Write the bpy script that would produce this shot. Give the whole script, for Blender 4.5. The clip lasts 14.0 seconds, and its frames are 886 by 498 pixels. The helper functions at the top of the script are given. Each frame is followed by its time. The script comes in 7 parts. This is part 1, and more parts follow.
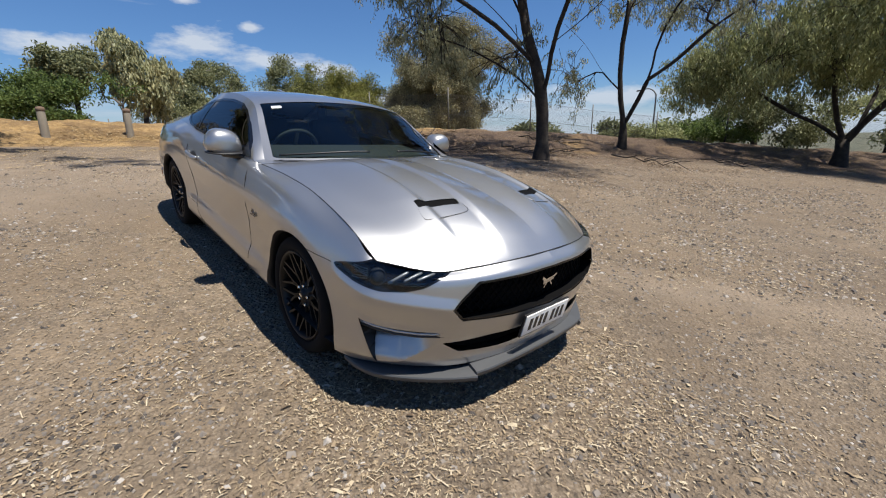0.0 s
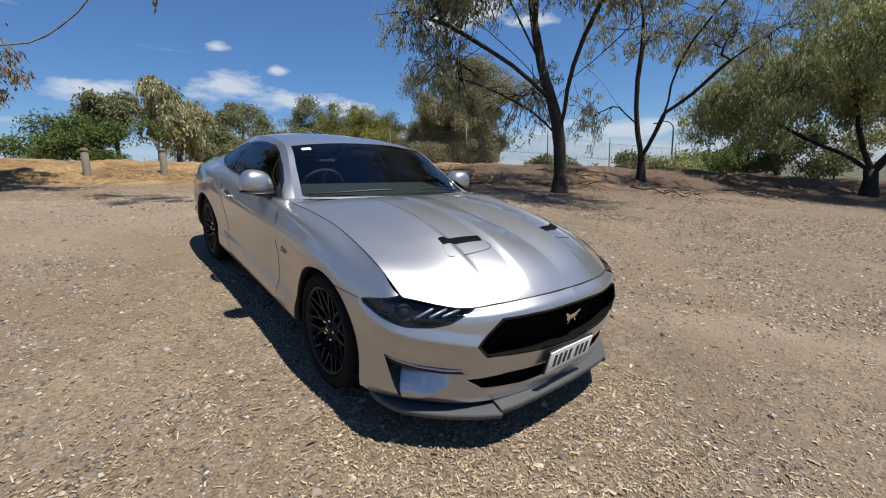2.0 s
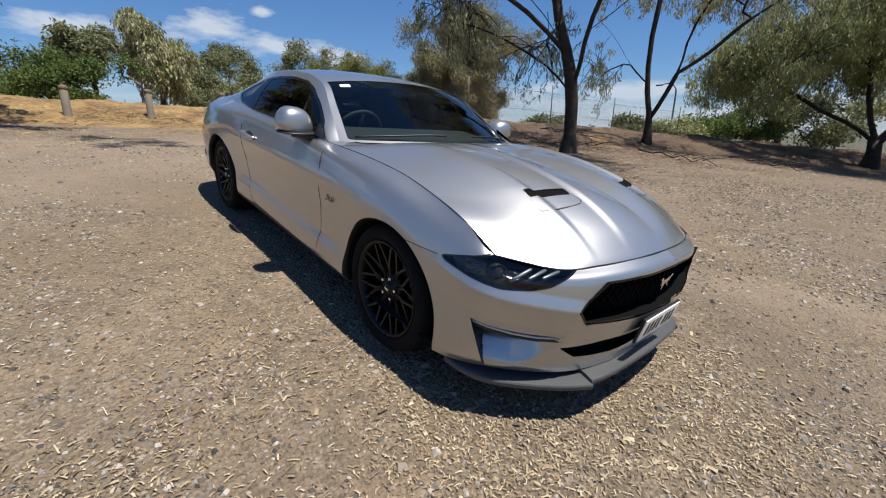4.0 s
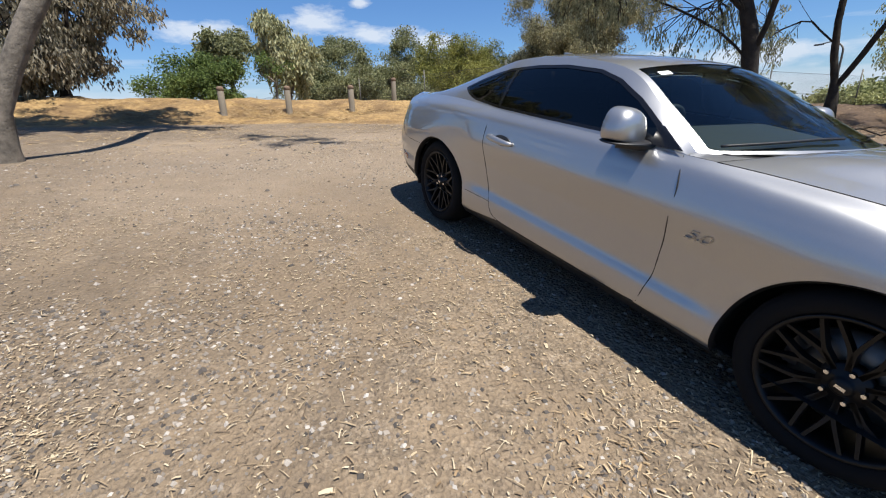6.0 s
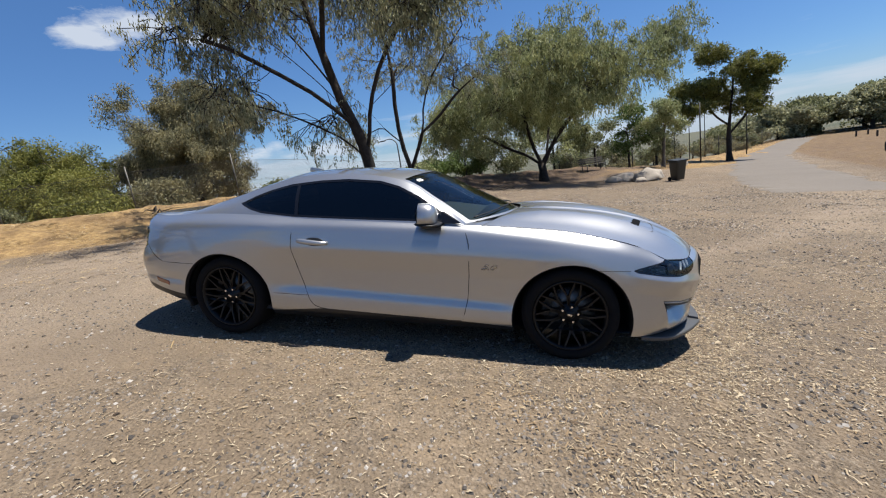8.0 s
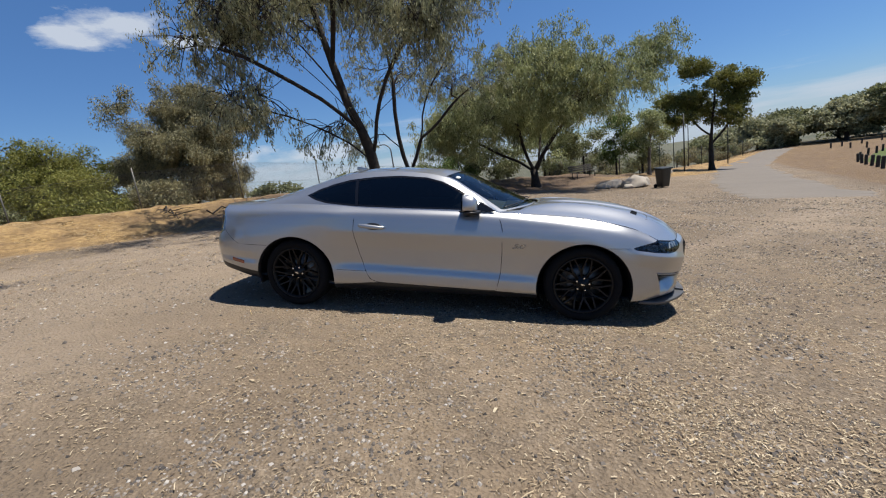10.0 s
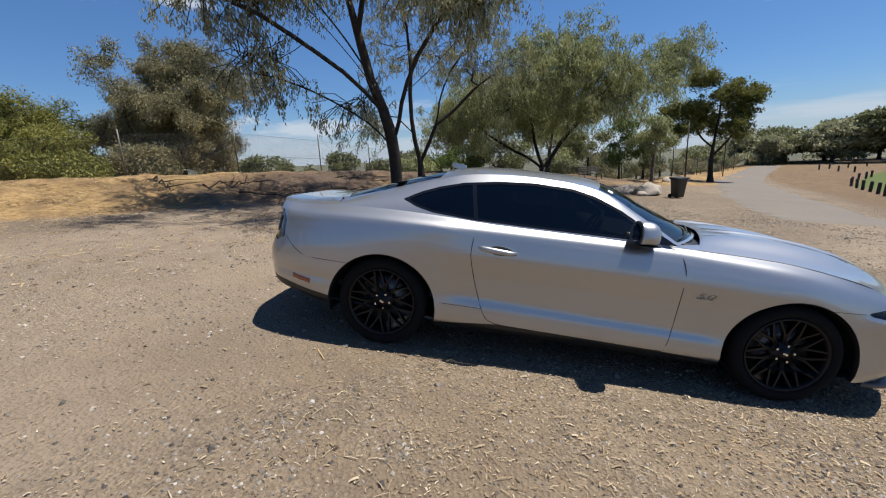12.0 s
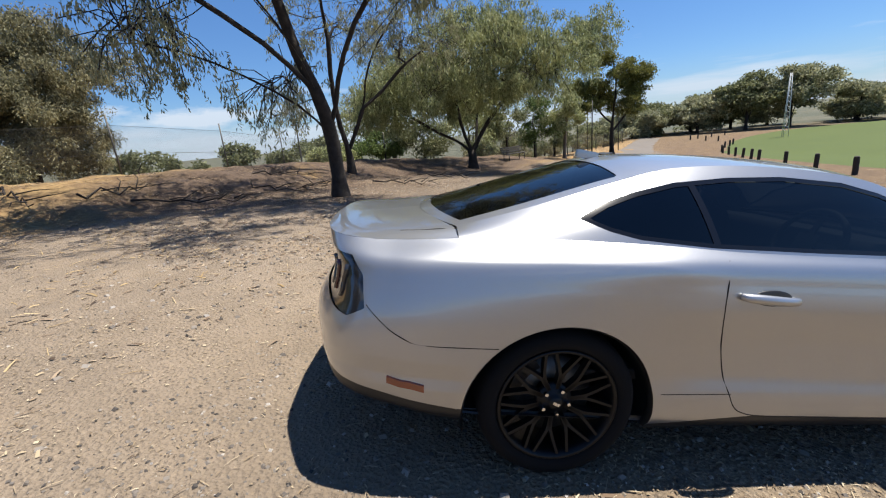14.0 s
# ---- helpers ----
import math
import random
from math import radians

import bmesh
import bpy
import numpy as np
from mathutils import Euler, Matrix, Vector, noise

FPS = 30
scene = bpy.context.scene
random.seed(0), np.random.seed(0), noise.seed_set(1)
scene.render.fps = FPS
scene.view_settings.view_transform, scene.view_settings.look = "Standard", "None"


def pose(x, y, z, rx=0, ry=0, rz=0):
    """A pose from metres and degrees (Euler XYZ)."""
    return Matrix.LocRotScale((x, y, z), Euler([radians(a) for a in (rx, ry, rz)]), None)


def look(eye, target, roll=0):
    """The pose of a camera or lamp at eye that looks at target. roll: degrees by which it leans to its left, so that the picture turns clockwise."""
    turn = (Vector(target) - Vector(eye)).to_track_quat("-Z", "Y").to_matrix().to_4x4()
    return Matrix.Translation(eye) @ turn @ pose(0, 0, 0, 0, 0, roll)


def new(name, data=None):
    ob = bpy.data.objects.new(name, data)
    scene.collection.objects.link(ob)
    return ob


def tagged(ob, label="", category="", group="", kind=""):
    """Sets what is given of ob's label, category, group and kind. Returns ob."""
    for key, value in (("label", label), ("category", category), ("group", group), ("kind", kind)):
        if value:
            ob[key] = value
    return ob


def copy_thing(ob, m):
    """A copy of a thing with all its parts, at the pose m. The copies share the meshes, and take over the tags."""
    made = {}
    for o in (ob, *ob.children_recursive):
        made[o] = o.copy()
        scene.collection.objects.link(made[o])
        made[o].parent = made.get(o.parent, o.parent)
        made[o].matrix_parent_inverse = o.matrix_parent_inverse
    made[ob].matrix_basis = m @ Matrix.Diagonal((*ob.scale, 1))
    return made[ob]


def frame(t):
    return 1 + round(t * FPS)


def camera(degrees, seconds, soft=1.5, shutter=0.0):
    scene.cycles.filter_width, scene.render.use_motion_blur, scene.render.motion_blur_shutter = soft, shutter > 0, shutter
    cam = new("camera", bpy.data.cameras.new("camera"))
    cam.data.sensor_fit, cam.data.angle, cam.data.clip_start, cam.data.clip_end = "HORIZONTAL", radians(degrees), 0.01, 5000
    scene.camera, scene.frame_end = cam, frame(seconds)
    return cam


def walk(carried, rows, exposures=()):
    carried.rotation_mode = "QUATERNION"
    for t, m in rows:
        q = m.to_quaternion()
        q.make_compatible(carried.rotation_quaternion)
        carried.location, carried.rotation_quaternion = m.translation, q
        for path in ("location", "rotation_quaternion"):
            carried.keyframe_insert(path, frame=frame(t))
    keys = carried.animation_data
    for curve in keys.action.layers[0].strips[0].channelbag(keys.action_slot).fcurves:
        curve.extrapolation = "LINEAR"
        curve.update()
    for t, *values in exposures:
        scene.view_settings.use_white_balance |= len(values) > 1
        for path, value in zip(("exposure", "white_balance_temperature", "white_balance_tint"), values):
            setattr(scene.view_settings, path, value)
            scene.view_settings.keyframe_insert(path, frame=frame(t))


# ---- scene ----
cam = camera(93.9, 14.0, 1.15)
PATH = [
    (0, (3.351, -1.758, 1.404), (1.996, -0.448, 0.736), 5.4),
    (0.5, (3.396, -1.779, 1.447), (1.978, -0.498, 0.857), 3.7),
    (1, (3.397, -1.771, 1.441), (2.005, -0.454, 0.867), 3.8),
    (1.5, (3.373, -1.777, 1.43), (1.959, -0.475, 0.878), 4.8),
    (2, (3.36, -1.807, 1.438), (1.905, -0.541, 0.909), 4.4),
    (2.2, (3.342, -1.813, 1.413), (1.878, -0.559, 0.878), 4.4),
    (4.3, (2.733, -2.02, 1.256), (1.397, -0.743, 0.49), 6.4),
    (4.5, (2.591, -2.036, 1.209), (1.273, -0.758, 0.415), 5.3),
    (5, (2.257, -2.087, 1.229), (0.921, -0.835, 0.424), 3.2),
    (5.5, (1.975, -2.321, 1.211), (0.442, -1.296, 0.436), 2.9),
    (6, (1.619, -2.588, 1.247), (0.048, -1.659, 0.429), 3.2),
    (6.5, (1.226, -2.664, 1.256), (-0.073, -1.334, 0.518), 2.4),
    (7, (1.032, -2.891, 1.317), (0.018, -1.28, 0.704), -0.1),
    (7.2, (1.007, -3.083, 1.396), (0.135, -1.378, 0.819), -0.9),
    (7.5, (1.03, -3.272, 1.447), (0.384, -1.446, 0.946), -1.2),
    (7.7, (1.107, -3.455, 1.379), (0.632, -1.56, 0.955), -1.5),
    (9.8, (0.952, -4.578, 1.338), (0.595, -2.641, 0.991), -0.1),
    (10, (0.833, -4.548, 1.315), (0.456, -2.618, 0.947), -0.3),
    (10.5, (0.521, -4.463, 1.426), (0.159, -2.538, 1.022), 1.2),
    (11, (0.284, -4.196, 1.349), (-0.046, -2.269, 0.925), 3.2),
    (11.5, (-0.08, -3.952, 1.377), (-0.463, -2.033, 0.963), 4.4),
    (12, (-0.525, -3.708, 1.393), (-0.808, -1.773, 0.971), 4.7),
    (12.5, (-0.871, -3.34, 1.35), (-0.998, -1.389, 0.932), 3.3),
    (13, (-1.278, -3.011, 1.286), (-1.371, -1.069, 0.816), 3.9),
    (13.5, (-1.647, -2.733, 1.332), (-1.524, -0.792, 0.867), 5.9),
    (14, (-1.96, -2.381, 1.344), (-1.82, -0.441, 0.878), 2.0),
]

# the car park slopes down towards the car's nose: car axes (x ahead, y left, z square to the ground) to true upright axes
UP = Vector((-0.125, -0.03, 1.0)).normalized()
SLOPE = UP.rotation_difference(Vector((0, 0, 1))).to_matrix().to_4x4()
walk(cam, [(t, SLOPE @ look(eye, target, roll)) for t, eye, target, roll in PATH],
     [(0, 0.68), (2.2, 0.68), (4.5, 0.68), (6, 0.94), (7, 0.96), (7.7, 0.84), (9.8, 0.64), (11.5, 0.64), (13, 0.78), (14, 0.96)])


# ---- light: high summer sun, blue sky with some cloud low down ----
SUN_DIR = (SLOPE.to_3x3() @ Vector((0.22, 0.10, 1.0))).normalized()
world = bpy.data.worlds.new("sky")
scene.world = world
world.use_nodes = True
wn, wl = world.node_tree.nodes, world.node_tree.links
wn.clear()
w_out = wn.new("ShaderNodeOutputWorld")
w_bg = wn.new("ShaderNodeBackground")
w_sky = wn.new("ShaderNodeTexSky")
w_sky.sky_type, w_sky.sun_disc = "NISHITA", False
w_sky.sun_elevation = math.asin(SUN_DIR.z)
w_sky.sun_rotation = math.atan2(SUN_DIR.x, SUN_DIR.y)
w_sky.air_density, w_sky.dust_density, w_sky.ozone_density = 0.9, 0.0, 3.0
w_bg.inputs["Strength"].default_value = 0.066
# fair-weather cloud: a few small heaps in the west, a streaky bank low in the north-west; azimuth from due west, height, half-width, half-height
w_co = wn.new("ShaderNodeTexCoord")
w_sep = wn.new("ShaderNodeSeparateXYZ")
wl.new(w_co.outputs["Generated"], w_sep.inputs[0])
w_az = wn.new("ShaderNodeMath")
w_az.operation = "ARCTAN2"
w_turn = wn.new("ShaderNodeVectorMath")
w_turn.operation = "MULTIPLY"
w_turn.inputs[1].default_value = (-1, -1, 1)
w_back = wn.new("ShaderNodeSeparateXYZ")
wl.new(w_co.outputs["Generated"], w_turn.inputs[0])
wl.new(w_turn.outputs[0], w_back.inputs[0])
wl.new(w_back.outputs["Y"], w_az.inputs[0])
wl.new(w_back.outputs["X"], w_az.inputs[1])
w_flat = wn.new("ShaderNodeCombineXYZ")
wl.new(w_az.outputs[0], w_flat.inputs[0])
wl.new(w_sep.outputs["Z"], w_flat.inputs[1])


def sky_noise(scale, stretch, detail, rough):
    at = wn.new("ShaderNodeMapping")
    at.inputs["Scale"].default_value = stretch
    wl.new(w_flat.outputs[0], at.inputs[0])
    n = wn.new("ShaderNodeTexNoise")
    n.inputs["Scale"].default_value, n.inputs["Detail"].default_value, n.inputs["Roughness"].default_value = scale, detail, rough
    wl.new(at.outputs[0], n.inputs["Vector"])
    return n.outputs["Fac"]


def sky_math(how, a, b):
    n = wn.new("ShaderNodeMath")
    n.operation = how
    for k, v in enumerate((a, b)):
        if isinstance(v, float):
            n.inputs[k].default_value = v
        else:
            wl.new(v, n.inputs[k])
    return n.outputs[0]


CLOUDS = [(-0.03, 0.152, 0.1, 0.022), (-0.257, 0.178, 0.085, 0.032), (-0.362, 0.153, 0.1, 0.024), (-0.502, 0.132, 0.055, 0.02), (-0.232, 0.245, 0.026, 0.01), (-0.342, 0.21, 0.026, 0.011), (-0.092, 0.33, 0.12, 0.022), (-0.799, 0.318, 0.08, 0.03), (-0.702, 0.3, 0.055, 0.02), (-0.892, 0.3, 0.06, 0.016), (-0.582, 0.085, 0.11, 0.022), (-1.082, 0.07, 0.21, 0.026), (0.542, 0.3, 0.3, 0.05), (1.942, 0.4, 0.35, 0.06)]
heaps = None
for c_az, c_z, c_wide, c_high in CLOUDS:
    gap, size, far = wn.new("ShaderNodeVectorMath"), wn.new("ShaderNodeVectorMath"), wn.new("ShaderNodeVectorMath")
    gap.operation, size.operation, far.operation = "SUBTRACT", "MULTIPLY", "LENGTH"
    gap.inputs[1].default_value, size.inputs[1].default_value = (c_az, c_z, 0), (1 / c_wide, 1 / c_high, 0)
    wl.new(w_flat.outputs[0], gap.inputs[0])
    wl.new(gap.outputs[0], size.inputs[0])
    wl.new(size.outputs[0], far.inputs[0])
    near_heap = sky_math("SUBTRACT", 1.0, far.outputs["Value"])
    heaps = near_heap if heaps is None else sky_math("MAXIMUM", heaps, near_heap)
billow = sky_math("MULTIPLY", sky_math("SUBTRACT", sky_noise(9.0, (1.0, 2.6, 1.0), 8.0, 0.60), 0.5), 3.6)
w_cut = wn.new("ShaderNodeValToRGB")
w_cut.color_ramp.elements[0].position, w_cut.color_ramp.elements[0].color = 0.0, (0, 0, 0, 1)
w_cut.color_ramp.elements[1].position, w_cut.color_ramp.elements[1].color = 0.75, (0.80, 0.80, 0.80, 1)
wl.new(sky_math("ADD", heaps, billow), w_cut.inputs[0])
# the low bank: long streaks that thin out upwards, north-west to north
w_low = wn.new("ShaderNodeValToRGB")
w_low.color_ramp.elements[0].position, w_low.color_ramp.elements[0].color = 0.0, (0.42, 0.42, 0.42, 1)
w_low.color_ramp.elements[1].position, w_low.color_ramp.elements[1].color = 0.14, (0.0, 0.0, 0.0, 1)
wl.new(w_sep.outputs["Z"], w_low.inputs[0])
w_streak = wn.new("ShaderNodeValToRGB")
w_streak.color_ramp.elements[0].position, w_streak.color_ramp.elements[0].color = 0.66, (0, 0, 0, 1)
w_streak.color_ramp.elements[1].position, w_streak.color_ramp.elements[1].color = 0.90, (0.75, 0.75, 0.75, 1)
wl.new(sky_math("ADD", sky_noise(3.2, (1.0, 9.0, 1.0), 6.0, 0.55), w_low.outputs[0]), w_streak.inputs[0])
w_mix = wn.new("ShaderNodeMix")
w_mix.data_type = "RGBA"
w_mix.inputs[7].default_value = (6.4, 6.9, 7.6, 1)
w_hue = wn.new("ShaderNodeHueSaturation")
w_hue.inputs["Saturation"].default_value = 1.12
wl.new(sky_math("MAXIMUM", w_cut.outputs[0], w_streak.outputs[0]), w_mix.inputs[0])
wl.new(w_sky.outputs[0], w_hue.inputs["Color"])
w_tint = wn.new("ShaderNodeMix")
w_tint.data_type, w_tint.blend_type = "RGBA", "MULTIPLY"
w_tint.inputs[0].default_value = 1.0
w_deep = wn.new("ShaderNodeValToRGB")
w_deep.color_ramp.elements[0].position, w_deep.color_ramp.elements[0].color = 0.02, (0.56, 0.70, 0.90, 1)
w_deep.color_ramp.elements[1].position, w_deep.color_ramp.elements[1].color = 0.42, (0.86, 1.0, 1.16, 1)
wl.new(w_sep.outputs["Z"], w_deep.inputs[0])
wl.new(w_deep.outputs[0], w_tint.inputs[7])
wl.new(w_hue.outputs[0], w_tint.inputs[6])
wl.new(w_tint.outputs[2], w_mix.inputs[6])
# pale haze low over the horizon
w_haze = wn.new("ShaderNodeValToRGB")
w_haze.color_ramp.elements[0].position, w_haze.color_ramp.elements[0].color = 0.0, (0.45, 0.45, 0.45, 1)
w_haze.color_ramp.elements[1].position, w_haze.color_ramp.elements[1].color = 0.11, (0.0, 0.0, 0.0, 1)
w_pale = wn.new("ShaderNodeMix")
w_pale.data_type = "RGBA"
w_pale.inputs[7].default_value = (3.0, 4.0, 5.4, 1)
wl.new(w_sep.outputs["Z"], w_haze.inputs[0])
wl.new(w_haze.outputs[0], w_pale.inputs[0])
wl.new(w_mix.outputs[2], w_pale.inputs[6])
wl.new(w_pale.outputs[2], w_bg.inputs[0])
wl.new(w_bg.outputs[0], w_out.inputs[0])

sun = new("sun", bpy.data.lights.new("sun", "SUN"))
sun.data.energy, sun.data.angle, sun.data.color = 5.0, radians(0.53), (1.0, 0.945, 0.855)
sun.matrix_world = look(tuple(SUN_DIR * 60), (0, 0, 0))

# ---- materials ----
def material(name, colour=(0.5, 0.5, 0.5), rough=0.5, metal=0.0, **more):
    m = bpy.data.materials.new(name)
    m.use_nodes = True
    b = m.node_tree.nodes["Principled BSDF"]
    b.inputs["Base Color"].default_value = (*colour, 1)
    b.inputs["Roughness"].default_value, b.inputs["Metallic"].default_value = rough, metal
    for key, value in more.items():
        b.inputs[key.replace("_", " ")].default_value = value
    return m


class Nodes:
    """Short ways to add nodes to a material."""

    def __init__(self, m):
        self.n, self.l, self.b = m.node_tree.nodes, m.node_tree.links, m.node_tree.nodes["Principled BSDF"]
        self.co = self.n.new("ShaderNodeTexCoord").outputs["Object"]

    def link(self, a, b):
        self.l.new(a, b)

    def noise(self, scale, detail=4.0, rough=0.6, co=None):
        n = self.n.new("ShaderNodeTexNoise")
        n.inputs["Scale"].default_value, n.inputs["Detail"].default_value, n.inputs["Roughness"].default_value = scale, detail, rough
        self.link(co or self.co, n.inputs["Vector"])
        return n.outputs["Fac"]

    def voronoi(self, scale, out="Distance", co=None):
        n = self.n.new("ShaderNodeTexVoronoi")
        n.inputs["Scale"].default_value = scale
        self.link(co or self.co, n.inputs["Vector"])
        return n.outputs[out]

    def ramp(self, fac, *stops):
        n = self.n.new("ShaderNodeValToRGB")
        e = n.color_ramp.elements
        while len(e) < len(stops):
            e.new(0.5)
        for s, (p, c) in zip(e, stops):
            s.position, s.color = p, ((*c, 1) if isinstance(c, tuple) else (c, c, c, 1))
        self.link(fac, n.inputs[0])
        return n.outputs[0]

    def mix(self, fac, a, b, how="MIX"):
        n = self.n.new("ShaderNodeMix")
        n.data_type, n.blend_type = "RGBA", how
        for k, v in ((0, fac), (6, a), (7, b)):
            s = n.inputs[k]
            if isinstance(v, (int, float)):
                s.default_value = v if k == 0 else (v, v, v, 1)
            elif isinstance(v, tuple):
                s.default_value = (*v, 1)
            else:
                self.link(v, s)
        return n.outputs[2]

    def bump(self, height, strength=0.3, distance=0.01):
        n = self.n.new("ShaderNodeBump")
        n.inputs["Strength"].default_value, n.inputs["Distance"].default_value = strength, distance
        self.link(height, n.inputs["Height"])
        self.link(n.outputs[0], self.b.inputs["Normal"])

    def colour(self, c):
        self.link(c, self.b.inputs["Base Color"])

    def rough(self, c):
        self.link(c, self.b.inputs["Roughness"])

    def vary(self):
        return self.n.new("ShaderNodeObjectInfo").outputs["Random"]

    def island(self):
        return self.n.new("ShaderNodeNewGeometry").outputs["Random Per Island"]


def paint_material():
    """Silver metallic lacquer: flake sparkle under a clear coat, with a thin film of dust."""
    m = material("silver_paint", (0.42, 0.42, 0.422), 0.36, 0.83, Coat_Weight=1.0, Coat_IOR=1.6, Coat_Roughness=0.03)
    k = Nodes(m)
    flake = k.voronoi(900.0, "Color")
    k.colour(k.mix(k.mix(0.10, (0, 0, 0), k.ramp(k.noise(1.6, 5), (0.40, 0.0), (0.75, 1.0))), k.ramp(flake, (0.0, (0.375, 0.378, 0.383)), (1.0, (0.445, 0.448, 0.453))), (0.40, 0.385, 0.365)))
    return m


PAINT = paint_material()
BLACK = material("black_plastic", (0.012, 0.012, 0.013), 0.45)
GLOSS_BLACK = material("gloss_black", (0.006, 0.006, 0.007), 0.12)
WHEEL_BLACK = material("wheel_black", (0.0055, 0.0055, 0.006), 0.38, Specular_IOR_Level=0.28)
LIP_GREY = material("lip_grey", (0.058, 0.060, 0.063), 0.45)
SEAM = material("seam_black", (0.006, 0.006, 0.006), 0.7)
GRILLE_BLACK = material("grille_black", (0.0025, 0.0025, 0.0028), 0.8, Specular_IOR_Level=0.08)
CHROME = material("chrome", (0.75, 0.75, 0.76), 0.12, 1.0)
RUBBER = material("rubber", (0.0065, 0.0065, 0.007), 0.9, Specular_IOR_Level=0.2)
WHITE = material("white_plastic", (0.78, 0.78, 0.76), 0.4)
AMBER = material("amber_lens", (0.26, 0.05, 0.014), 0.2, Coat_Weight=1.0)
DARKRED = material("dark_red_lens", (0.07, 0.012, 0.012), 0.1, Coat_Weight=1.0)
SMOKE = material("smoked_lens", (0.025, 0.026, 0.03), 0.14, 0.1, Coat_Weight=1.0)
DARK_CHROME = material("dark_chrome", (0.30, 0.30, 0.30), 0.22, 0.9)
BLADE = material("lamp_blade", (0.30, 0.31, 0.32), 0.30, 0.4)
LENS = material("clear_lens", (0.42, 0.43, 0.44), 0.14, 0.5)
PROJECTOR = material("projector_lens", (0.035, 0.038, 0.042), 0.08, 0.2)
STEEL = material("disc_steel", (0.16, 0.16, 0.16), 0.45, 0.9)
TRIM = material("interior_trim", (0.032, 0.033, 0.035), 0.75)


def glass_material(name, tint):
    m = bpy.data.materials.new(name)
    m.use_nodes = True
    n, l = m.node_tree.nodes, m.node_tree.links
    n.clear()
    out, mix, see, shine, fres = (n.new("ShaderNode" + t) for t in ("OutputMaterial", "MixShader", "BsdfTransparent", "BsdfGlossy", "Fresnel"))
    see.inputs["Color"].default_value = (*tint, 1)
    shine.inputs["Roughness"].default_value = 0.01
    fres.inputs["IOR"].default_value = 1.6
    l.new(fres.outputs[0], mix.inputs[0])
    l.new(see.outputs[0], mix.inputs[1])
    l.new(shine.outputs[0], mix.inputs[2])
    l.new(mix.outputs[0], out.inputs[0])
    return m


SCREEN_GLASS = glass_material("windscreen_glass", (0.58, 0.68, 0.66))
TINT_GLASS = glass_material("tinted_glass", (0.045, 0.05, 0.06))
LAMP_GLASS = glass_material("lamp_glass", (0.75, 0.78, 0.80))

# ---- mesh helpers ----
def empty(name, m=None):
    ob = new(name)
    if m is not None:
        ob.matrix_world = m
    return ob


def part(name, bm, mat, parent=None, label="", smooth=True, at=None):
    """Link a bmesh as one mesh object under a thing or part."""
    me = bpy.data.meshes.new(name)
    bm.to_mesh(me)
    bm.free()
    return part_mesh(name, me, mat, parent, label, smooth, at)


def part_mesh(name, me, mat, parent=None, label="", smooth=True, at=None):
    if mat is not None and not me.materials:
        me.materials.append(mat)
    if smooth is True:
        me.shade_smooth()
    elif smooth:
        me.shade_smooth()
        me.set_sharp_from_angle(angle=radians(smooth))
    ob = new(name, me)
    if parent is not None:
        ob.parent = parent
    if at is not None:
        ob.matrix_basis = at
    if label:
        ob["label"] = label
    return ob


def pydata(name, verts, faces, mat, parent=None, label="", smooth=True, normals=None):
    me = bpy.data.meshes.new(name)
    me.from_pydata([tuple(v) for v in verts], [], [tuple(f) for f in faces])
    ob = part_mesh(name, me, mat, parent, label, smooth)
    if normals is not None:
        me.normals_split_custom_set_from_vertices([tuple(n) for n in normals])
    return ob


def box(bm, size, m=Matrix(), bevel=0.0):
    """A box of that size, centred on m, with rounded edges."""
    made = bmesh.ops.create_cube(bm, size=1.0, matrix=m @ Matrix.Diagonal((*size, 1)))
    if bevel:
        edges = list({e for v in made["verts"] for e in v.link_edges})
        bmesh.ops.bevel(bm, geom=edges, offset=bevel, segments=2, affect="EDGES", profile=0.7)
    return bm


def bm_box(size, m=Matrix(), bevel=0.0):
    return box(bmesh.new(), size, m, bevel)


def tube(bm, points, radii, sides=8, cap=True):
    """A round, tapering limb through points."""
    points = [Vector(p) for p in points]
    if not hasattr(radii, "__len__"):
        radii = [radii] * len(points)
    rings, side = [], None
    for n, p in enumerate(points):
        way = (points[min(n + 1, len(points) - 1)] - points[max(n - 1, 0)]).normalized()
        if side is None:
            side = way.orthogonal().normalized()
        side = (side - way * side.dot(way)).normalized()
        up = way.cross(side)
        rings.append([bm.verts.new(p + float(radii[n]) * (math.cos(a) * side + math.sin(a) * up)) for a in (2 * math.pi * k / sides for k in range(sides))])
    for a, b in zip(rings, rings[1:]):
        for k in range(sides):
            bm.faces.new((a[k], a[(k + 1) % sides], b[(k + 1) % sides], b[k]))
    if cap:
        bm.faces.new(rings[0][::-1])
        bm.faces.new(rings[-1])
    return bm


def lathe(bm, profile, sides=48, m=Matrix(), closed=False):
    """Turn a profile of (radius, height) round m's z axis."""
    rings = [[bm.verts.new(m @ Vector((r * math.cos(a), r * math.sin(a), z))) for a in (2 * math.pi * k / sides for k in range(sides))] for r, z in profile]
    pairs = list(zip(rings, rings[1:])) + ([(rings[-1], rings[0])] if closed else [])
    for a, b in pairs:
        for k in range(sides):
            bm.faces.new((a[k], a[(k + 1) % sides], b[(k + 1) % sides], b[k]))
    return bm


def bm_lathe(profile, sides=48, m=Matrix(), closed=False):
    return lathe(bmesh.new(), profile, sides, m, closed)


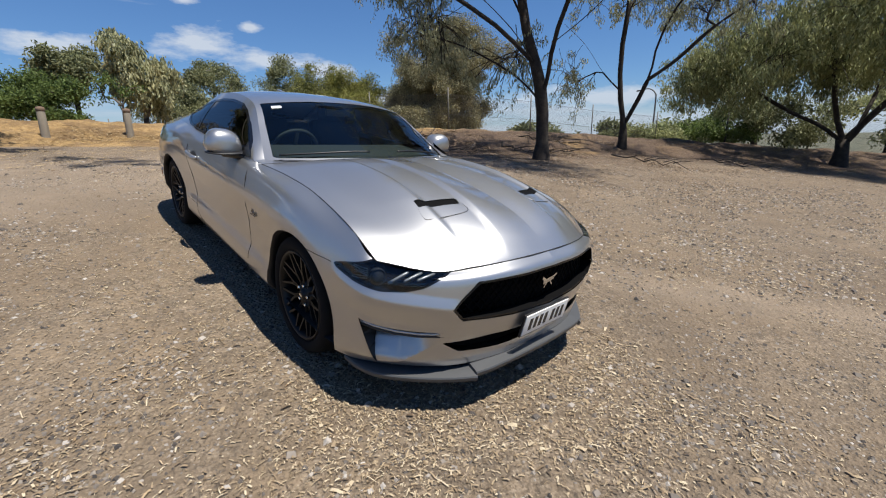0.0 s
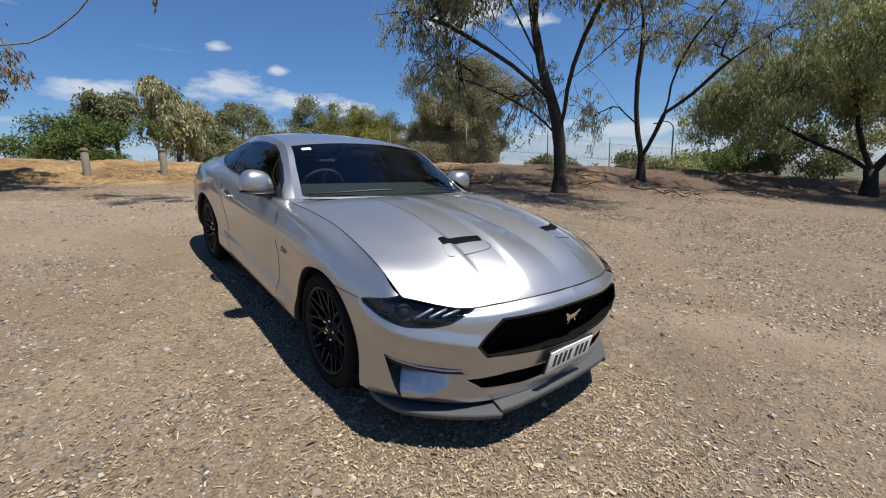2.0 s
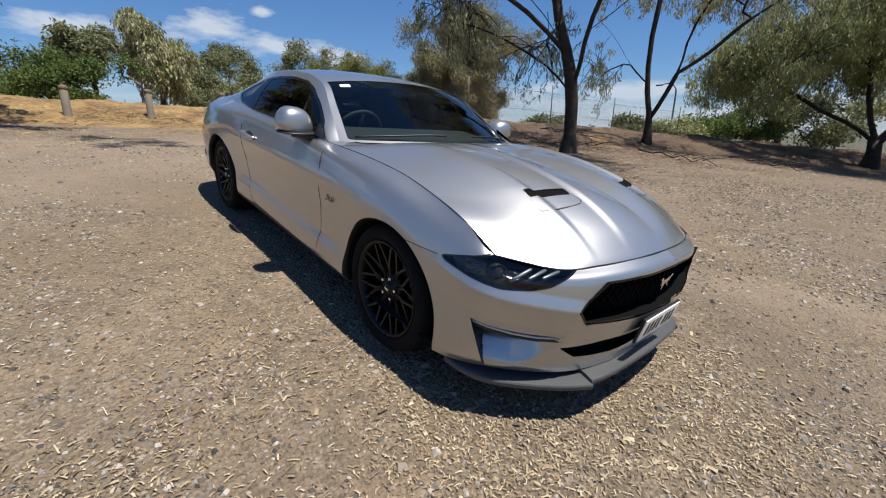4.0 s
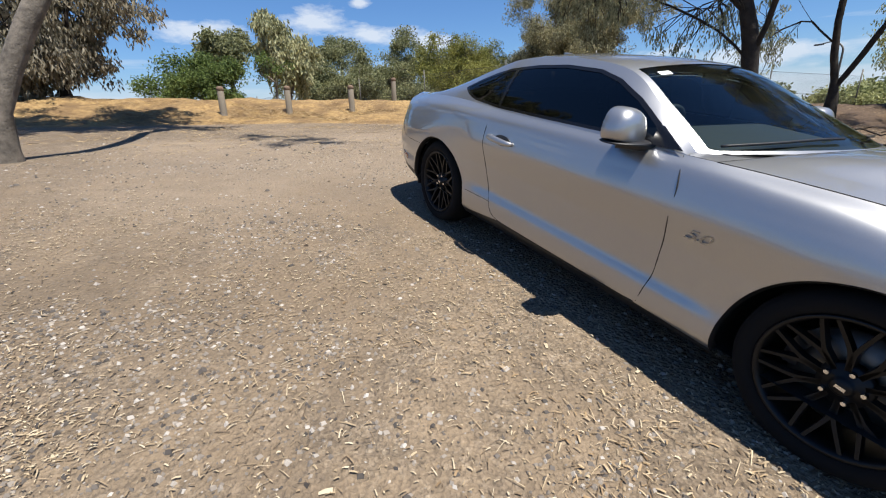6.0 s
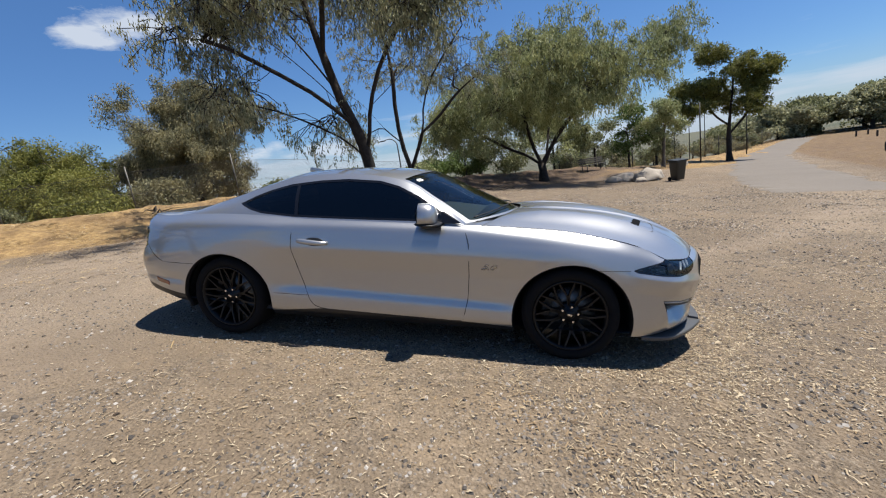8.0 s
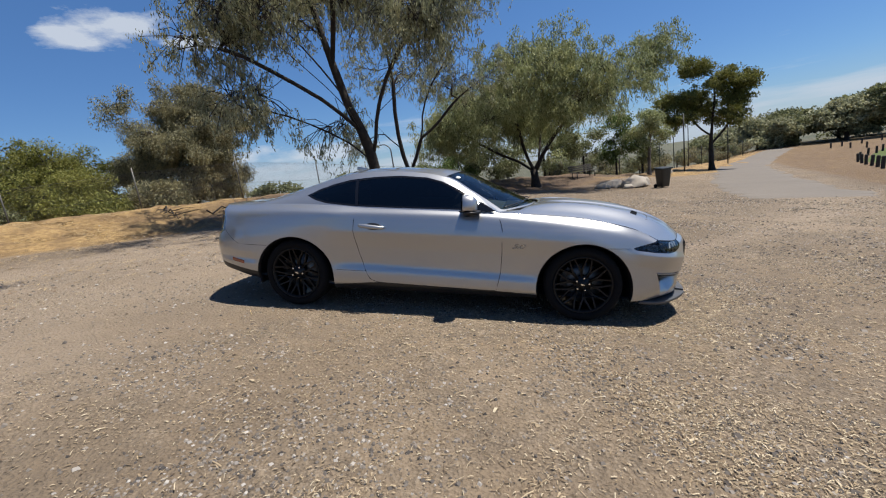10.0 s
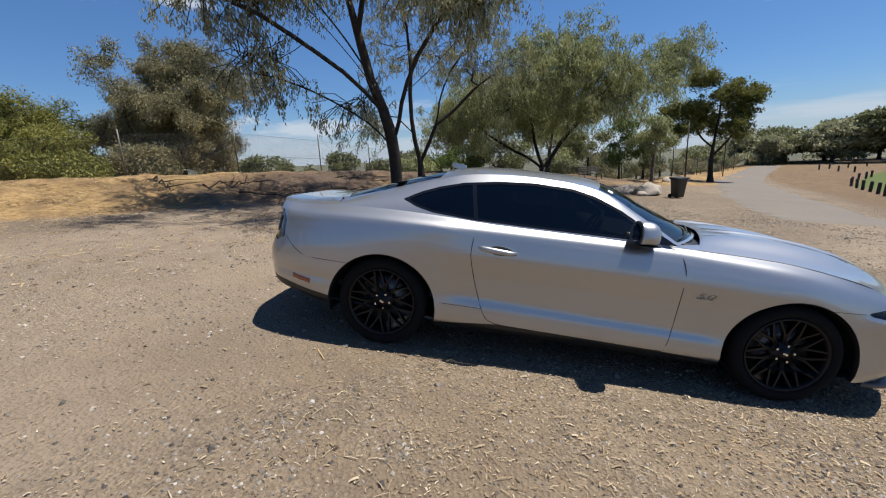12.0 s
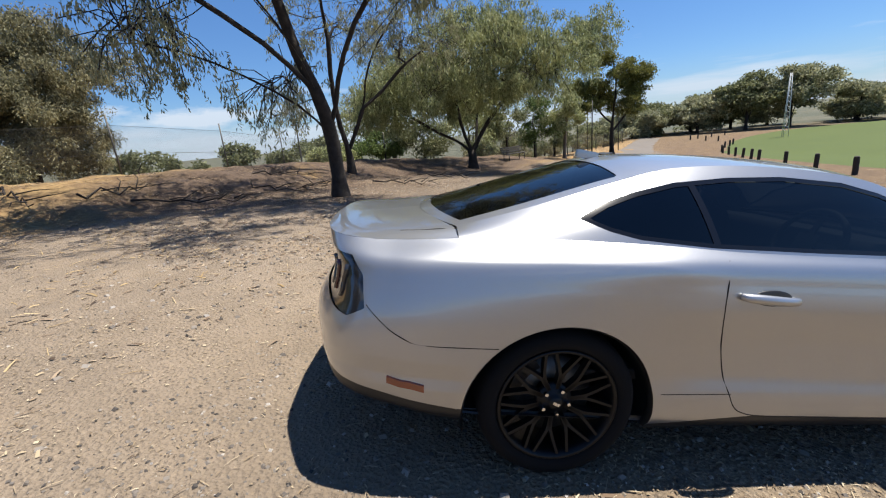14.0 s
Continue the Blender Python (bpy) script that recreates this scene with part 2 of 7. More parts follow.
def spline(points, count):
    """Evenly spread points on a smooth curve through the given ones."""
    p = np.array(points, float)
    p = np.vstack([2 * p[0] - p[1], p, 2 * p[-1] - p[-2]])
    out = []
    for s in np.linspace(0, len(points) - 1, count):
        k = min(int(s), len(points) - 2)
        t = s - k
        a, b, c, d = p[k : k + 4]
        out.append(0.5 * (2 * b + (c - a) * t + (2 * a - 5 * b + 4 * c - d) * t * t + (3 * b - a - 3 * c + d) * t**3))
    return np.array(out)


class Sheet:
    """A smooth triangulated sheet with normals, which can be cut along a line where a value is nought."""

    def __init__(self, verts, normals, tris, uv):
        self.v, self.n, self.t, self.uv = verts, normals, tris, uv

    @classmethod
    def grid(cls, p, u=None, w=None, flip=False):
        """p: rows x columns x 3. flip: columns x rows points inwards."""
        r, c, _ = p.shape
        n = np.cross(np.gradient(p, axis=1), np.gradient(p, axis=0))
        n /= np.maximum(np.linalg.norm(n, axis=2, keepdims=True), 1e-9)
        at = np.arange(r * c).reshape(r, c)
        a, b, d, e = at[:-1, :-1].ravel(), at[:-1, 1:].ravel(), at[1:, :-1].ravel(), at[1:, 1:].ravel()
        tris = np.vstack([np.c_[a, b, d], np.c_[b, e, d]])
        if flip:
            n, tris = -n, tris[:, ::-1]
        uu, ww = np.meshgrid(np.linspace(0, 1, c) if u is None else u, np.linspace(0, 1, r) if w is None else w)
        return cls(p.reshape(-1, 3), n.reshape(-1, 3), tris, np.c_[uu.ravel(), ww.ravel()])

    def cut(self, value):
        """Two sheets: where value(verts, uv) > 0, and the rest."""
        f = np.array(value(self.v, self.uv), float)
        f[np.abs(f) < 2e-4] = 0.0
        v, n, uv, known = list(self.v), list(self.n), list(self.uv), {}
        keep = {1: [], -1: []}

        def cross(i, j):
            key = (min(i, j), max(i, j))
            if key not in known:
                t = f[i] / (f[i] - f[j])
                known[key] = len(v)
                v.append(v[i] + t * (v[j] - v[i]))
                n.append(n[i] + t * (n[j] - n[i]))
                uv.append(uv[i] + t * (uv[j] - uv[i]))
            return known[key]

        for tri in self.t:
            s = np.sign(f[tri])
            if (s >= 0).all() or (s <= 0).all():
                keep[1 if s.sum() > 0 else -1].append(tuple(tri))
                continue
            for side in (1, -1):
                poly = []
                for a in range(3):
                    i, j = tri[a], tri[(a + 1) % 3]
                    if s[a] * side >= 0:
                        poly.append(i)
                    if s[a] * s[(a + 1) % 3] < 0:
                        poly.append(cross(i, j))
                for a in range(1, len(poly) - 1):
                    keep[side].append((poly[0], poly[a], poly[a + 1]))
        v, n, uv = np.array(v), np.array(n), np.array(uv)
        return Sheet(v, n, np.array(keep[1]).reshape(-1, 3), uv), Sheet(v, n, np.array(keep[-1]).reshape(-1, 3), uv)

    def mirrored(self):
        m = np.array([1, -1, 1])
        return Sheet(self.v * m, self.n * m, self.t[:, ::-1], self.uv)

    def moved(self, by):
        """Moved by a distance along the normals, one or one per vertex."""
        return Sheet(self.v + self.n * np.reshape(by, (-1, 1)), self.n, self.t, self.uv)

    def joined(self, other):
        return Sheet(np.vstack([self.v, other.v]), np.vstack([self.n, other.n]), np.vstack([self.t, other.t + len(self.v)]), np.vstack([self.uv, other.uv]))

    def make(self, name, mat, parent, label="", thick=0.0, own=True):
        used = np.unique(self.t)
        if not len(used):
            return None
        to = np.zeros(len(self.v), int)
        to[used] = np.arange(len(used))
        ob = pydata(name, self.v[used], to[self.t], mat, parent, label, True, self.n[used] if own else None)
        if thick:
            s = ob.modifiers.new("thickness", "SOLIDIFY")
            s.thickness, s.offset = thick, -1.0
        return ob


def inside(poly, a, b):
    """Signed distance of points (a, b) to a polygon, positive within."""
    poly = np.array(poly, float)
    best, odd = np.full(len(a), 1e9), np.zeros(len(a), bool)
    for (x0, y0), (x1, y1) in zip(poly, np.roll(poly, -1, axis=0)):
        t = np.clip(((a - x0) * (x1 - x0) + (b - y0) * (y1 - y0)) / max((x1 - x0) ** 2 + (y1 - y0) ** 2, 1e-12), 0, 1)
        best = np.minimum(best, np.hypot(a - x0 - t * (x1 - x0), b - y0 - t * (y1 - y0)))
        with np.errstate(divide="ignore", invalid="ignore"):
            odd ^= ((y0 > b) != (y1 > b)) & (a < (x1 - x0) * (b - y0) / (y1 - y0) + x0)
    return np.where(odd, best, -best)

# ---- the ground: one sheet, sloping car park, a straw-covered bank along its back, a hillside and plain beyond ----
def smooth(a, b, x):
    t = np.clip((x - a) / (b - a), 0, 1)
    return t * t * (3 - 2 * t)


CREST = [(-17.5, -60.0, 0.6), (-17.0, -10.0, 0.6), (-16.6, 2.0, 0.6), (-12.5, 8.5, 0.70), (-9.5, 12.5, 0.75), (-7.5, 17.0, 0.65), (-4.0, 22.5, 0.45), (3.0, 30.5, 0.25), (12.0, 39.0, 0.15), (36.0, 74.0, 0.15), (90.0, 150.0, 0.1)]


def crest_offset(x, y):
    """Distance from the bank's crest, negative on the car park's side, and the bank's height there."""
    best, height = np.full(np.shape(x), 1e9), np.zeros(np.shape(x))
    for (x0, y0, h0), (x1, y1, h1) in zip(CREST, CREST[1:]):
        dx, dy = x1 - x0, y1 - y0
        t = np.clip(((x - x0) * dx + (y - y0) * dy) / (dx * dx + dy * dy), 0, 1)
        d = np.hypot(x - x0 - t * dx, y - y0 - t * dy)
        side = np.where((x - x0) * dy - (y - y0) * dx > 0, -1.0, 1.0)
        near = d < np.abs(best)
        best, height = np.where(near, d * side, best), np.where(near, h0 + t * (h1 - h0), height)
    return best, height


def ground_z(x, y):
    x, y = np.asarray(x, float), np.asarray(y, float)
    fall = np.where(x > 3.5, -0.4375 - 0.07 * (np.minimum(x, 34) - 3.5), np.where(x > -3.5, -0.125 * x, 0.4375 + 0.045 * (-3.5 - np.maximum(x, -40))))
    z = fall - 0.03 * np.clip(y, -12, 5) - 0.018 * np.clip(y - 5, 0, 40)
    d, h = crest_offset(x, y)
    z = z + h * smooth(-4.6, -0.2, d) - np.where(d > 1.0, 0.16 * (d - 1.0), 0) + np.where(d > 250, 0.16 * (d - 250), 0)
    # a low mound of straw below the fence, where the bench stands
    return z + 0.50 * np.exp(-((x - 5.2) ** 2 + (y - 28.6) ** 2) / 22.0)


def ground_point(x, y):
    return Vector((x, y, float(ground_z(x, y))))


def axis(near, far, step, growth):
    a, s = [0.0], step
    while a[-1] < far:
        a.append(a[-1] + s)
        if a[-1] > near:
            s *= growth
    return a


def ground_material():
    """Dusty gravel, dry straw on the bank, thin dry grass on the verges, scrub and haze-green plain far off."""
    m = material("gravel_ground", (0.30, 0.26, 0.21), 0.95)
    k = Nodes(m)
    straw_mask, far_mask = (k.n.new("ShaderNodeAttribute") for _ in range(2))
    straw_mask.attribute_name, far_mask.attribute_name = "straw", "scrub"
    big, mid, fine = k.noise(0.30, 5), k.noise(1.9, 6, 0.65), k.noise(26.0, 5, 0.75)
    dust = k.ramp(big, (0.34, (0.215, 0.155, 0.098)), (0.50, (0.305, 0.222, 0.140)), (0.66, (0.41, 0.302, 0.190)))
    dust = k.mix(k.ramp(mid, (0.42, 0.0), (0.66, 0.7)), dust, (0.19, 0.142, 0.095))
    # bare trodden dust between patches where loose gravel and bark chips show
    loose_gravel = k.ramp(k.mix(0.45, k.noise(0.55, 6, 0.65), k.noise(3.1, 5, 0.7)), (0.44, 0.10), (0.57, 1.0))
    bare = k.mix(k.ramp(k.noise(70.0, 4, 0.7), (0.35, 0.0), (0.65, 0.35)), dust, (0.16, 0.118, 0.078))
    grey = k.ramp(k.voronoi(48.0, "Color"), (0.0, (0.045, 0.036, 0.028)), (0.35, (0.175, 0.135, 0.096)), (0.7, (0.36, 0.28, 0.20)), (1.0, (0.62, 0.53, 0.40)))
    rough_dust = k.mix(k.ramp(fine, (0.40, 0.05), (0.58, 0.85)), dust, grey)
    rough_dust = k.mix(0.40, rough_dust, k.ramp(k.voronoi(95.0, "Color"), (0.15, (0.075, 0.058, 0.042)), (0.55, (0.26, 0.195, 0.13)), (0.95, (0.56, 0.45, 0.31))))
    trodden = k.n.new("ShaderNodeAttribute")
    trodden.attribute_name = "trodden"
    worn = k.mix(1.0, trodden.outputs["Fac"], k.ramp(k.noise(1.1, 5, 0.65), (0.30, 0.45), (0.60, 1.0)), "MULTIPLY")
    bare = k.mix(worn, bare, k.mix(0.35, (0.455, 0.357, 0.256), bare))
    coarse = k.mix(0.5, k.ramp(k.noise(8.0, 7, 0.8), (0.36, 0.52), (0.50, 0.95), (0.64, 1.38)), k.ramp(k.voronoi(22.0, "Color"), (0.1, 0.62), (0.9, 1.34)))
    rough_dust = k.mix(1.0, rough_dust, coarse, "MULTIPLY")
    dust = k.mix(loose_gravel, bare, rough_dust)
    dust = k.mix(k.mix(1.0, worn, 0.80, "MULTIPLY"), dust, bare)
    shaded_mulch_mask = k.n.new("ShaderNodeAttribute")
    shaded_mulch_mask.attribute_name = "shaded_mulch"
    straw = k.ramp(k.noise(9.0, 6, 0.7), (0.25, (0.16, 0.090, 0.034)), (0.5, (0.45, 0.285, 0.110)), (0.75, (0.66, 0.455, 0.20)))
    straw = k.mix(k.ramp(k.noise(1.1, 6, 0.65), (0.42, 0.0), (0.62, 0.75)), straw, (0.17, 0.098, 0.044))
    edge = k.n.new("ShaderNodeMath")
    edge.operation = "ADD"
    k.link(straw_mask.outputs["Fac"], edge.inputs[0])
    k.link(k.ramp(k.noise(1.7, 5), (0.0, -0.0), (0.3, 0.0), (1.0, 0.5)), edge.inputs[1])
    both = k.mix(k.ramp(edge.outputs[0], (0.55, 0.0), (0.80, 1.0)), dust, straw)
    # brown mulch, spread wide enough that its dark also paints in tree shadow
    shaded_mulch = k.ramp(k.noise(14.0, 6, 0.75), (0.34, (0.045, 0.028, 0.018)), (0.52, (0.145, 0.092, 0.055)), (0.72, (0.31, 0.21, 0.125)))
    loose = k.mix(shaded_mulch_mask.outputs["Fac"], 0.0, k.ramp(k.noise(0.7, 6, 0.7), (0.24, 0.0), (0.45, 1.0)))
    both = k.mix(loose, both, shaded_mulch)
    scrub = k.ramp(k.noise(0.05, 6), (0.3, (0.05, 0.066, 0.035)), (0.5, (0.10, 0.10, 0.058)), (0.7, (0.19, 0.165, 0.10)))
    k.colour(k.mix(1.0, k.mix(far_mask.outputs["Fac"], both, scrub), (0.680, 0.690, 0.712), "MULTIPLY"))
    height = k.mix(0.5, k.noise(60.0, 3, 0.7), k.voronoi(45.0))
    k.bump(height, 1.0, 0.04)
    return m


GROUND = ground_material()
xs = np.array(sorted([-a for a in axis(20, 4200, 0.30, 1.08)[1:]] + axis(20, 4200, 0.30, 1.08)))
ys = np.array(sorted([-a for a in axis(9, 4200, 0.30, 1.10)[1:]] + axis(34, 4200, 0.30, 1.08)))
gx, gy = np.meshgrid(xs, ys)
gz = ground_z(gx, gy)
crest_d, crest_h = crest_offset(gx, gy)
lumps = np.array([noise.noise((x * 0.9, y * 0.9, 0.3)) * 0.5 + noise.noise((x * 2.3, y * 2.3, 1.7)) * 0.3 for x, y in zip(gx.ravel(), gy.ravel())]).reshape(gx.shape)
near = np.hypot(gx, gy) < 70
rough_bank = smooth(-4.6, -3.0, crest_d) * near
gz = gz + lumps * (0.30 * rough_bank * smooth(4.0, 9.0, np.hypot(gx, gy)))
count = np.arange(gx.size).reshape(gx.shape)
quads = np.c_[count[:-1, :-1].ravel(), count[:-1, 1:].ravel(), count[1:, 1:].ravel(), count[1:, :-1].ravel()]
ground = pydata("ground", np.c_[gx.ravel(), gy.ravel(), gz.ravel()], quads, GROUND)
tagged(ground, "dusty grey gravel car park with a straw-covered bank and hillside", "ground", kind="structure")
right_of_road = smooth(2.4, 4.2, gx - (10.9 + (gy - 14.0) * 0.41)) * smooth(6.0, 11.0, gy)
straw_part = np.clip(smooth(-5.6, -3.6, crest_d) * 0.9 + 0.7 * right_of_road + 0.85 * smooth(19, 23, gy) * smooth(-7.5, -4.5, crest_d), 0, 1)
along = smooth(-11.5, -8.5, gx) * (1 - smooth(8.0, 14.0, gx)) * smooth(5.5, 8.5, gy)
# brown verge and mulch; under the trees the brown doubles as painted shade
shaded_mulch_part = 0.75 * right_of_road + 0.95 * np.exp(-((gx - 1.2) ** 2 + (gy - 22.3) ** 2) / 26.0) + along * np.clip(smooth(-6.5, -3.6, crest_d) + 0.9 * (np.hypot(gx + 4.5, gy - 9.5) < 4.5) * smooth(-9.0, -4.0, crest_d), 0, 1)
def track(points, half):
    """How far a place lies within a band along points: 1 on its middle, 0 outside."""
    best = np.full(gx.shape, 1e9)
    for (x0, y0), (x1, y1) in zip(points, points[1:]):
        t = np.clip(((gx - x0) * (x1 - x0) + (gy - y0) * (y1 - y0)) / ((x1 - x0) ** 2 + (y1 - y0) ** 2), 0, 1)
        best = np.minimum(best, np.hypot(gx - x0 - t * (x1 - x0), gy - y0 - t * (y1 - y0)))
    return 1 - smooth(0.3 * half, half, best)


trodden_part = np.clip(0.95 * (1 - smooth(-3.0, -1.0, gx)) * smooth(-9.0, -7.0, gx) * smooth(-4.5, -3.0, gy) * (1 - smooth(6.5, 9.0, gy)) + 0.8 * track([(0.6, 1.15), (1.7, 1.88), (2.75, 2.55), (4.2, 3.5), (6.4, 5.4), (8.6, 8.0)], 0.5) + 0.7 * track([(6.4, 5.4), (8.6, 8.0), (9.8, 11.5)], 1.9), 0, 1)
for name, values in (("trodden", trodden_part), ("straw", straw_part), ("shaded_mulch", shaded_mulch_part), ("scrub", smooth(6.0, 30.0, crest_d) + smooth(95, 140, np.hypot(gx, gy)))):
    layer = ground.data.attributes.new(name, "FLOAT", "POINT")
    layer.data.foreach_set("value", np.clip(values, 0, 1).ravel().astype(np.float32))

# ---- the car: silver two-door fastback, built in its own axes (x ahead, y left, z up, wheel centres at x = +-1.36) ----
# Nine lines run round its right half from the tail's middle to the nose's middle, from the underside up to the waist.
TAIL_X = [(-2.36, -2.33, -2.20, -1.99), (-2.41, -2.38, -2.26, -2.02), (-2.44, -2.41, -2.28, -2.04), (-2.45, -2.42, -2.29, -2.05), (-2.45, -2.42, -2.29, -2.05),
          (-2.39, -2.36, -2.25, -2.04), (-2.36, -2.33, -2.24, -2.03), (-2.38, -2.35, -2.25, -2.03), (-2.39, -2.36, -2.25, -2.03)]
TAIL_Y = [(0.42, 0.72, 0.86), (0.42, 0.77, 0.895), (0.42, 0.79, 0.91), (0.42, 0.80, 0.915), (0.42, 0.80, 0.915), (0.42, 0.79, 0.905), (0.42, 0.76, 0.875), (0.42, 0.72, 0.825), (0.42, 0.64, 0.71)]
TAIL_Z = [(0.33, 0.32, 0.30), (0.37, 0.36, 0.34), (0.45, 0.44, 0.42), (0.53, 0.52, 0.51), (0.63, 0.63, 0.62), (0.74, 0.74, 0.73), (0.84, 0.84, 0.835), (0.925, 0.925, 0.92), (0.985, 0.98, 0.98)]
SIDE_X = (-1.76, -1.36, -0.95, -0.6, 0.0, 0.6, 0.96, 1.36, 1.76)
SIDE_Y = [(0.90, 0.90, 0.87, 0.86, 0.86, 0.865, 0.87, 0.90, 0.895), (0.935, 0.93, 0.915, 0.91, 0.91, 0.912, 0.915, 0.925, 0.905),
          (0.945, 0.945, 0.922, 0.914, 0.913, 0.914, 0.917, 0.93, 0.907), (0.95, 0.95, 0.915, 0.900, 0.900, 0.900, 0.905, 0.93, 0.905),
          (0.95, 0.955, 0.922, 0.902, 0.900, 0.902, 0.91, 0.935, 0.905), (0.945, 0.955, 0.932, 0.917, 0.915, 0.915, 0.922, 0.935, 0.905),
          (0.92, 0.942, 0.930, 0.913, 0.908, 0.906, 0.912, 0.923, 0.895), (0.87, 0.90, 0.905, 0.893, 0.886, 0.880, 0.876, 0.880, 0.868),
          (0.76, 0.80, 0.825, 0.838, 0.842, 0.837, 0.805, 0.80, 0.815)]
SIDE_Z = [(0.27, 0.25, 0.20, 0.195, 0.19, 0.19, 0.195, 0.20, 0.21), (0.32, 0.30, 0.265, 0.255, 0.255, 0.25, 0.25, 0.26, 0.26), (0.40, 0.38, 0.36, 0.35, 0.335, 0.325, 0.32, 0.34, 0.33),
          (0.49, 0.47, 0.46, 0.455, 0.44, 0.43, 0.425, 0.44, 0.42), (0.61, 0.60, 0.59, 0.585, 0.58, 0.575, 0.57, 0.58, 0.50), (0.73, 0.74, 0.75, 0.75, 0.745, 0.74, 0.73, 0.70, 0.58),
          (0.85, 0.86, 0.865, 0.855, 0.845, 0.835, 0.82, 0.78, 0.655), (0.94, 0.95, 0.945, 0.93, 0.92, 0.905, 0.893, 0.855, 0.745), (1.0, 1.01, 1.0, 0.98, 0.965, 0.95, 0.935, 0.905, 0.825)]
NOSE_X = [(2.00, 2.20, 2.29, 2.31), (2.01, 2.21, 2.29, 2.31), (2.02, 2.21, 2.29, 2.31), (2.02, 2.225, 2.315, 2.345), (2.02, 2.235, 2.33, 2.36), (2.03, 2.235, 2.335, 2.362), (2.03, 2.225, 2.33, 2.355), (2.02, 2.20, 2.315, 2.34), (1.964, 2.138, 2.262, 2.292)]
NOSE_Y = [(0.80, 0.56, 0.30), (0.83, 0.57, 0.30), (0.84, 0.58, 0.30), (0.845, 0.585, 0.30), (0.85, 0.59, 0.30), (0.855, 0.60, 0.30), (0.845, 0.60, 0.30), (0.835, 0.605, 0.30), (0.809, 0.624, 0.30)]
NOSE_Z = [(0.235, 0.235, 0.245, 0.25), (0.28, 0.28, 0.27, 0.27), (0.35, 0.35, 0.33, 0.33), (0.42, 0.42, 0.41, 0.405), (0.49, 0.485, 0.48, 0.48), (0.57, 0.555, 0.545, 0.545), (0.64, 0.625, 0.625, 0.63), (0.69, 0.685, 0.70, 0.705), (0.733, 0.707, 0.735, 0.745)]


def body_line(k):
    tail = [(x, -y, z) for x, y, z in zip(TAIL_X[k], (0.0, *TAIL_Y[k]), (TAIL_Z[k][0], *TAIL_Z[k]))]
    side = [(x, -y, z) for x, y, z in zip(SIDE_X, SIDE_Y[k], SIDE_Z[k])]
    nose = [(x, -y, z) for x, y, z in zip(NOSE_X[k], (*NOSE_Y[k], 0.0), NOSE_Z[k])]
    return spline(tail + side + nose, 321)


LINES = np.array([body_line(k) for k in range(9)])
BELT = np.array([spline(LINES[:, c], 91) for c in range(LINES.shape[1])]).transpose(1, 0, 2)


def crease(places, heights, depth, above, below, fade):
    """A fold pressed along the body side, sharp at its line, that fades out at both ends."""
    x, z = BELT[:, :, 0], BELT[:, :, 2]
    off = z - np.interp(x, places, heights)
    tent = np.clip(1 - np.where(off > 0, off / above, -off / below), 0, 1)
    ends = smooth(places[0], places[0] + fade, x) * (1 - smooth(places[-1] - fade, places[-1], x))
    BELT[:, :, 1] -= depth * tent * ends * (BELT[:, :, 1] < -0.55)


crease((-1.15, -0.6, 0.0, 0.6, 1.45), (0.765, 0.765, 0.755, 0.740, 0.715), 0.010, 0.10, 0.15, 0.35)
crease((-1.0, -0.5, 0.5, 1.05), (0.470, 0.455, 0.418, 0.392), -0.0038, 0.12, 0.035, 0.25)
crease((-1.0, -0.5, 0.5, 1.05), (0.405, 0.392, 0.360, 0.340), 0.0040, 0.035, 0.10, 0.25)
crease((-2.25, -1.9, -1.4, -1.0, -0.7), (0.925, 0.935, 0.945, 0.935, 0.90), 0.008, 0.05, 0.09, 0.30)
def nose_crease(places, heights, depth, above, below):
    """The same round the front corner, pressed square to the plan; places are x less the half-width."""
    q, z = BELT[:, :, 0] + BELT[:, :, 1], BELT[:, :, 2]
    off = z - np.interp(q, places, heights)
    tent = np.clip(1 - np.where(off > 0, off / above, -off / below), 0, 1)
    ends = smooth(places[0], places[0] + 0.15, q) * (1 - smooth(places[-1] - 0.12, places[-1], q))
    along = np.gradient(BELT, axis=1)[:, :, :2]
    along /= np.maximum(np.linalg.norm(along, axis=2, keepdims=True), 1e-9)
    push = depth * tent * ends * (BELT[:, :, 0] > 1.5)
    BELT[:, :, 0] += push * along[:, :, 1]
    BELT[:, :, 1] -= push * along[:, :, 0]


nose_crease((0.80, 1.0, 1.2, 1.4, 1.6, 1.75), (0.640, 0.618, 0.600, 0.585, 0.566, 0.556), 0.016, 0.045, 0.11)
crease((-2.36, -2.1, -1.8, -1.7), (0.500, 0.485, 0.470, 0.465), -0.010, 0.07, 0.05, 0.10)
WAIST = LINES[8]


def waist_at(x):
    """The waist line's point at a place along the side."""
    side = WAIST[60:300]
    return np.array([x, np.interp(x, side[:, 0], side[:, 1]), np.interp(x, side[:, 0], side[:, 2])])


def coons(bottom, top, left, right, rows, cols):
    """A patch between four curves: bottom and top run along columns, left and right along rows."""
    s, t = np.linspace(0, 1, cols)[None, :, None], np.linspace(0, 1, rows)[:, None, None]
    b, u, l, r = spline(bottom, cols)[None], spline(top, cols)[None], spline(left, rows)[:, None], spline(right, rows)[:, None]
    return (1 - t) * b + t * u + (1 - s) * l + s * r - ((1 - s) * (1 - t) * b[:, :1] + s * (1 - t) * b[:, -1:] + (1 - s) * t * u[:, :1] + s * t * u[:, -1:])


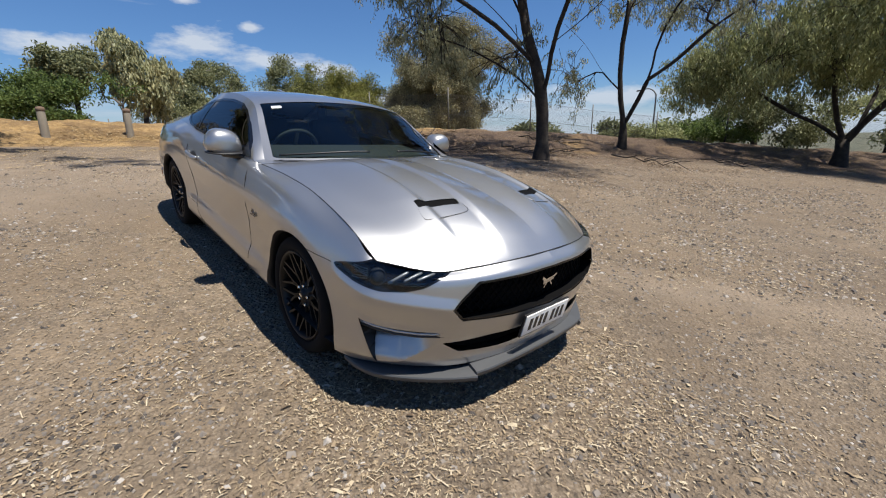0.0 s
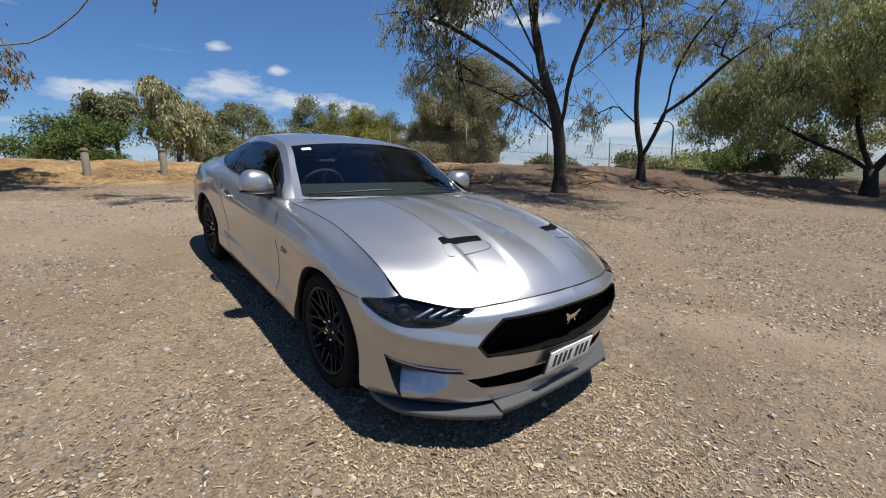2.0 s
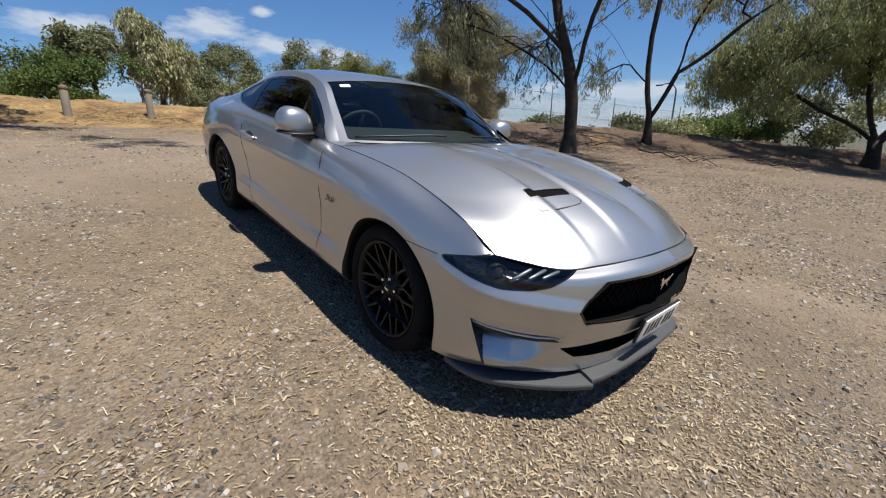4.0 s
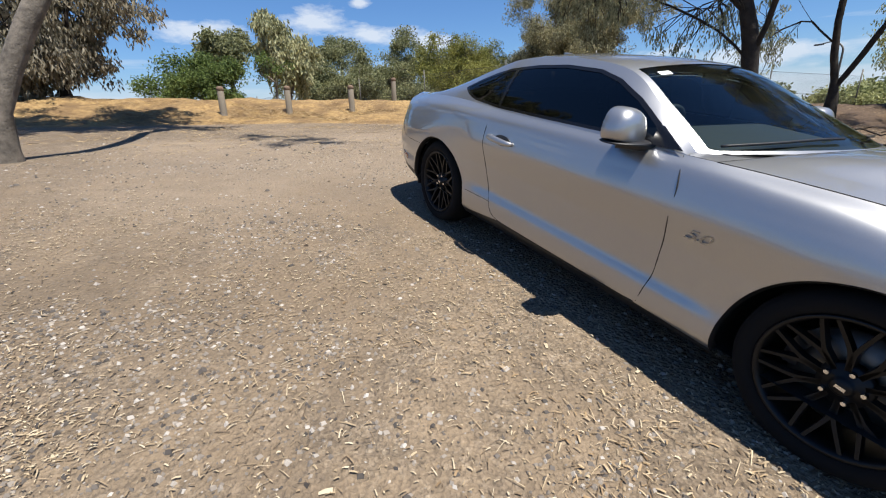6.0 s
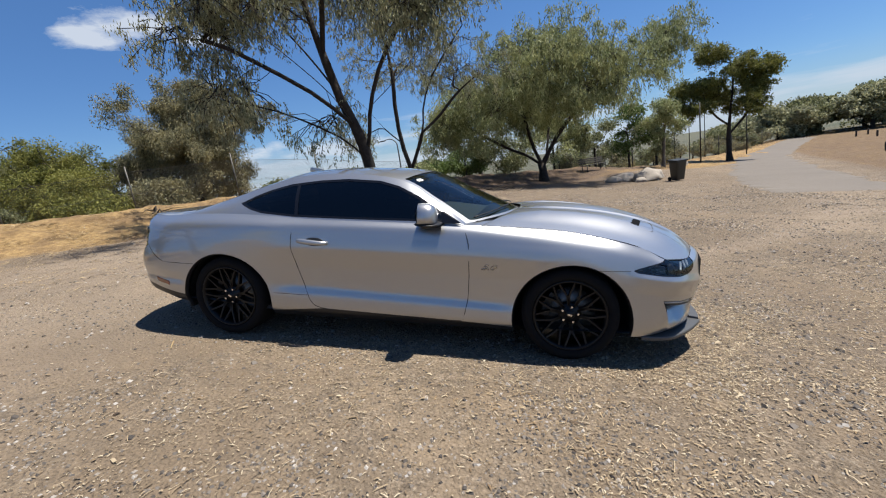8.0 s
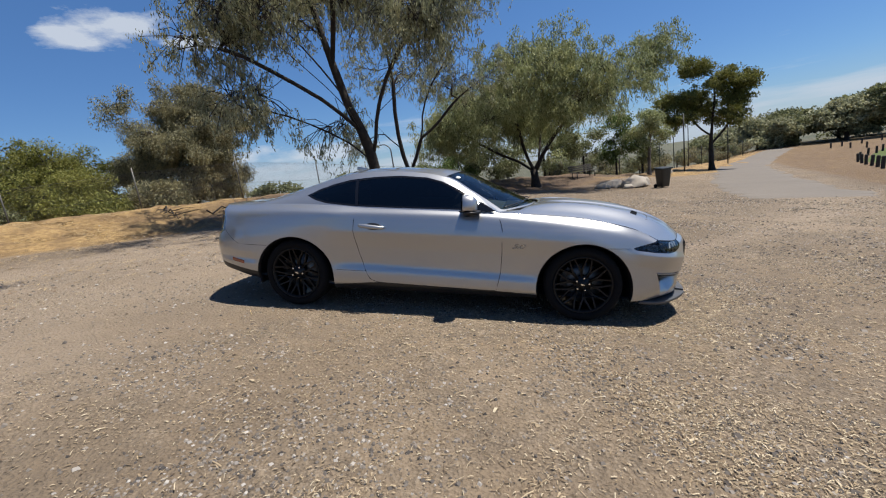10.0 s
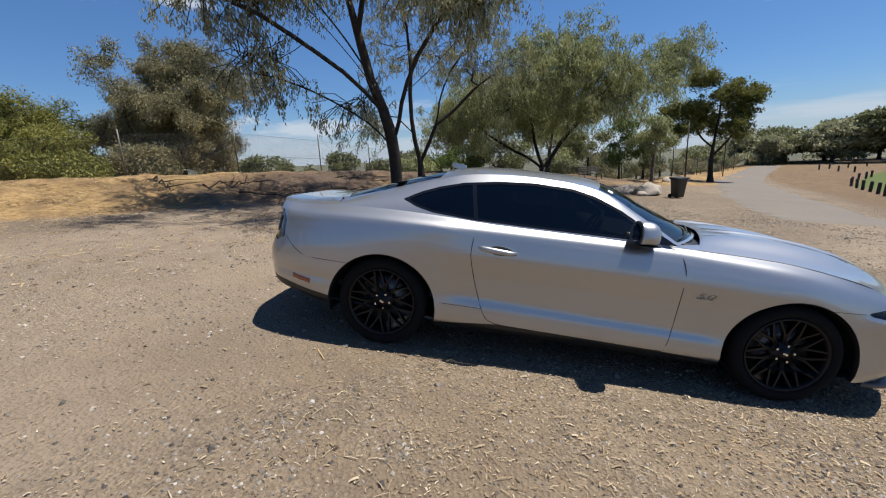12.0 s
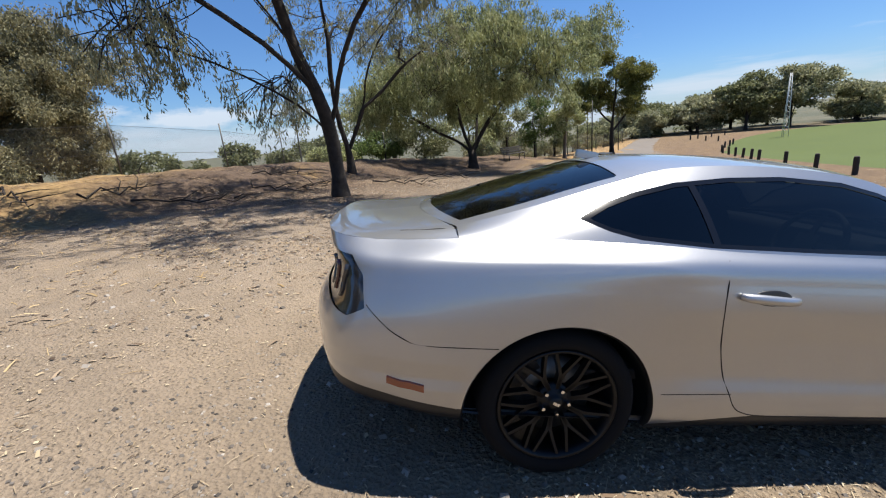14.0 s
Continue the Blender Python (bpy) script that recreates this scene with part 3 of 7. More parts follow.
ARCH_F, ARCH_R, ARCH_Z, ARCH_RADIUS = 1.365, -1.36, 0.300, 0.404
HEADLIGHT = [(0.85, 0.672), (0.98, 0.705), (1.14, 0.742), (1.20, 0.80), (1.62, 0.80), (1.645, 0.716), (1.555, 0.686), (1.47, 0.654), (1.36, 0.636), (1.20, 0.630), (1.02, 0.640), (0.875, 0.656)]
GRILLE = [(0.0, 0.690), (0.30, 0.686), (0.475, 0.676), (0.60, 0.560), (0.545, 0.497), (0.30, 0.486), (0.0, 0.482)]
LOW_INTAKE = [(0.0, 0.385), (0.40, 0.388), (0.60, 0.372), (0.52, 0.318), (0.30, 0.300), (0.0, 0.298)]
SIDE_VENT = [(1.064, 0.470), (1.30, 0.452), (1.62, 0.432), (1.60, 0.385), (1.33, 0.262), (1.185, 0.246)]
DOOR = [(0.60, 0.97), (0.655, 0.80), (0.655, 0.60), (0.645, 0.42), (0.612, 0.262), (0.55, 0.250), (0.0, 0.262), (-0.52, 0.285), (-0.60, 0.33), (-0.655, 0.45), (-0.715, 0.66), (-0.735, 0.80), (-0.705, 0.995), (-0.3, 1.05), (0.3, 1.02)]
TAIL_LAMP = [(1.315, 0.740), (1.345, 0.860), (1.42, 0.925), (1.60, 0.930), (2.30, 0.91), (2.30, 0.735), (1.60, 0.715), (1.40, 0.70)]


def y_of(v):
    return -v[:, 1]


def q_of(v):
    """A coordinate that grows round the front corner."""
    return v[:, 0] + v[:, 1]


def arch(v, x):
    return np.where(y_of(v) > 0.5, ARCH_RADIUS - np.hypot(v[:, 0] - x, v[:, 2] - ARCH_Z), -1.0)


side_all = Sheet.grid(BELT)
for wheel_x in (ARCH_F, ARCH_R):
    side_all = side_all.cut(lambda v, uv: arch(v, wheel_x))[1]
head_sheet, side_all = side_all.cut(lambda v, uv: np.where(v[:, 0] > 1.4, inside(HEADLIGHT, q_of(v), v[:, 2]), -1.0))
grille_sheet, side_all = side_all.cut(lambda v, uv: np.where(v[:, 0] > 1.9, inside(GRILLE + [(-y, z) for y, z in GRILLE[-2:0:-1]], y_of(v), v[:, 2]), -1.0))
intake_sheet, side_all = side_all.cut(lambda v, uv: np.where(v[:, 0] > 1.9, inside(LOW_INTAKE + [(-y, z) for y, z in LOW_INTAKE[-2:0:-1]], y_of(v), v[:, 2]), -1.0))
vent_sheet, side_all = side_all.cut(lambda v, uv: np.where(v[:, 0] > 1.7, inside(SIDE_VENT, q_of(v), v[:, 2]), -1.0))
tail_sheet, side_all = side_all.cut(lambda v, uv: np.where(v[:, 0] < -2.0, inside(TAIL_LAMP, -v[:, 0] + (0.8 - y_of(v)) * 0.45 - 0.80, v[:, 2]), -1.0))
sill_sheet, side_all = side_all.cut(lambda v, uv: np.where(np.abs(v[:, 0]) < 1.1, np.interp(v[:, 0], (-0.95, -0.72, -0.5, 0.5, 0.75, 0.95), (0.240, 0.265, 0.284, 0.256, 0.244, 0.228)) - v[:, 2], -1.0))
door_sheet, side_all = side_all.cut(lambda v, uv: np.where(np.abs(v[:, 0]) < 1.2, inside(DOOR, v[:, 0], v[:, 2]), -1.0))
front_sheet, side_all = side_all.cut(lambda v, uv: np.where(v[:, 2] > 0.667, v[:, 0] - 1.745 - (v[:, 2] - 0.667) * 1.4, v[:, 0] - 1.36))
rear_sheet, side_all = side_all.cut(lambda v, uv: np.minimum(-1.4 - v[:, 0], 0.615 + np.clip((-1.95 - v[:, 0]) * 0.55, 0, 0.14) - v[:, 2]))
fender_sheet, quarter_sheet = side_all.cut(lambda v, uv: v[:, 0])
diffuser_sheet, rear_sheet = rear_sheet.cut(lambda v, uv: 0.425 + np.clip((v[:, 0] + 2.25) * -0.17, -0.08, 0.05) - v[:, 2])

car = tagged(empty("sports_car", SLOPE), "silver two-door fastback sports car with black wheels, parked on gravel", "car")


def pair(sheet, name, mat, label="", thick=0.0):
    """A panel on each side."""
    return sheet.make(name, mat, car, label, thick), sheet.mirrored().make(name, mat, car, label, thick)


def whole(sheet, name, mat, label="", thick=0.0):
    return sheet.joined(sheet.mirrored()).make(name, mat, car, label, thick)


doors = pair(door_sheet, "door", PAINT, "long silver door with a grey-brown reflection of the gravel")
pair(fender_sheet, "front_wing", PAINT)
pair(quarter_sheet, "rear_wing", PAINT)
whole(front_sheet, "front_bumper", PAINT)
whole(rear_sheet, "rear_bumper", PAINT)
whole(diffuser_sheet, "rear_diffuser", BLACK, "black lower rear valance")

pair(sill_sheet, "sill", BLACK, "black sill below the door")

# bonnet: a patch between its hinge line, the two wing seams and the nose seam, with two raised folds
seam_side = [waist_at(x) for x in (0.735, 0.96, 1.2, 1.36, 1.55, 1.76)] + [WAIST[np.argmin(np.abs(WAIST[:, 0] - 1.964) + np.abs(WAIST[:, 1] + 0.809))]]
nose_seam = [seam_side[-1], (2.138, -0.624, 0.707), (2.215, -0.46, 0.722), (2.262, -0.30, 0.735), (2.285, -0.15, 0.743), (2.292, 0, 0.745)]
hinge = [seam_side[0], (0.79, -0.70, 0.962), (0.86, -0.52, 0.985), (0.93, -0.30, 1.0), (0.965, -0.15, 1.006), (0.975, 0, 1.008)]
middle = [hinge[-1], (1.2, 0, 1.000), (1.5, 0, 0.975), (1.8, 0, 0.932), (2.05, 0, 0.872), (2.2, 0, 0.808), (2.292, 0, 0.745)]
hood = coons(seam_side, middle, hinge, nose_seam, 101, 101)
hood_t = np.linspace(0, 1, 101)[:, None]
hood_s = np.linspace(0, 1, 101)[None, :]
crown = 0.045 * np.sin(np.pi * hood_t) * np.sin(np.pi * np.clip(hood_s, 0, 1)) ** 0.7
outer_fold, inner_fold = 0.475 - 0.085 * hood_s, 0.745 - 0.095 * hood_s
fold = 0.017 * smooth(outer_fold - 0.30, outer_fold, hood_t) * (1 - smooth(outer_fold - 0.004, outer_fold + 0.038, hood_t)) + 0.014 * smooth(inner_fold - 0.045, inner_fold + 0.02, hood_t)
hood[:, :, 2] += crown + fold * np.clip(hood_s * 5, 0, 1) * np.clip((1 - hood_s) * 2.6, 0, 1)
hood_sheet = Sheet.grid(hood)
HOOD_VENT = [(1.790, 0.487), (1.848, 0.494), (1.908, 0.275), (1.857, 0.262)]
HOOD_PLATE = [(1.848, 0.500), (1.915, 0.516), (1.945, 0.490), (1.975, 0.330), (1.965, 0.270), (1.912, 0.262)]
vent_hole, hood_sheet = hood_sheet.cut(lambda v, uv: inside(HOOD_VENT, v[:, 0], y_of(v)))
bonnet = whole(hood_sheet, "bonnet", PAINT, "silver bonnet with two raised folds and vents")
for sheet in (vent_hole, vent_hole.mirrored()):
    sheet.moved(-0.005).make("bonnet_vent", GRILLE_BLACK, bonnet, "black mesh bonnet vent")

# greenhouse: roof rail, centre line and waist
RAIL = [(0.62, -0.772, 0.952), (0.35, -0.700, 1.125), (0.079, -0.632, 1.268), (-0.35, -0.595, 1.318), (-0.8, -0.590, 1.302), (-1.1, -0.605, 1.228), (-1.45, -0.625, 1.120), (-1.78, -0.640, 1.028)]
SPINE = [(0.96, 0, 0.990), (0.57, 0, 1.160), (0.17, 0, 1.322), (-0.35, 0, 1.362), (-0.8, 0, 1.352), (-1.08, 0, 1.298), (-1.5, 0, 1.172), (-1.93, 0, 1.030)]
rail, spine = spline(RAIL, 141), spline(SPINE, 141)
w = np.linspace(0, 1, 41)[:, None, None]
top = rail[None] * (1 - w) + spine[None] * w
top[:, :, 2] = rail[None, :, 2] + (spine - rail)[None, :, 2] * (1 - (1 - w[:, :, 0]) ** 2.2)
top[:, :, 0] = rail[None, :, 0] + (spine - rail)[None, :, 0] * (1 - (1 - w[:, :, 0]) ** 2.0)
top_sheet = Sheet.grid(top, np.linspace(0, 7, 141), flip=True)
screen_sheet, top_sheet = top_sheet.cut(lambda v, uv: np.minimum(np.minimum(1.97 - uv[:, 0], uv[:, 1] - 0.055), uv[:, 0] - 0.06))
rear_glass, top_sheet = top_sheet.cut(lambda v, uv: np.minimum(np.minimum(uv[:, 0] - 4.85, uv[:, 1] - 0.10), 6.86 - uv[:, 0]))
whole(top_sheet, "roof", PAINT, "silver roof with slim screen pillars")
windscreen = whole(screen_sheet.moved(-0.004), "windscreen", SCREEN_GLASS, "green-tinted windscreen reflecting trees and sky")
rear_window = whole(rear_glass.moved(-0.004), "rear_window", TINT_GLASS, "dark tinted rear window")

belt_side = np.array([waist_at(x) for x in rail[:, 0]])
w = np.linspace(0, 1, 31)[:, None, None]
cabin = belt_side[None] * (1 - w) + rail[None] * w
bow = np.sin(np.pi * w[:, :, 0]) * 0.022
cabin[:, :, 1] -= bow
cabin_sheet = Sheet.grid(cabin, flip=True)
WINDOW = [(0.535, 0.962), (0.30, 0.972), (-0.3, 0.982), (-0.75, 0.994), (-1.05, 1.018), (-1.17, 1.045), (-1.285, 1.088), (-1.16, 1.150), (-1.03, 1.196), (-0.85, 1.240), (-0.60, 1.268), (-0.35, 1.278), (-0.08, 1.262), (0.08, 1.222), (0.25, 1.146), (0.42, 1.048)]
glass_sheet, cabin_sheet = cabin_sheet.cut(lambda v, uv: inside(WINDOW, v[:, 0], v[:, 2]))
pair(cabin_sheet, "window_surround", PAINT)
rim_sheet, pane_sheet = glass_sheet.cut(lambda v, uv: 0.017 - inside(WINDOW, v[:, 0], v[:, 2]))
pair(rim_sheet.moved(-0.001), "window_trim", GLOSS_BLACK, "black window trim")
door_pane, quarter_pane = pane_sheet.cut(lambda v, uv: v[:, 0] + 0.715 + (v[:, 2] - 1.0) * 0.20)
post_sheet, quarter_pane = quarter_pane.cut(lambda v, uv: v[:, 0] + 0.745 + (v[:, 2] - 1.0) * 0.20)
pair(door_pane.moved(-0.004), "door_window", TINT_GLASS, "very dark tinted door window")
pair(quarter_pane.moved(-0.004), "quarter_window", TINT_GLASS, "very dark tinted rear quarter window")
pair(post_sheet.moved(-0.001), "window_post", GLOSS_BLACK)

# boot lid and the deck round the rear window
corner = int(np.argmin(np.abs(WAIST[:160, 0] + 2.25) + np.abs(WAIST[:160, 1] + 0.64)))
deck_rear = [WAIST[int(i)] for i in np.linspace(corner, 0, 6)]
deck_side = [waist_at(-1.78), waist_at(-1.9), waist_at(-2.03), WAIST[corner + 10], deck_rear[0]]
deck_front = [deck_side[0], (-1.80, -0.64, 1.026), (-1.87, -0.40, 1.030), (-1.93, 0, 1.028)]
deck_mid = [(-1.93, 0, 1.028), (-2.1, 0, 1.008), (-2.25, 0, 0.994), deck_rear[-1]]
deck_sheet = Sheet.grid(coons(deck_side, deck_mid, deck_front, deck_rear, 31, 41), flip=True)
boot_sheet, deck_sheet = deck_sheet.cut(lambda v, uv: uv[:, 1] - 0.16)
whole(boot_sheet, "boot_lid", PAINT, "silver boot lid with a ducktail edge")
pair(deck_sheet, "rear_deck", PAINT)


def strip(name, points, width, mat, parent, lift=0.0015):
    """A narrow dark joint laid along points on the body (right side), with its twin."""
    p = spline(points, max(8, len(points) * 8))
    for sign in (1, -1):
        bm = bmesh.new()
        tube(bm, [(a, b * sign, c) for a, b, c in p], width / 2, 6)
        part(name, bm, mat, parent)


def on_belt(x, z):
    """The body side's point over (x, z)."""
    d = (BELT[:, :, 0] - x) ** 2 + (BELT[:, :, 2] - z) ** 2 + 10.0 * (BELT[:, :, 1] > -0.55)
    r, c = np.unravel_index(np.argmin(d), d.shape)
    return np.array([x, BELT[r, c, 1], z])


def joint(points, width=0.006, sink=0.0012):
    strip("joint", [on_belt(x, z) + np.array([0, sink, 0]) for x, z in points], width, SEAM, car)


joint([(0.60, 0.945), (0.635, 0.88), (0.655, 0.80), (0.655, 0.70), (0.655, 0.60), (0.65, 0.50), (0.645, 0.42), (0.630, 0.34), (0.612, 0.262)])
joint([(0.60, 0.255), (0.4, 0.252), (0.2, 0.256), (0.0, 0.262), (-0.25, 0.273), (-0.48, 0.283), (-0.56, 0.30), (-0.60, 0.33), (-0.63, 0.39), (-0.655, 0.45), (-0.69, 0.56), (-0.715, 0.66), (-0.733, 0.75), (-0.735, 0.80), (-0.728, 0.88), (-0.712, 0.955)])
joint([(-0.62, 0.385), (-0.75, 0.387), (-0.93, 0.39)], 0.004)
joint([(-1.63, 0.612), (-1.72, 0.613), (-1.80, 0.614), (-1.88, 0.616), (-1.95, 0.622), (-2.00, 0.643), (-2.05, 0.672), (-2.10, 0.715), (-2.14, 0.755)], 0.005)
joint([(1.53, 0.668), (1.58, 0.668), (1.63, 0.668), (1.68, 0.668), (1.73, 0.668)], 0.004, -0.001)
strip("joint", seam_side, 0.0045, SEAM, car)
strip("joint", nose_seam, 0.006, SEAM, car)
strip("joint", [deck_side[0] + np.array([0.02, 0.10, 0.02]), (-1.85, -0.655, 1.018), (-1.93, -0.64, 1.008), (-2.02, -0.615, 1.000)], 0.004, SEAM, car)

# the wing's corner between the bonnet hinge and the screen pillar
for sign in (1, -1):
    corner_patch = bmesh.new()
    ring = [waist_at(0.58), waist_at(0.66), waist_at(0.735), (0.80, -0.69, 0.964), (0.70, -0.725, 0.957), (0.61, -0.768, 0.955)]
    made = [corner_patch.verts.new((x, y * sign, z + 0.0015)) for x, y, z in ring]
    corner_patch.faces.new(made if sign == 1 else made[::-1])
    part("wing_corner", corner_patch, PAINT, car, smooth=False)

# ---- the car's fittings ----
def skin(q=None, x=None, z=0.5):
    """A point of the right body side and its outward normal, over (q, z) round the nose or (x, z) along the side."""
    d = (BELT[:, :, 2] - z) ** 2 + ((BELT[:, :, 0] + BELT[:, :, 1] - q) ** 2 + 9 * (BELT[:, :, 0] < 1.6) if x is None else (BELT[:, :, 0] - x) ** 2 + 9 * (BELT[:, :, 1] > -0.5))
    r, c = np.unravel_index(np.argmin(d), d.shape)
    r, c = min(max(r, 1), BELT.shape[0] - 2), min(max(c, 1), BELT.shape[1] - 2)
    n = np.cross(BELT[r, c + 1] - BELT[r, c - 1], BELT[r + 1, c] - BELT[r - 1, c])
    return Vector(BELT[r, c]), Vector(n).normalized()


def both_sides(build):
    """Run a builder for the right side (1) and the left (-1)."""
    for sign in (1, -1):
        build(sign)


def flip(p, sign):
    return Vector((p[0], p[1] * sign, p[2]))


# head lamps: clear cover, dark housing, ribbed reflector, projector ring and three slanting light bars
def head_lamp(sign):
    sheet = head_sheet if sign == 1 else head_sheet.mirrored()
    lamp = sheet.make("head_lamp", LAMP_GLASS, car, "dark head lamp with three slanting light bars")
    sheet.moved(-0.045).make("housing", GLOSS_BLACK, lamp)
    rimless = sheet.cut(lambda v, uv: 0.007 - inside(HEADLIGHT, v[:, 0] - np.abs(v[:, 1]), v[:, 2]))[0]
    rimless.moved(0.001).make("lamp_edge", GLOSS_BLACK, lamp)
    for k in range(6):
        bm = bmesh.new()
        pts = []
        for q in (0.98, 1.03, 1.09):
            p, n = skin(q=q, z=0.650 + 0.009 * k + (q - 0.98) * 0.1)
            pts.append(flip(p - n * 0.025, sign))
        tube(bm, pts, 0.0022, 6)
        part("reflector_rib", bm, BLADE, lamp)
    p, n = skin(q=1.165, z=0.686)
    at = Matrix.Translation(flip(p - n * 0.030, sign)) @ Vector((0.9, -0.35 * sign, 0.15)).to_track_quat("Z", "Y").to_matrix().to_4x4()
    part("projector", bm_lathe([(0.0, 0.012), (0.014, 0.010), (0.025, 0.003), (0.030, -0.004), (0.033, 0.006), (0.037, 0.006), (0.038, -0.02)], 32, at), PROJECTOR, lamp)
    for k in range(3):
        (p, n), (e, m) = skin(q=1.255 + 0.082 * k, z=0.662 + 0.013 * k), skin(q=1.355 + 0.082 * k, z=0.702 + 0.013 * k)
        a, b = flip(p - n * 0.012, sign), flip(e - n * 0.010, sign)
        bm = bmesh.new()
        tube(bm, [a.lerp(b, f) for f in (0.0, 0.08, 0.5, 0.92, 1.0)], [0.004, 0.007, 0.0075, 0.007, 0.004], 8)
        part("light_bar", bm, BLADE, lamp, "pale slanting light bar")


both_sides(head_lamp)

# grille: deep dark opening with a slanting lattice and a plain silver emblem
grille = whole(grille_sheet.moved(-0.075), "grille", GRILLE_BLACK, "wide black mesh grille")
for sheet in (grille_sheet, grille_sheet.mirrored()):
    edge = sheet.cut(lambda v, uv: 0.012 - inside(GRILLE + [(-y, z) for y, z in GRILLE[-2:0:-1]], np.abs(v[:, 1]), v[:, 2]))[0]
    edge.moved(-0.004).make("grille_edge", GLOSS_BLACK, grille)


def grille_x(y):
    return 2.315 - 0.30 * abs(y) ** 2.1


lattice = bmesh.new()
for way in (1, -1):
    for k in range(-16, 17):
        pts = []
        for z in np.linspace(0.492, 0.682, 8):
            y = k * 0.048 + way * (z - 0.59) * 0.9
            if abs(y) < 0.565 - max(0, z - 0.56) * 0.95:
                pts.append((grille_x(y) - 0.030, y, z))
        if len(pts) > 1:
            tube(lattice, pts, 0.0045, 5)
part("lattice", lattice, GRILLE_BLACK, grille)
wall = bmesh.new()
outline = GRILLE + [(-y, z) for y, z in GRILLE[-2:0:-1]]
rim = [(Vector((grille_x(y) + 0.035, y, z)), Vector((grille_x(y) - 0.05, y * 0.97, z))) for y, z in outline]
made = [(wall.verts.new(a), wall.verts.new(b)) for a, b in rim]
for (a, b), (c, d) in zip(made, made[1:] + made[:1]):
    wall.faces.new((a, c, d, b))
part("grille_wall", wall, GRILLE_BLACK, grille, smooth=False)
emblem = bmesh.new()
for dy, dz, sy, sz, turn in ((0.0, 0.0, 0.088, 0.024, 8), (0.045, 0.012, 0.05, 0.012, 25), (-0.042, 0.013, 0.032, 0.016, -35), (-0.02, -0.018, 0.045, 0.009, 55), (0.022, -0.016, 0.042, 0.009, -50)):
    box(emblem, (0.008, sy, sz), pose(2.330, -0.01 + dy, 0.603 + dz, turn, 0, 0), 0.003)
part("emblem", emblem, CHROME, grille, "plain silver emblem", smooth=40)

intake = whole(intake_sheet.moved(-0.05), "lower_intake", GRILLE_BLACK, "black lower air intake")

# corner vents: painted ramps that lean back into the bumper, with a thin lamp strip above
ramp = vent_sheet
low_edge = np.interp(q_of(ramp.v), (1.064, 1.185, 1.33, 1.60), (0.250, 0.248, 0.264, 0.387))
back = np.clip((ramp.v[:, 2] - low_edge) / 0.20, 0, 1) * 0.165 * (1 - smooth(1.42, 1.62, q_of(ramp.v)))
ramp = ramp.moved(-back)
ramp.n = None


def vent_ramp(sign):
    s = Sheet(ramp.v * np.array([1, sign, 1]), ramp.v * 0, ramp.t if sign == 1 else ramp.t[:, ::-1], ramp.uv)
    ob = s.make("bumper_vent", PAINT, car, "painted corner vent ramp", own=False)
    roof = bmesh.new()
    top = [skin(q=q, z=z) for q, z in ((1.064, 0.470), (1.18, 0.462), (1.30, 0.452), (1.46, 0.442), (1.62, 0.432))]
    row = [(roof.verts.new(flip(p + n * 0.001, sign)), roof.verts.new(flip(p - n * 0.14, sign))) for p, n in top]
    for (a, b), (c, d) in zip(row, row[1:]):
        roof.faces.new((a, b, d, c))
    side = [skin(q=q, z=z) for q, z in ((1.064, 0.470), (1.105, 0.40), (1.145, 0.32), (1.185, 0.246))]
    row = [(roof.verts.new(flip(p + n * 0.001, sign)), roof.verts.new(flip(p - n * 0.14, sign))) for p, n in side]
    for (a, b), (c, d) in zip(row, row[1:]):
        roof.faces.new((a, b, d, c))
    part("vent_wall", roof, BLACK, ob, smooth=False)
    bm = bmesh.new()
    tube(bm, [flip(p - n * 0.010 - Vector((0, 0, 0.014)), sign) for p, n in top], 0.007, 8)
    part("lamp_strip", bm, LENS, ob, "slim clear lamp strip")
    bm = bmesh.new()
    tube(bm, [flip(p - n * 0.012 - Vector((0, 0, 0.028)), sign) for p, n in top], 0.007, 8)
    part("lamp_strip_frame", bm, BLACK, ob)


both_sides(vent_ramp)

# splitter: side lips that end in small upturned wings, and a set-back middle lip
def lip(curve, name, parent, depth, reach):
    bm = bmesh.new()
    rows = []
    for n, p in enumerate(curve):
        t = curve[min(n + 1, len(curve) - 1)] - curve[max(n - 1, 0)]
        out = Vector((t[1], -t[0], 0)).normalized()
        out = out if out.x + out.y * np.sign(p[1] or 1) * 0.5 > 0 else -out
        p = Vector(p)
        rows.append([bm.verts.new(q) for q in (p - out * 0.07 + Vector((0, 0, 0.016)), p - out * 0.02 + Vector((0, 0, 0.014)), p + out * reach + Vector((0, 0, 0.010)), p + out * (reach + 0.004) + Vector((0, 0, 0.003)), p + out * reach - Vector((0, 0, depth)), p - out * 0.12 - Vector((0, 0, depth)))])
    for a, b in zip(rows, rows[1:]):
        for k in range(5):
            bm.faces.new((a[k], a[k + 1], b[k + 1], b[k]))
    bm.faces.new(rows[0])
    bm.faces.new(rows[-1][::-1])
    bmesh.ops.recalc_face_normals(bm, faces=bm.faces)
    return part(name, bm, LIP_GREY, parent, "grey lip", smooth=35)


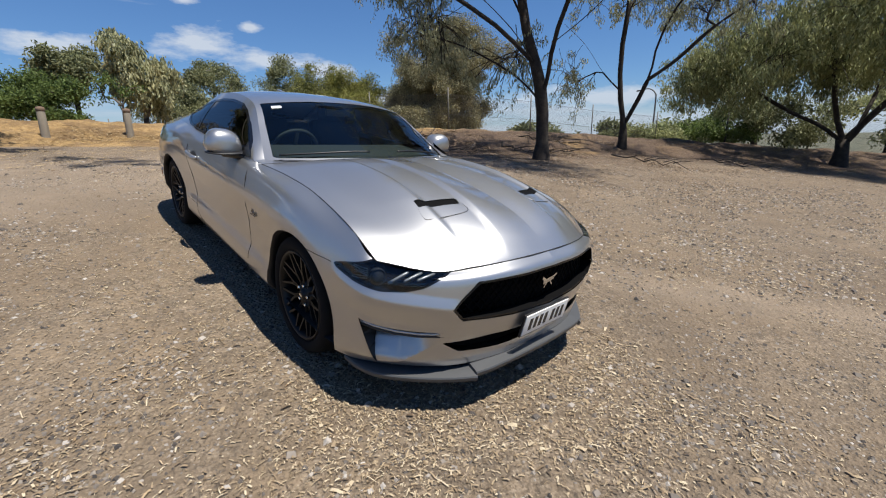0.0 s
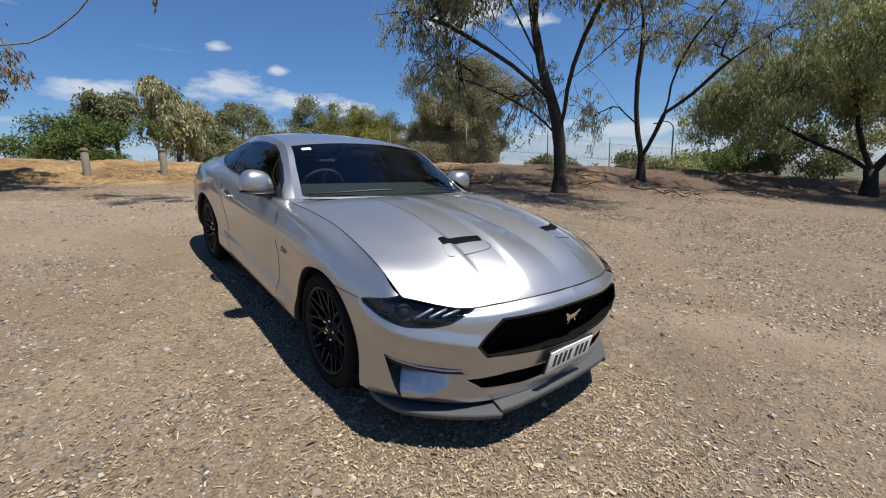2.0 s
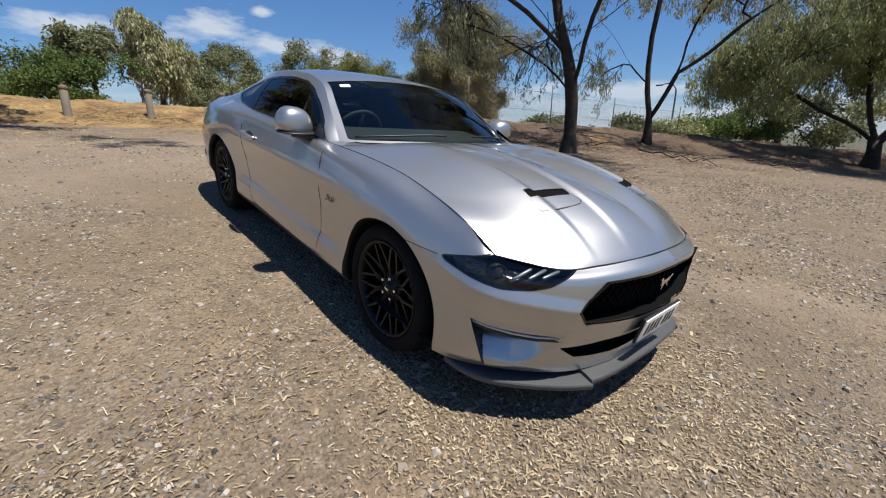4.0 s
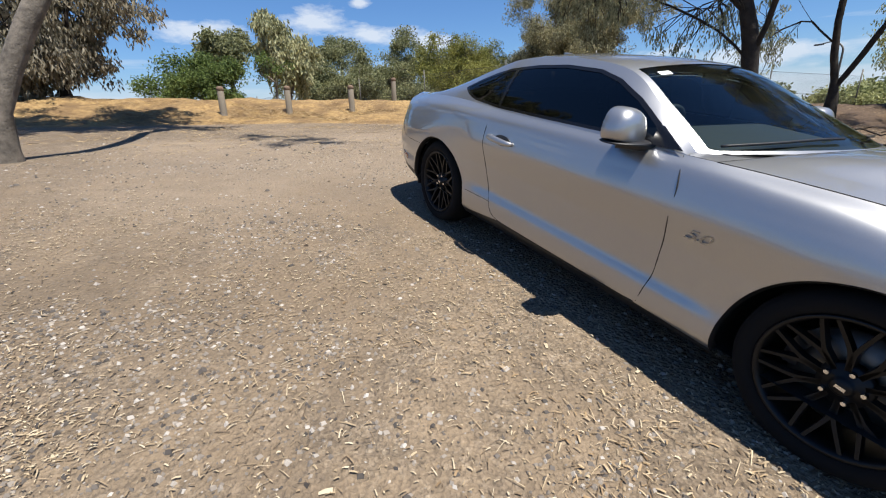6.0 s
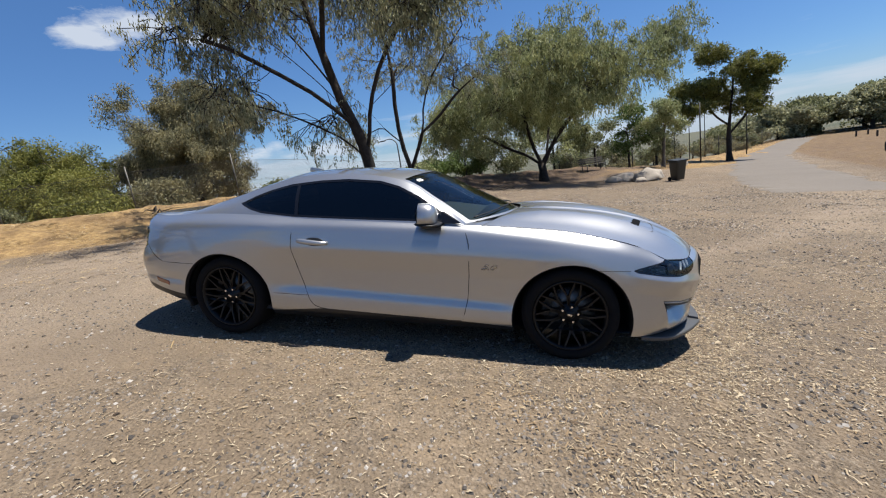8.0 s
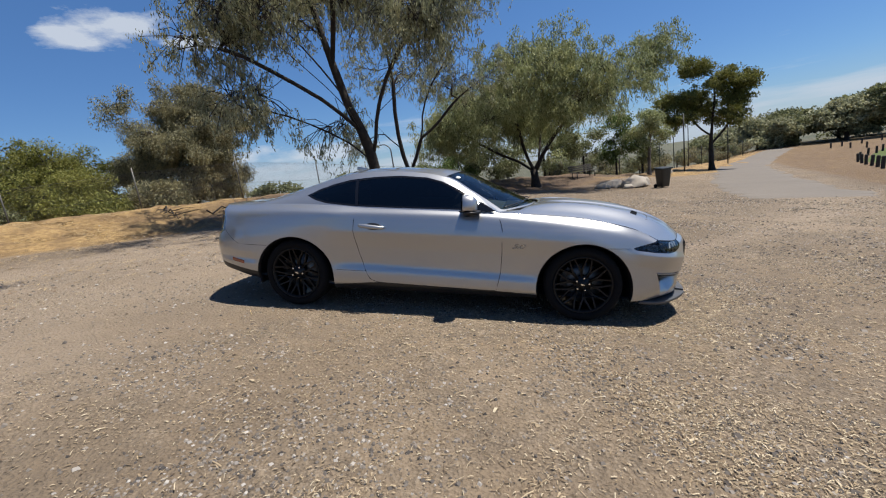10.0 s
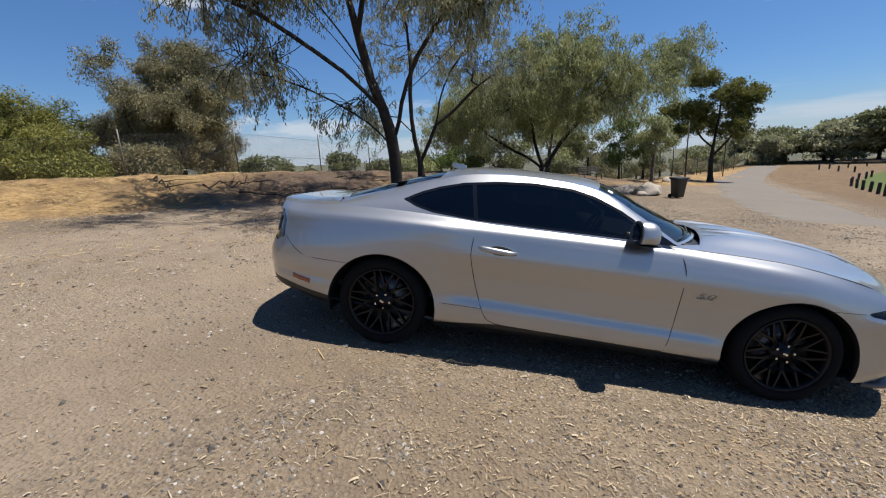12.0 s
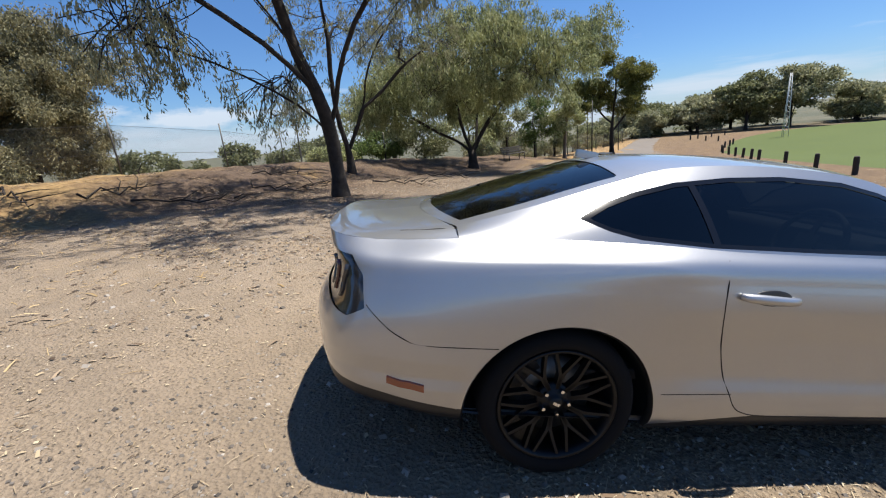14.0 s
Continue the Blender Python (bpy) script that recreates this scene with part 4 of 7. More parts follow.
side_lip = spline([(1.83, -0.868, 0.206), (1.92, -0.858, 0.200), (2.03, -0.810, 0.196), (2.15, -0.690, 0.194), (2.25, -0.560, 0.196), (2.315, -0.455, 0.200)], 24)
mid_lip = spline([(2.303, -0.458, 0.216), (2.325, -0.36, 0.224), (2.338, -0.18, 0.228), (2.343, 0.0, 0.230), (2.338, 0.18, 0.228), (2.325, 0.36, 0.224), (2.303, 0.458, 0.216)], 33)
splitter = lip(mid_lip, "splitter", car, 0.018, 0.012)
splitter["label"] = "grey front splitter lip"
for sign in (1, -1):
    lip(side_lip * np.array([1, sign, 1]), "splitter_side", splitter, 0.016, 0.012)
part("splitter_floor", bm_box((0.44, 1.16, 0.02), pose(1.93, 0, 0.215)), BLACK, splitter)

# number plate with plain bars for its characters
plate = part("number_plate", bm_box((0.006, 0.372, 0.118), pose(2.362, -0.02, 0.408, 0, 8, 0), 0.003), WHITE, car, "white number plate in a thin black frame", smooth=40)
part("plate_backing", bm_box((0.012, 0.386, 0.132), pose(2.354, -0.02, 0.407, 0, 8, 0), 0.003), BLACK, plate, smooth=40)
for k, dy in enumerate((-0.135, -0.093, -0.051, -0.009, 0.055, 0.097, 0.139)):
    part("plate_bar", bm_box((0.004, 0.024, 0.070), pose(2.3645, -0.02 + dy, 0.408, 0, 8, 0)), BLACK, plate, smooth=False)

# outside mirrors
def mirror(sign):
    bm = bmesh.new()
    bmesh.ops.create_uvsphere(bm, u_segments=32, v_segments=20, radius=1.0)
    for v in bm.verts:
        x, y, z = (math.copysign(abs(c) ** 0.74, c) for c in v.co)
        rear = -0.35 if x < -0.35 else x
        top = z * 1.12 - 0.10 if z > 0 else max(z, -0.55) * 0.85 - 0.10
        v.co = (rear * 0.098 - 0.012 * y, y * (0.122 if y < 0 else 0.104) * (1.0 - 0.16 * max(z, 0)), top * 0.090 + y * -0.012)
    m = Matrix.Translation(flip((0.340, -0.925, 1.022), sign)) @ (Matrix.Identity(4) if sign == 1 else Matrix.Diagonal((1, -1, 1, 1)))
    bmesh.ops.transform(bm, matrix=m, verts=bm.verts)
    bmesh.ops.recalc_face_normals(bm, faces=bm.faces)
    shell = part("outside_mirror", bm, PAINT, car, "silver outside mirror with a black base", smooth=50)
    bm = bmesh.new()
    bmesh.ops.create_uvsphere(bm, u_segments=24, v_segments=10, radius=1.0)
    bmesh.ops.transform(bm, matrix=m @ Matrix.Translation((0.0, 0.004, -0.050)) @ Matrix.Translation((0.028, 0, -0.004)) @ Matrix.Diagonal((0.100, 0.132, 0.013, 1)), verts=bm.verts)
    part("mirror_base", bm, BLACK, shell)
    bm = bmesh.new()
    tube(bm, [flip((0.33, -0.93, 0.965), sign), flip((0.40, -0.865, 0.950), sign), flip((0.46, -0.81, 0.948), sign)], [0.034, 0.022, 0.026], 10)
    part("mirror_arm", bm, BLACK, shell)
    bm = bmesh.new()
    bmesh.ops.create_circle(bm, cap_ends=True, segments=32, radius=1.0, matrix=m @ pose(-0.0370, 0, 0.008, 0, 90, 0) @ Matrix.Diagonal((0.066, 0.100, 1, 1)))
    part("mirror_bezel", bm, GLOSS_BLACK, shell)
    bm = bmesh.new()
    bmesh.ops.create_circle(bm, cap_ends=True, segments=32, radius=1.0, matrix=m @ pose(-0.0400, 0, 0.008, 0, 90, 0) @ Matrix.Diagonal((0.050, 0.082, 1, 1)))
    part("mirror_glass", bm, material("mirror_silver", (0.8, 0.8, 0.8), 0.02, 1.0), shell)
    bm = bmesh.new()
    tri = [flip(p, sign) for p in ((0.60, -0.842, 0.962), (0.44, -0.845, 0.966), (0.435, -0.800, 1.045), (0.455, -0.79, 1.045))]
    bm.faces.new([bm.verts.new(p + Vector((0, -0.006 * sign, 0))) for p in tri])
    part("mirror_sail", bm, GLOSS_BLACK, shell, smooth=False)


both_sides(mirror)


# door handles, badge, side marker lamps
def handle(sign):
    p, n = skin(x=-0.537, z=0.818)
    door = doors[0 if sign == 1 else 1]
    base = Matrix.Translation(flip(p, sign))
    # no hollow is cut: a flat black oval paints the recess's shade
    bm = bmesh.new()
    bmesh.ops.create_uvsphere(bm, u_segments=24, v_segments=12, radius=1.0, matrix=base @ Matrix.Translation((0.01, 0, -0.004)) @ Matrix.Diagonal((0.085, 0.008, 0.036, 1)))
    cup_shade = part("handle_shade", bm, BLACK, door, "black oval standing in for the shaded recess behind the handle")
    bm = bmesh.new()
    pts = [flip(p + Vector((dx, -dy, dz)), sign) for dx, dy, dz in ((-0.125, 0.004, 0.008), (-0.105, 0.022, 0.007), (-0.05, 0.030, 0.003), (0.02, 0.031, -0.003), (0.085, 0.024, -0.008), (0.12, 0.004, -0.010))]
    tube(bm, spline(pts, 22), [0.013 + 0.007 * math.sin(math.pi * k / 21) for k in range(22)], 12)
    part("door_handle", bm, PAINT, door, "silver pull handle")


both_sides(handle)


def badge(sign):
    p, n = skin(x=0.792, z=0.665)
    text = bpy.data.curves.new("badge", "FONT")
    text.body, text.size, text.extrude, text.shear, text.align_x, text.align_y, text.space_character = "5.0", 0.068, 0.003, 0.35, "CENTER", "CENTER", 0.86
    stand = bpy.data.objects.new("badge", text)
    me = bpy.data.meshes.new_from_object(stand)
    bpy.data.objects.remove(stand)
    at = Matrix.Translation(flip(p + n * 0.003, sign)) @ pose(0, 0, 0, 90, 0, 0 if sign == 1 else 180) @ Matrix.Diagonal((1.5, 0.85, 1.0, 1))
    part_mesh("badge", me, DARK_CHROME, car, "dark chrome 5.0 badge on the front wing", False, at)


both_sides(badge)


def side_marker(sign):
    pts = [skin(x=x, z=z) for x, z in ((-1.91, 0.432), (-1.96, 0.438), (-2.01, 0.445), (-2.06, 0.452))]
    bm = bmesh.new()
    row = []
    for p, n in pts:
        row.append([bm.verts.new(flip(p + n * o + Vector((0, 0, dz)), sign)) for o, dz in ((-0.002, 0.020), (0.004, 0.016), (0.004, -0.012), (-0.002, -0.016))])
    for a, b in zip(row, row[1:]):
        for k in range(3):
            bm.faces.new((a[k], a[k + 1], b[k + 1], b[k]))
    bm.faces.new(row[0][::-1])
    bm.faces.new(row[-1])
    bmesh.ops.recalc_face_normals(bm, faces=bm.faces)
    part("side_marker", bm, AMBER, car, "dull red side marker lamp", smooth=30)


both_sides(side_marker)


# tail lamps: dark smoked cover with three upright bars
def tail_lamp(sign):
    sheet = tail_sheet if sign == 1 else tail_sheet.mirrored()
    lamp = sheet.moved(-0.006).make("tail_lamp", SMOKE, car, "smoked tail lamp with three upright bars")
    if lamp is None:
        return
    for k in range(3):
        y = 0.765 - 0.085 * k
        pts = []
        for z in np.linspace(0.755, 0.885, 6):
            d = (BELT[:, :, 1] + y) ** 2 + (BELT[:, :, 2] - z) ** 2 + 9 * (BELT[:, :, 0] > -2.0)
            r, c = np.unravel_index(np.argmin(d), d.shape)
            pts.append(flip(BELT[r, c] + np.array([0.004, 0, 0]), sign))
        bm = bmesh.new()
        tube(bm, pts, 0.010, 8)
        part("tail_bar", bm, SMOKE if k != 1 else DARKRED, lamp)


both_sides(tail_lamp)

# painted filler under the joint between rear deck and roof pillar
for sign in (1, -1):
    fill = bmesh.new()
    ring = [fill.verts.new((x, y * sign, z)) for x, y, z in ((-1.70, -0.76, 1.000), (-1.70, -0.60, 1.036), (-1.90, -0.60, 1.012), (-1.90, -0.74, 0.990))]
    fill.faces.new(ring if sign == 1 else ring[::-1])
    part("deck_filler", fill, PAINT, car, smooth=False)

# underside, wheel housings and cabin floor
edge = LINES[0][::6]
bm = bmesh.new()
floor_loop = [bm.verts.new((x, y, max(z, 0.20) + 0.03)) for x, y, z in edge] + [bm.verts.new((x, -y, max(z, 0.20) + 0.03)) for x, y, z in edge[-2:0:-1]]
bm.faces.new(floor_loop)
part("underbody", bm, BLACK, car, smooth=False)
for wheel_x in (ARCH_F, ARCH_R):
    for sign in (1, -1):
        bm = bmesh.new()
        arc = [math.radians(a) for a in range(-12, 193, 6)]
        outer = [bm.verts.new((wheel_x + 0.404 * math.cos(a), -0.885 * sign, ARCH_Z + 0.404 * math.sin(a))) for a in arc]
        inner = [bm.verts.new((wheel_x + 0.404 * math.cos(a), -0.56 * sign, ARCH_Z + 0.404 * math.sin(a))) for a in arc]
        for k in range(len(arc) - 1):
            bm.faces.new((outer[k], outer[k + 1], inner[k + 1], inner[k]))
        bm.faces.new(inner)
        part("wheel_housing", bm, BLACK, car)
        bm = bmesh.new()
        ring = []
        for a in arc:
            x, z = wheel_x + ARCH_RADIUS * math.cos(a), ARCH_Z + ARCH_RADIUS * math.sin(a)
            p, n = skin(x=x, z=max(z, 0.2))
            ring.append((bm.verts.new((x, (p.y - 0.0008) * sign, z)), bm.verts.new((wheel_x + (ARCH_RADIUS - 0.012) * math.cos(a), (p.y + 0.02) * sign, ARCH_Z + (ARCH_RADIUS - 0.012) * math.sin(a))), bm.verts.new((wheel_x + ARCH_RADIUS * math.cos(a), (p.y + 0.05) * sign, ARCH_Z + ARCH_RADIUS * math.sin(a)))))
        for a, b in zip(ring, ring[1:]):
            for k in range(2):
                bm.faces.new((a[k], a[k + 1], b[k + 1], b[k]))
        part("arch_lip", bm, BLACK, car)

# cabin: dashboard, steering wheel, seats
part("dashboard", bm_box((0.55, 1.36, 0.22), pose(0.42, 0, 0.86, 0, 6, 0), 0.05), TRIM, car, "dark dashboard")
part("cowl_panel", bm_box((0.34, 1.40, 0.03), pose(0.80, 0, 0.940, 0, 4, 0), 0.01), BLACK, car)
part("cabin_floor", bm_box((2.6, 1.56, 0.05), pose(-0.55, 0, 0.40), 0.01), TRIM, car)
part("parcel_shelf", bm_box((0.75, 1.2, 0.05), pose(-1.45, 0, 0.97), 0.01), TRIM, car)
bm = bmesh.new()
ring = [Matrix.Translation((0.12, -0.36, 0.93)) @ pose(0, 0, 0, 0, -66, 0) @ Vector((0.185 * math.cos(a), 0.185 * math.sin(a), 0)) for a in (2 * math.pi * k / 36 for k in range(37))]
tube(bm, ring, 0.015, 8, False)
steering = part("steering_wheel", bm, TRIM, car, "black steering wheel")
bm = bmesh.new()
for a in (0, 180, 270):
    box(bm, (0.18, 0.03, 0.012), Matrix.Translation((0.12, -0.36, 0.93)) @ pose(0, 0, 0, 0, -66, 0) @ pose(0, 0, 0, 0, 0, a) @ pose(0.09, 0, 0), 0.004)
box(bm, (0.10, 0.12, 0.03), Matrix.Translation((0.12, -0.36, 0.93)) @ pose(0, 0, 0, 0, -66, 0), 0.012)
part("steering_hub", bm, STEEL, steering, smooth=40)
for side in (-0.37, 0.37):
    seat = part("front_seat", bm_box((0.52, 0.50, 0.16), pose(-0.25, side, 0.52, 0, -8, 0), 0.05), TRIM, car, "black bucket seat")
    part("seat_back", bm_box((0.14, 0.50, 0.62), pose(-0.52, side, 0.83, 0, -18, 0), 0.05), TRIM, seat)
    part("head_rest", bm_box((0.10, 0.27, 0.18), pose(-0.66, side, 1.17, 0, -14, 0), 0.04), TRIM, seat)
part("rear_seat", bm_box((0.18, 1.15, 0.55), pose(-1.12, 0, 0.78, 0, -24, 0), 0.05), TRIM, car)
part("inner_mirror", bm_box((0.02, 0.22, 0.06), pose(0.16, 0, 1.245), 0.01), BLACK, car)


# sticker inside the screen's corner, wipers, aerial fin
def on_top(u, w):
    k = min(max(int(round(u / 7 * 140)), 1), 139)
    r = min(max(int(round(w * 40)), 1), 39)
    n = np.cross(top[r + 1, k] - top[r - 1, k], top[r, k + 1] - top[r, k - 1])
    return Vector(top[r, k]), Vector(n).normalized()


bm = bmesh.new()
quad = [on_top(u, v)[0] + on_top(u, v)[1] * 0.002 for u, v in ((1.72, 0.14), (1.72, 0.24), (1.82, 0.24), (1.82, 0.14))]
bm.faces.new([bm.verts.new(q) for q in quad])
part("sticker", bm, WHITE, windscreen, "small white sticker", smooth=False)
for pts in (((0.10, 0.10), (0.17, 0.35), (0.20, 0.62), (0.22, 0.80)),):
    bm = bmesh.new()
    tube(bm, spline([on_top(u, v)[0] + on_top(u, v)[1] * 0.014 for u, v in pts], 16), 0.006, 6)
    part("wiper", bm, BLACK, car)
bm = bmesh.new()
tube(bm, spline([flip(on_top(u, v)[0], -1) + on_top(u, v)[1] * 0.014 for u, v in ((0.10, 0.25), (0.17, 0.45), (0.20, 0.70), (0.22, 0.90))], 16), 0.006, 6)
part("wiper", bm, BLACK, car)
bm = bmesh.new()
box(bm, (0.13, 0.035, 0.045), pose(-0.98, 0, 1.345, 0, 8, 0), 0.014)
part("aerial_fin", bm, PAINT, car, smooth=50)
# dark band round the screens' edges
for a, b, c in ((0.07, 0.17, SEAM), (4.86, 5.05, SEAM), (6.70, 6.85, SEAM)):
    for sign in (1, -1):
        bm = bmesh.new()
        row = []
        for v in np.linspace(0.06 if a < 1 else 0.11, 1.0, 20):
            row.append([bm.verts.new(flip(on_top(u, min(v, 0.99))[0] - on_top(u, min(v, 0.99))[1] * 0.010, sign)) for u in (a, (a + b) / 2, b)])
        for i, j in zip(row, row[1:]):
            for k in range(2):
                bm.faces.new((i[k], i[k + 1], j[k + 1], j[k]))
        part("screen_band", bm, c, windscreen if a < 1 else rear_window)


# ---- wheels: the axle runs along local z, outwards ----
def make_wheel(width):
    w2 = width / 2
    wheel = empty("wheel")
    wheel.parent = car
    part("tyre", bm_lathe([(0.246, w2 - 0.030), (0.262, w2 - 0.008), (0.290, w2), (0.315, w2 - 0.010), (0.328, w2 - 0.030), (0.333, w2 - 0.060), (0.335, 0.0), (0.333, -w2 + 0.060), (0.328, -w2 + 0.03), (0.29, -w2), (0.246, -w2 + 0.03)], 64), RUBBER, wheel, "low-profile black tyre")
    rim = part("rim", bm_lathe([(0.250, w2 - 0.022), (0.253, w2 - 0.014), (0.247, w2 - 0.008), (0.236, w2 - 0.016), (0.228, w2 - 0.05), (0.222, -w2 + 0.03), (0.246, -w2 + 0.01)], 64), WHEEL_BLACK, wheel, "black alloy rim with forked spokes")
    spoke = bmesh.new()
    for bend in (-13.0, 13.0):
        a = math.radians(bend)
        pts = [(0.045, 0, w2 - 0.052), (0.100, 0.003 * np.sign(bend), w2 - 0.046), (0.140, 0.011 * np.sign(bend), w2 - 0.038), (0.238 * math.cos(a), 0.238 * math.sin(a), w2 - 0.020)]
        p = spline(pts, 9)
        row = []
        for k, c in enumerate(p):
            half = 0.0115 - 0.003 * k / 8
            row.append([spoke.verts.new((c[0], c[1] + dy, c[2] + dz)) for dy, dz in ((-half, -0.032), (-half * 0.75, 0.0), (half * 0.75, 0.0), (half, -0.032))])
        for i, j in zip(row, row[1:]):
            for k in range(3):
                spoke.faces.new((i[k], i[k + 1], j[k + 1], j[k]))
    bmesh.ops.recalc_face_normals(spoke, faces=spoke.faces)
    first = part("spoke", spoke, WHEEL_BLACK, rim, smooth=40)
    for k in range(1, 10):
        o = new("spoke", first.data)
        o.parent, o.matrix_basis = rim, pose(0, 0, 0, 0, 0, 36 * k)
    part("hub_cap", bm_lathe([(0.0, w2 - 0.028), (0.026, w2 - 0.029), (0.031, w2 - 0.036), (0.040, w2 - 0.050), (0.075, w2 - 0.052), (0.080, w2 - 0.075)], 40), WHEEL_BLACK, rim)
    part("cap_mark", bm_box((0.030, 0.012, 0.002), pose(0, 0, w2 - 0.0265)), CHROME, rim, smooth=False)
    nut = None
    for k in range(5):
        a = math.radians(72 * k + 18)
        at = Matrix.Translation((0.057 * math.cos(a), 0.057 * math.sin(a), w2 - 0.052))
        if nut is None:
            nut = part("wheel_nut", bm_lathe([(0.0, 0.020), (0.008, 0.019), (0.0105, 0.014), (0.0105, 0.0)], 6), CHROME, rim, "bright wheel nut", smooth=30, at=at)
        else:
            o = new("wheel_nut", nut.data)
            o.parent, o.matrix_basis = rim, at
    part("brake_disc", bm_lathe([(0.07, 0.02), (0.178, 0.02), (0.178, -0.01), (0.07, -0.01)], 48), STEEL, wheel, "grey brake disc")
    caliper = bmesh.new()
    for k in range(5):
        box(caliper, (0.05, 0.055, 0.07), pose(0, 0, 0, 0, 0, 150 + 11 * k) @ pose(0.165, 0, 0.01), 0.008)
    part("brake_caliper", caliper, BLACK, wheel, smooth=40)
    return wheel


front = make_wheel(0.262)
front.matrix_basis = pose(1.36, -0.780, 0.335, 90, 11, 0)
back_wheel = make_wheel(0.275)
back_wheel.matrix_basis = pose(-1.36, -0.790, 0.335, 90, 25, 0)
copy_thing(front, pose(1.36, 0.780, 0.335, -90, 40, 0))
copy_thing(back_wheel, pose(-1.36, 0.790, 0.335, -90, 4, 0))

# painted plate let into the bonnet ahead of each vent
for sign in (1, -1):
    ring = []
    for x, y in HOOD_PLATE:
        d = (hood[:, :, 0] - x) ** 2 + (hood[:, :, 1] + y) ** 2
        r, c = np.unravel_index(np.argmin(d), d.shape)
        ring.append((x, -y * sign, hood[r, c, 2]))
    bm = bmesh.new()
    tube(bm, spline(ring, 40), 0.0022, 5)
    part("vent_joint", bm, STEEL, bonnet)

# ---- trees ----
def bark_material(name, dark, pale):
    m = material(name, dark, 0.9)
    k = Nodes(m)
    k.colour(k.mix(k.ramp(k.noise(6.0, 6, 0.7), (0.35, 0.0), (0.7, 1.0)), dark, pale))
    k.bump(k.noise(22.0, 5, 0.7), 0.6, 0.03)
    return m


def leaf_material(name, dark, mid, pale, shine=0.6):
    m = material(name, mid, shine, Specular_IOR_Level=0.3)
    k = Nodes(m)
    c = k.ramp(k.island(), (0.0, tuple(0.7 * v for v in dark)), (0.5, tuple(0.92 * v for v in mid)), (1.0, pale))
    patch = k.ramp(k.noise(0.9, 4, 0.6), (0.42, 0.0), (0.66, 0.7))
    k.colour(k.mix(patch, c, tuple(0.55 * p + 0.45 * q for p, q in zip(mid, (pale[0] * 1.15, pale[1] * 0.98, pale[2] * 0.8)))))
    thin = k.n.new("ShaderNodeBsdfTranslucent")
    k.link(k.b.inputs["Base Color"].links[0].from_socket, thin.inputs["Color"])
    mix = k.n.new("ShaderNodeMixShader")
    mix.inputs[0].default_value = 0.34
    k.link(k.b.outputs[0], mix.inputs[1])
    k.link(thin.outputs[0], mix.inputs[2])
    k.link(mix.outputs[0], k.n["Material Output"].inputs["Surface"])
    return m


BARK = bark_material("dark_bark", (0.012, 0.009, 0.007), (0.042, 0.032, 0.025))
PALE_BARK = bark_material("pale_bark", (0.065, 0.056, 0.046), (0.20, 0.172, 0.14))
GUM_LEAF = leaf_material("gum_leaf", (0.119, 0.132, 0.075), (0.256, 0.271, 0.156), (0.479, 0.483, 0.314))
OLIVE_LEAF = leaf_material("olive_leaf", (0.082, 0.096, 0.046), (0.174, 0.193, 0.093), (0.285, 0.300, 0.162))
BROWN_LEAF = leaf_material("brown_gum_leaf", (0.095, 0.094, 0.054), (0.205, 0.200, 0.114), (0.377, 0.352, 0.202))
GREY_LEAF = leaf_material("grey_gum_leaf", (0.093, 0.087, 0.066), (0.191, 0.181, 0.137), (0.328, 0.301, 0.229))
PALE_LEAF = leaf_material("pale_gum_leaf", (0.159, 0.175, 0.093), (0.317, 0.333, 0.181), (0.502, 0.502, 0.317))
GREEN_LEAF = leaf_material("green_leaf", (0.038, 0.068, 0.019), (0.087, 0.137, 0.038), (0.175, 0.236, 0.068))
PINE_LEAF = leaf_material("pine_needles", (0.063, 0.076, 0.018), (0.139, 0.151, 0.038), (0.244, 0.244, 0.071))
YELLOW_LEAF = leaf_material("yellow_green_leaf", (0.101, 0.113, 0.024), (0.189, 0.202, 0.046), (0.302, 0.302, 0.088))
DROOP_LEAF = leaf_material("drooping_leaf", (0.134, 0.160, 0.068), (0.267, 0.303, 0.134), (0.451, 0.474, 0.253))


def leaves(rng, centres, sizes, per, length, width, hang, flatten=0.8):
    """Points, tips and sides of narrow leaves scattered in clumps. hang: how far leaves point down (0 to 1)."""
    n = len(centres) * per
    c = np.repeat(centres, per, axis=0)
    r = np.repeat(sizes, per)[:, None]
    off = rng.normal(size=(n, 3))
    off /= np.linalg.norm(off, axis=1, keepdims=True)
    off *= rng.random((n, 1)) ** 0.45
    off[:, 2] *= flatten
    at = c + off * r
    way = rng.normal(size=(n, 3))
    way /= np.linalg.norm(way, axis=1, keepdims=True)
    way = way * (1 - hang) + np.array([0, 0, -1.0]) * hang
    way /= np.linalg.norm(way, axis=1, keepdims=True)
    return at, way, length * (0.6 + 0.8 * rng.random((n, 1))), width


def leaf_mesh(rng, at, way, length, width):
    n = len(at)
    side = np.cross(way, rng.normal(size=(n, 3)))
    side /= np.maximum(np.linalg.norm(side, axis=1, keepdims=True), 1e-6)
    bend = np.cross(way, side) * length * 0.12
    half = side * width * (0.7 + 0.6 * rng.random((n, 1)))
    v = np.stack([at, at + way * length * 0.45 + half + bend, at + way * length, at + way * length * 0.45 - half + bend], axis=1).reshape(-1, 3)
    k = np.arange(n)[:, None] * 4
    return v, np.vstack([k + np.array([0, 1, 2]), k + np.array([0, 2, 3])])


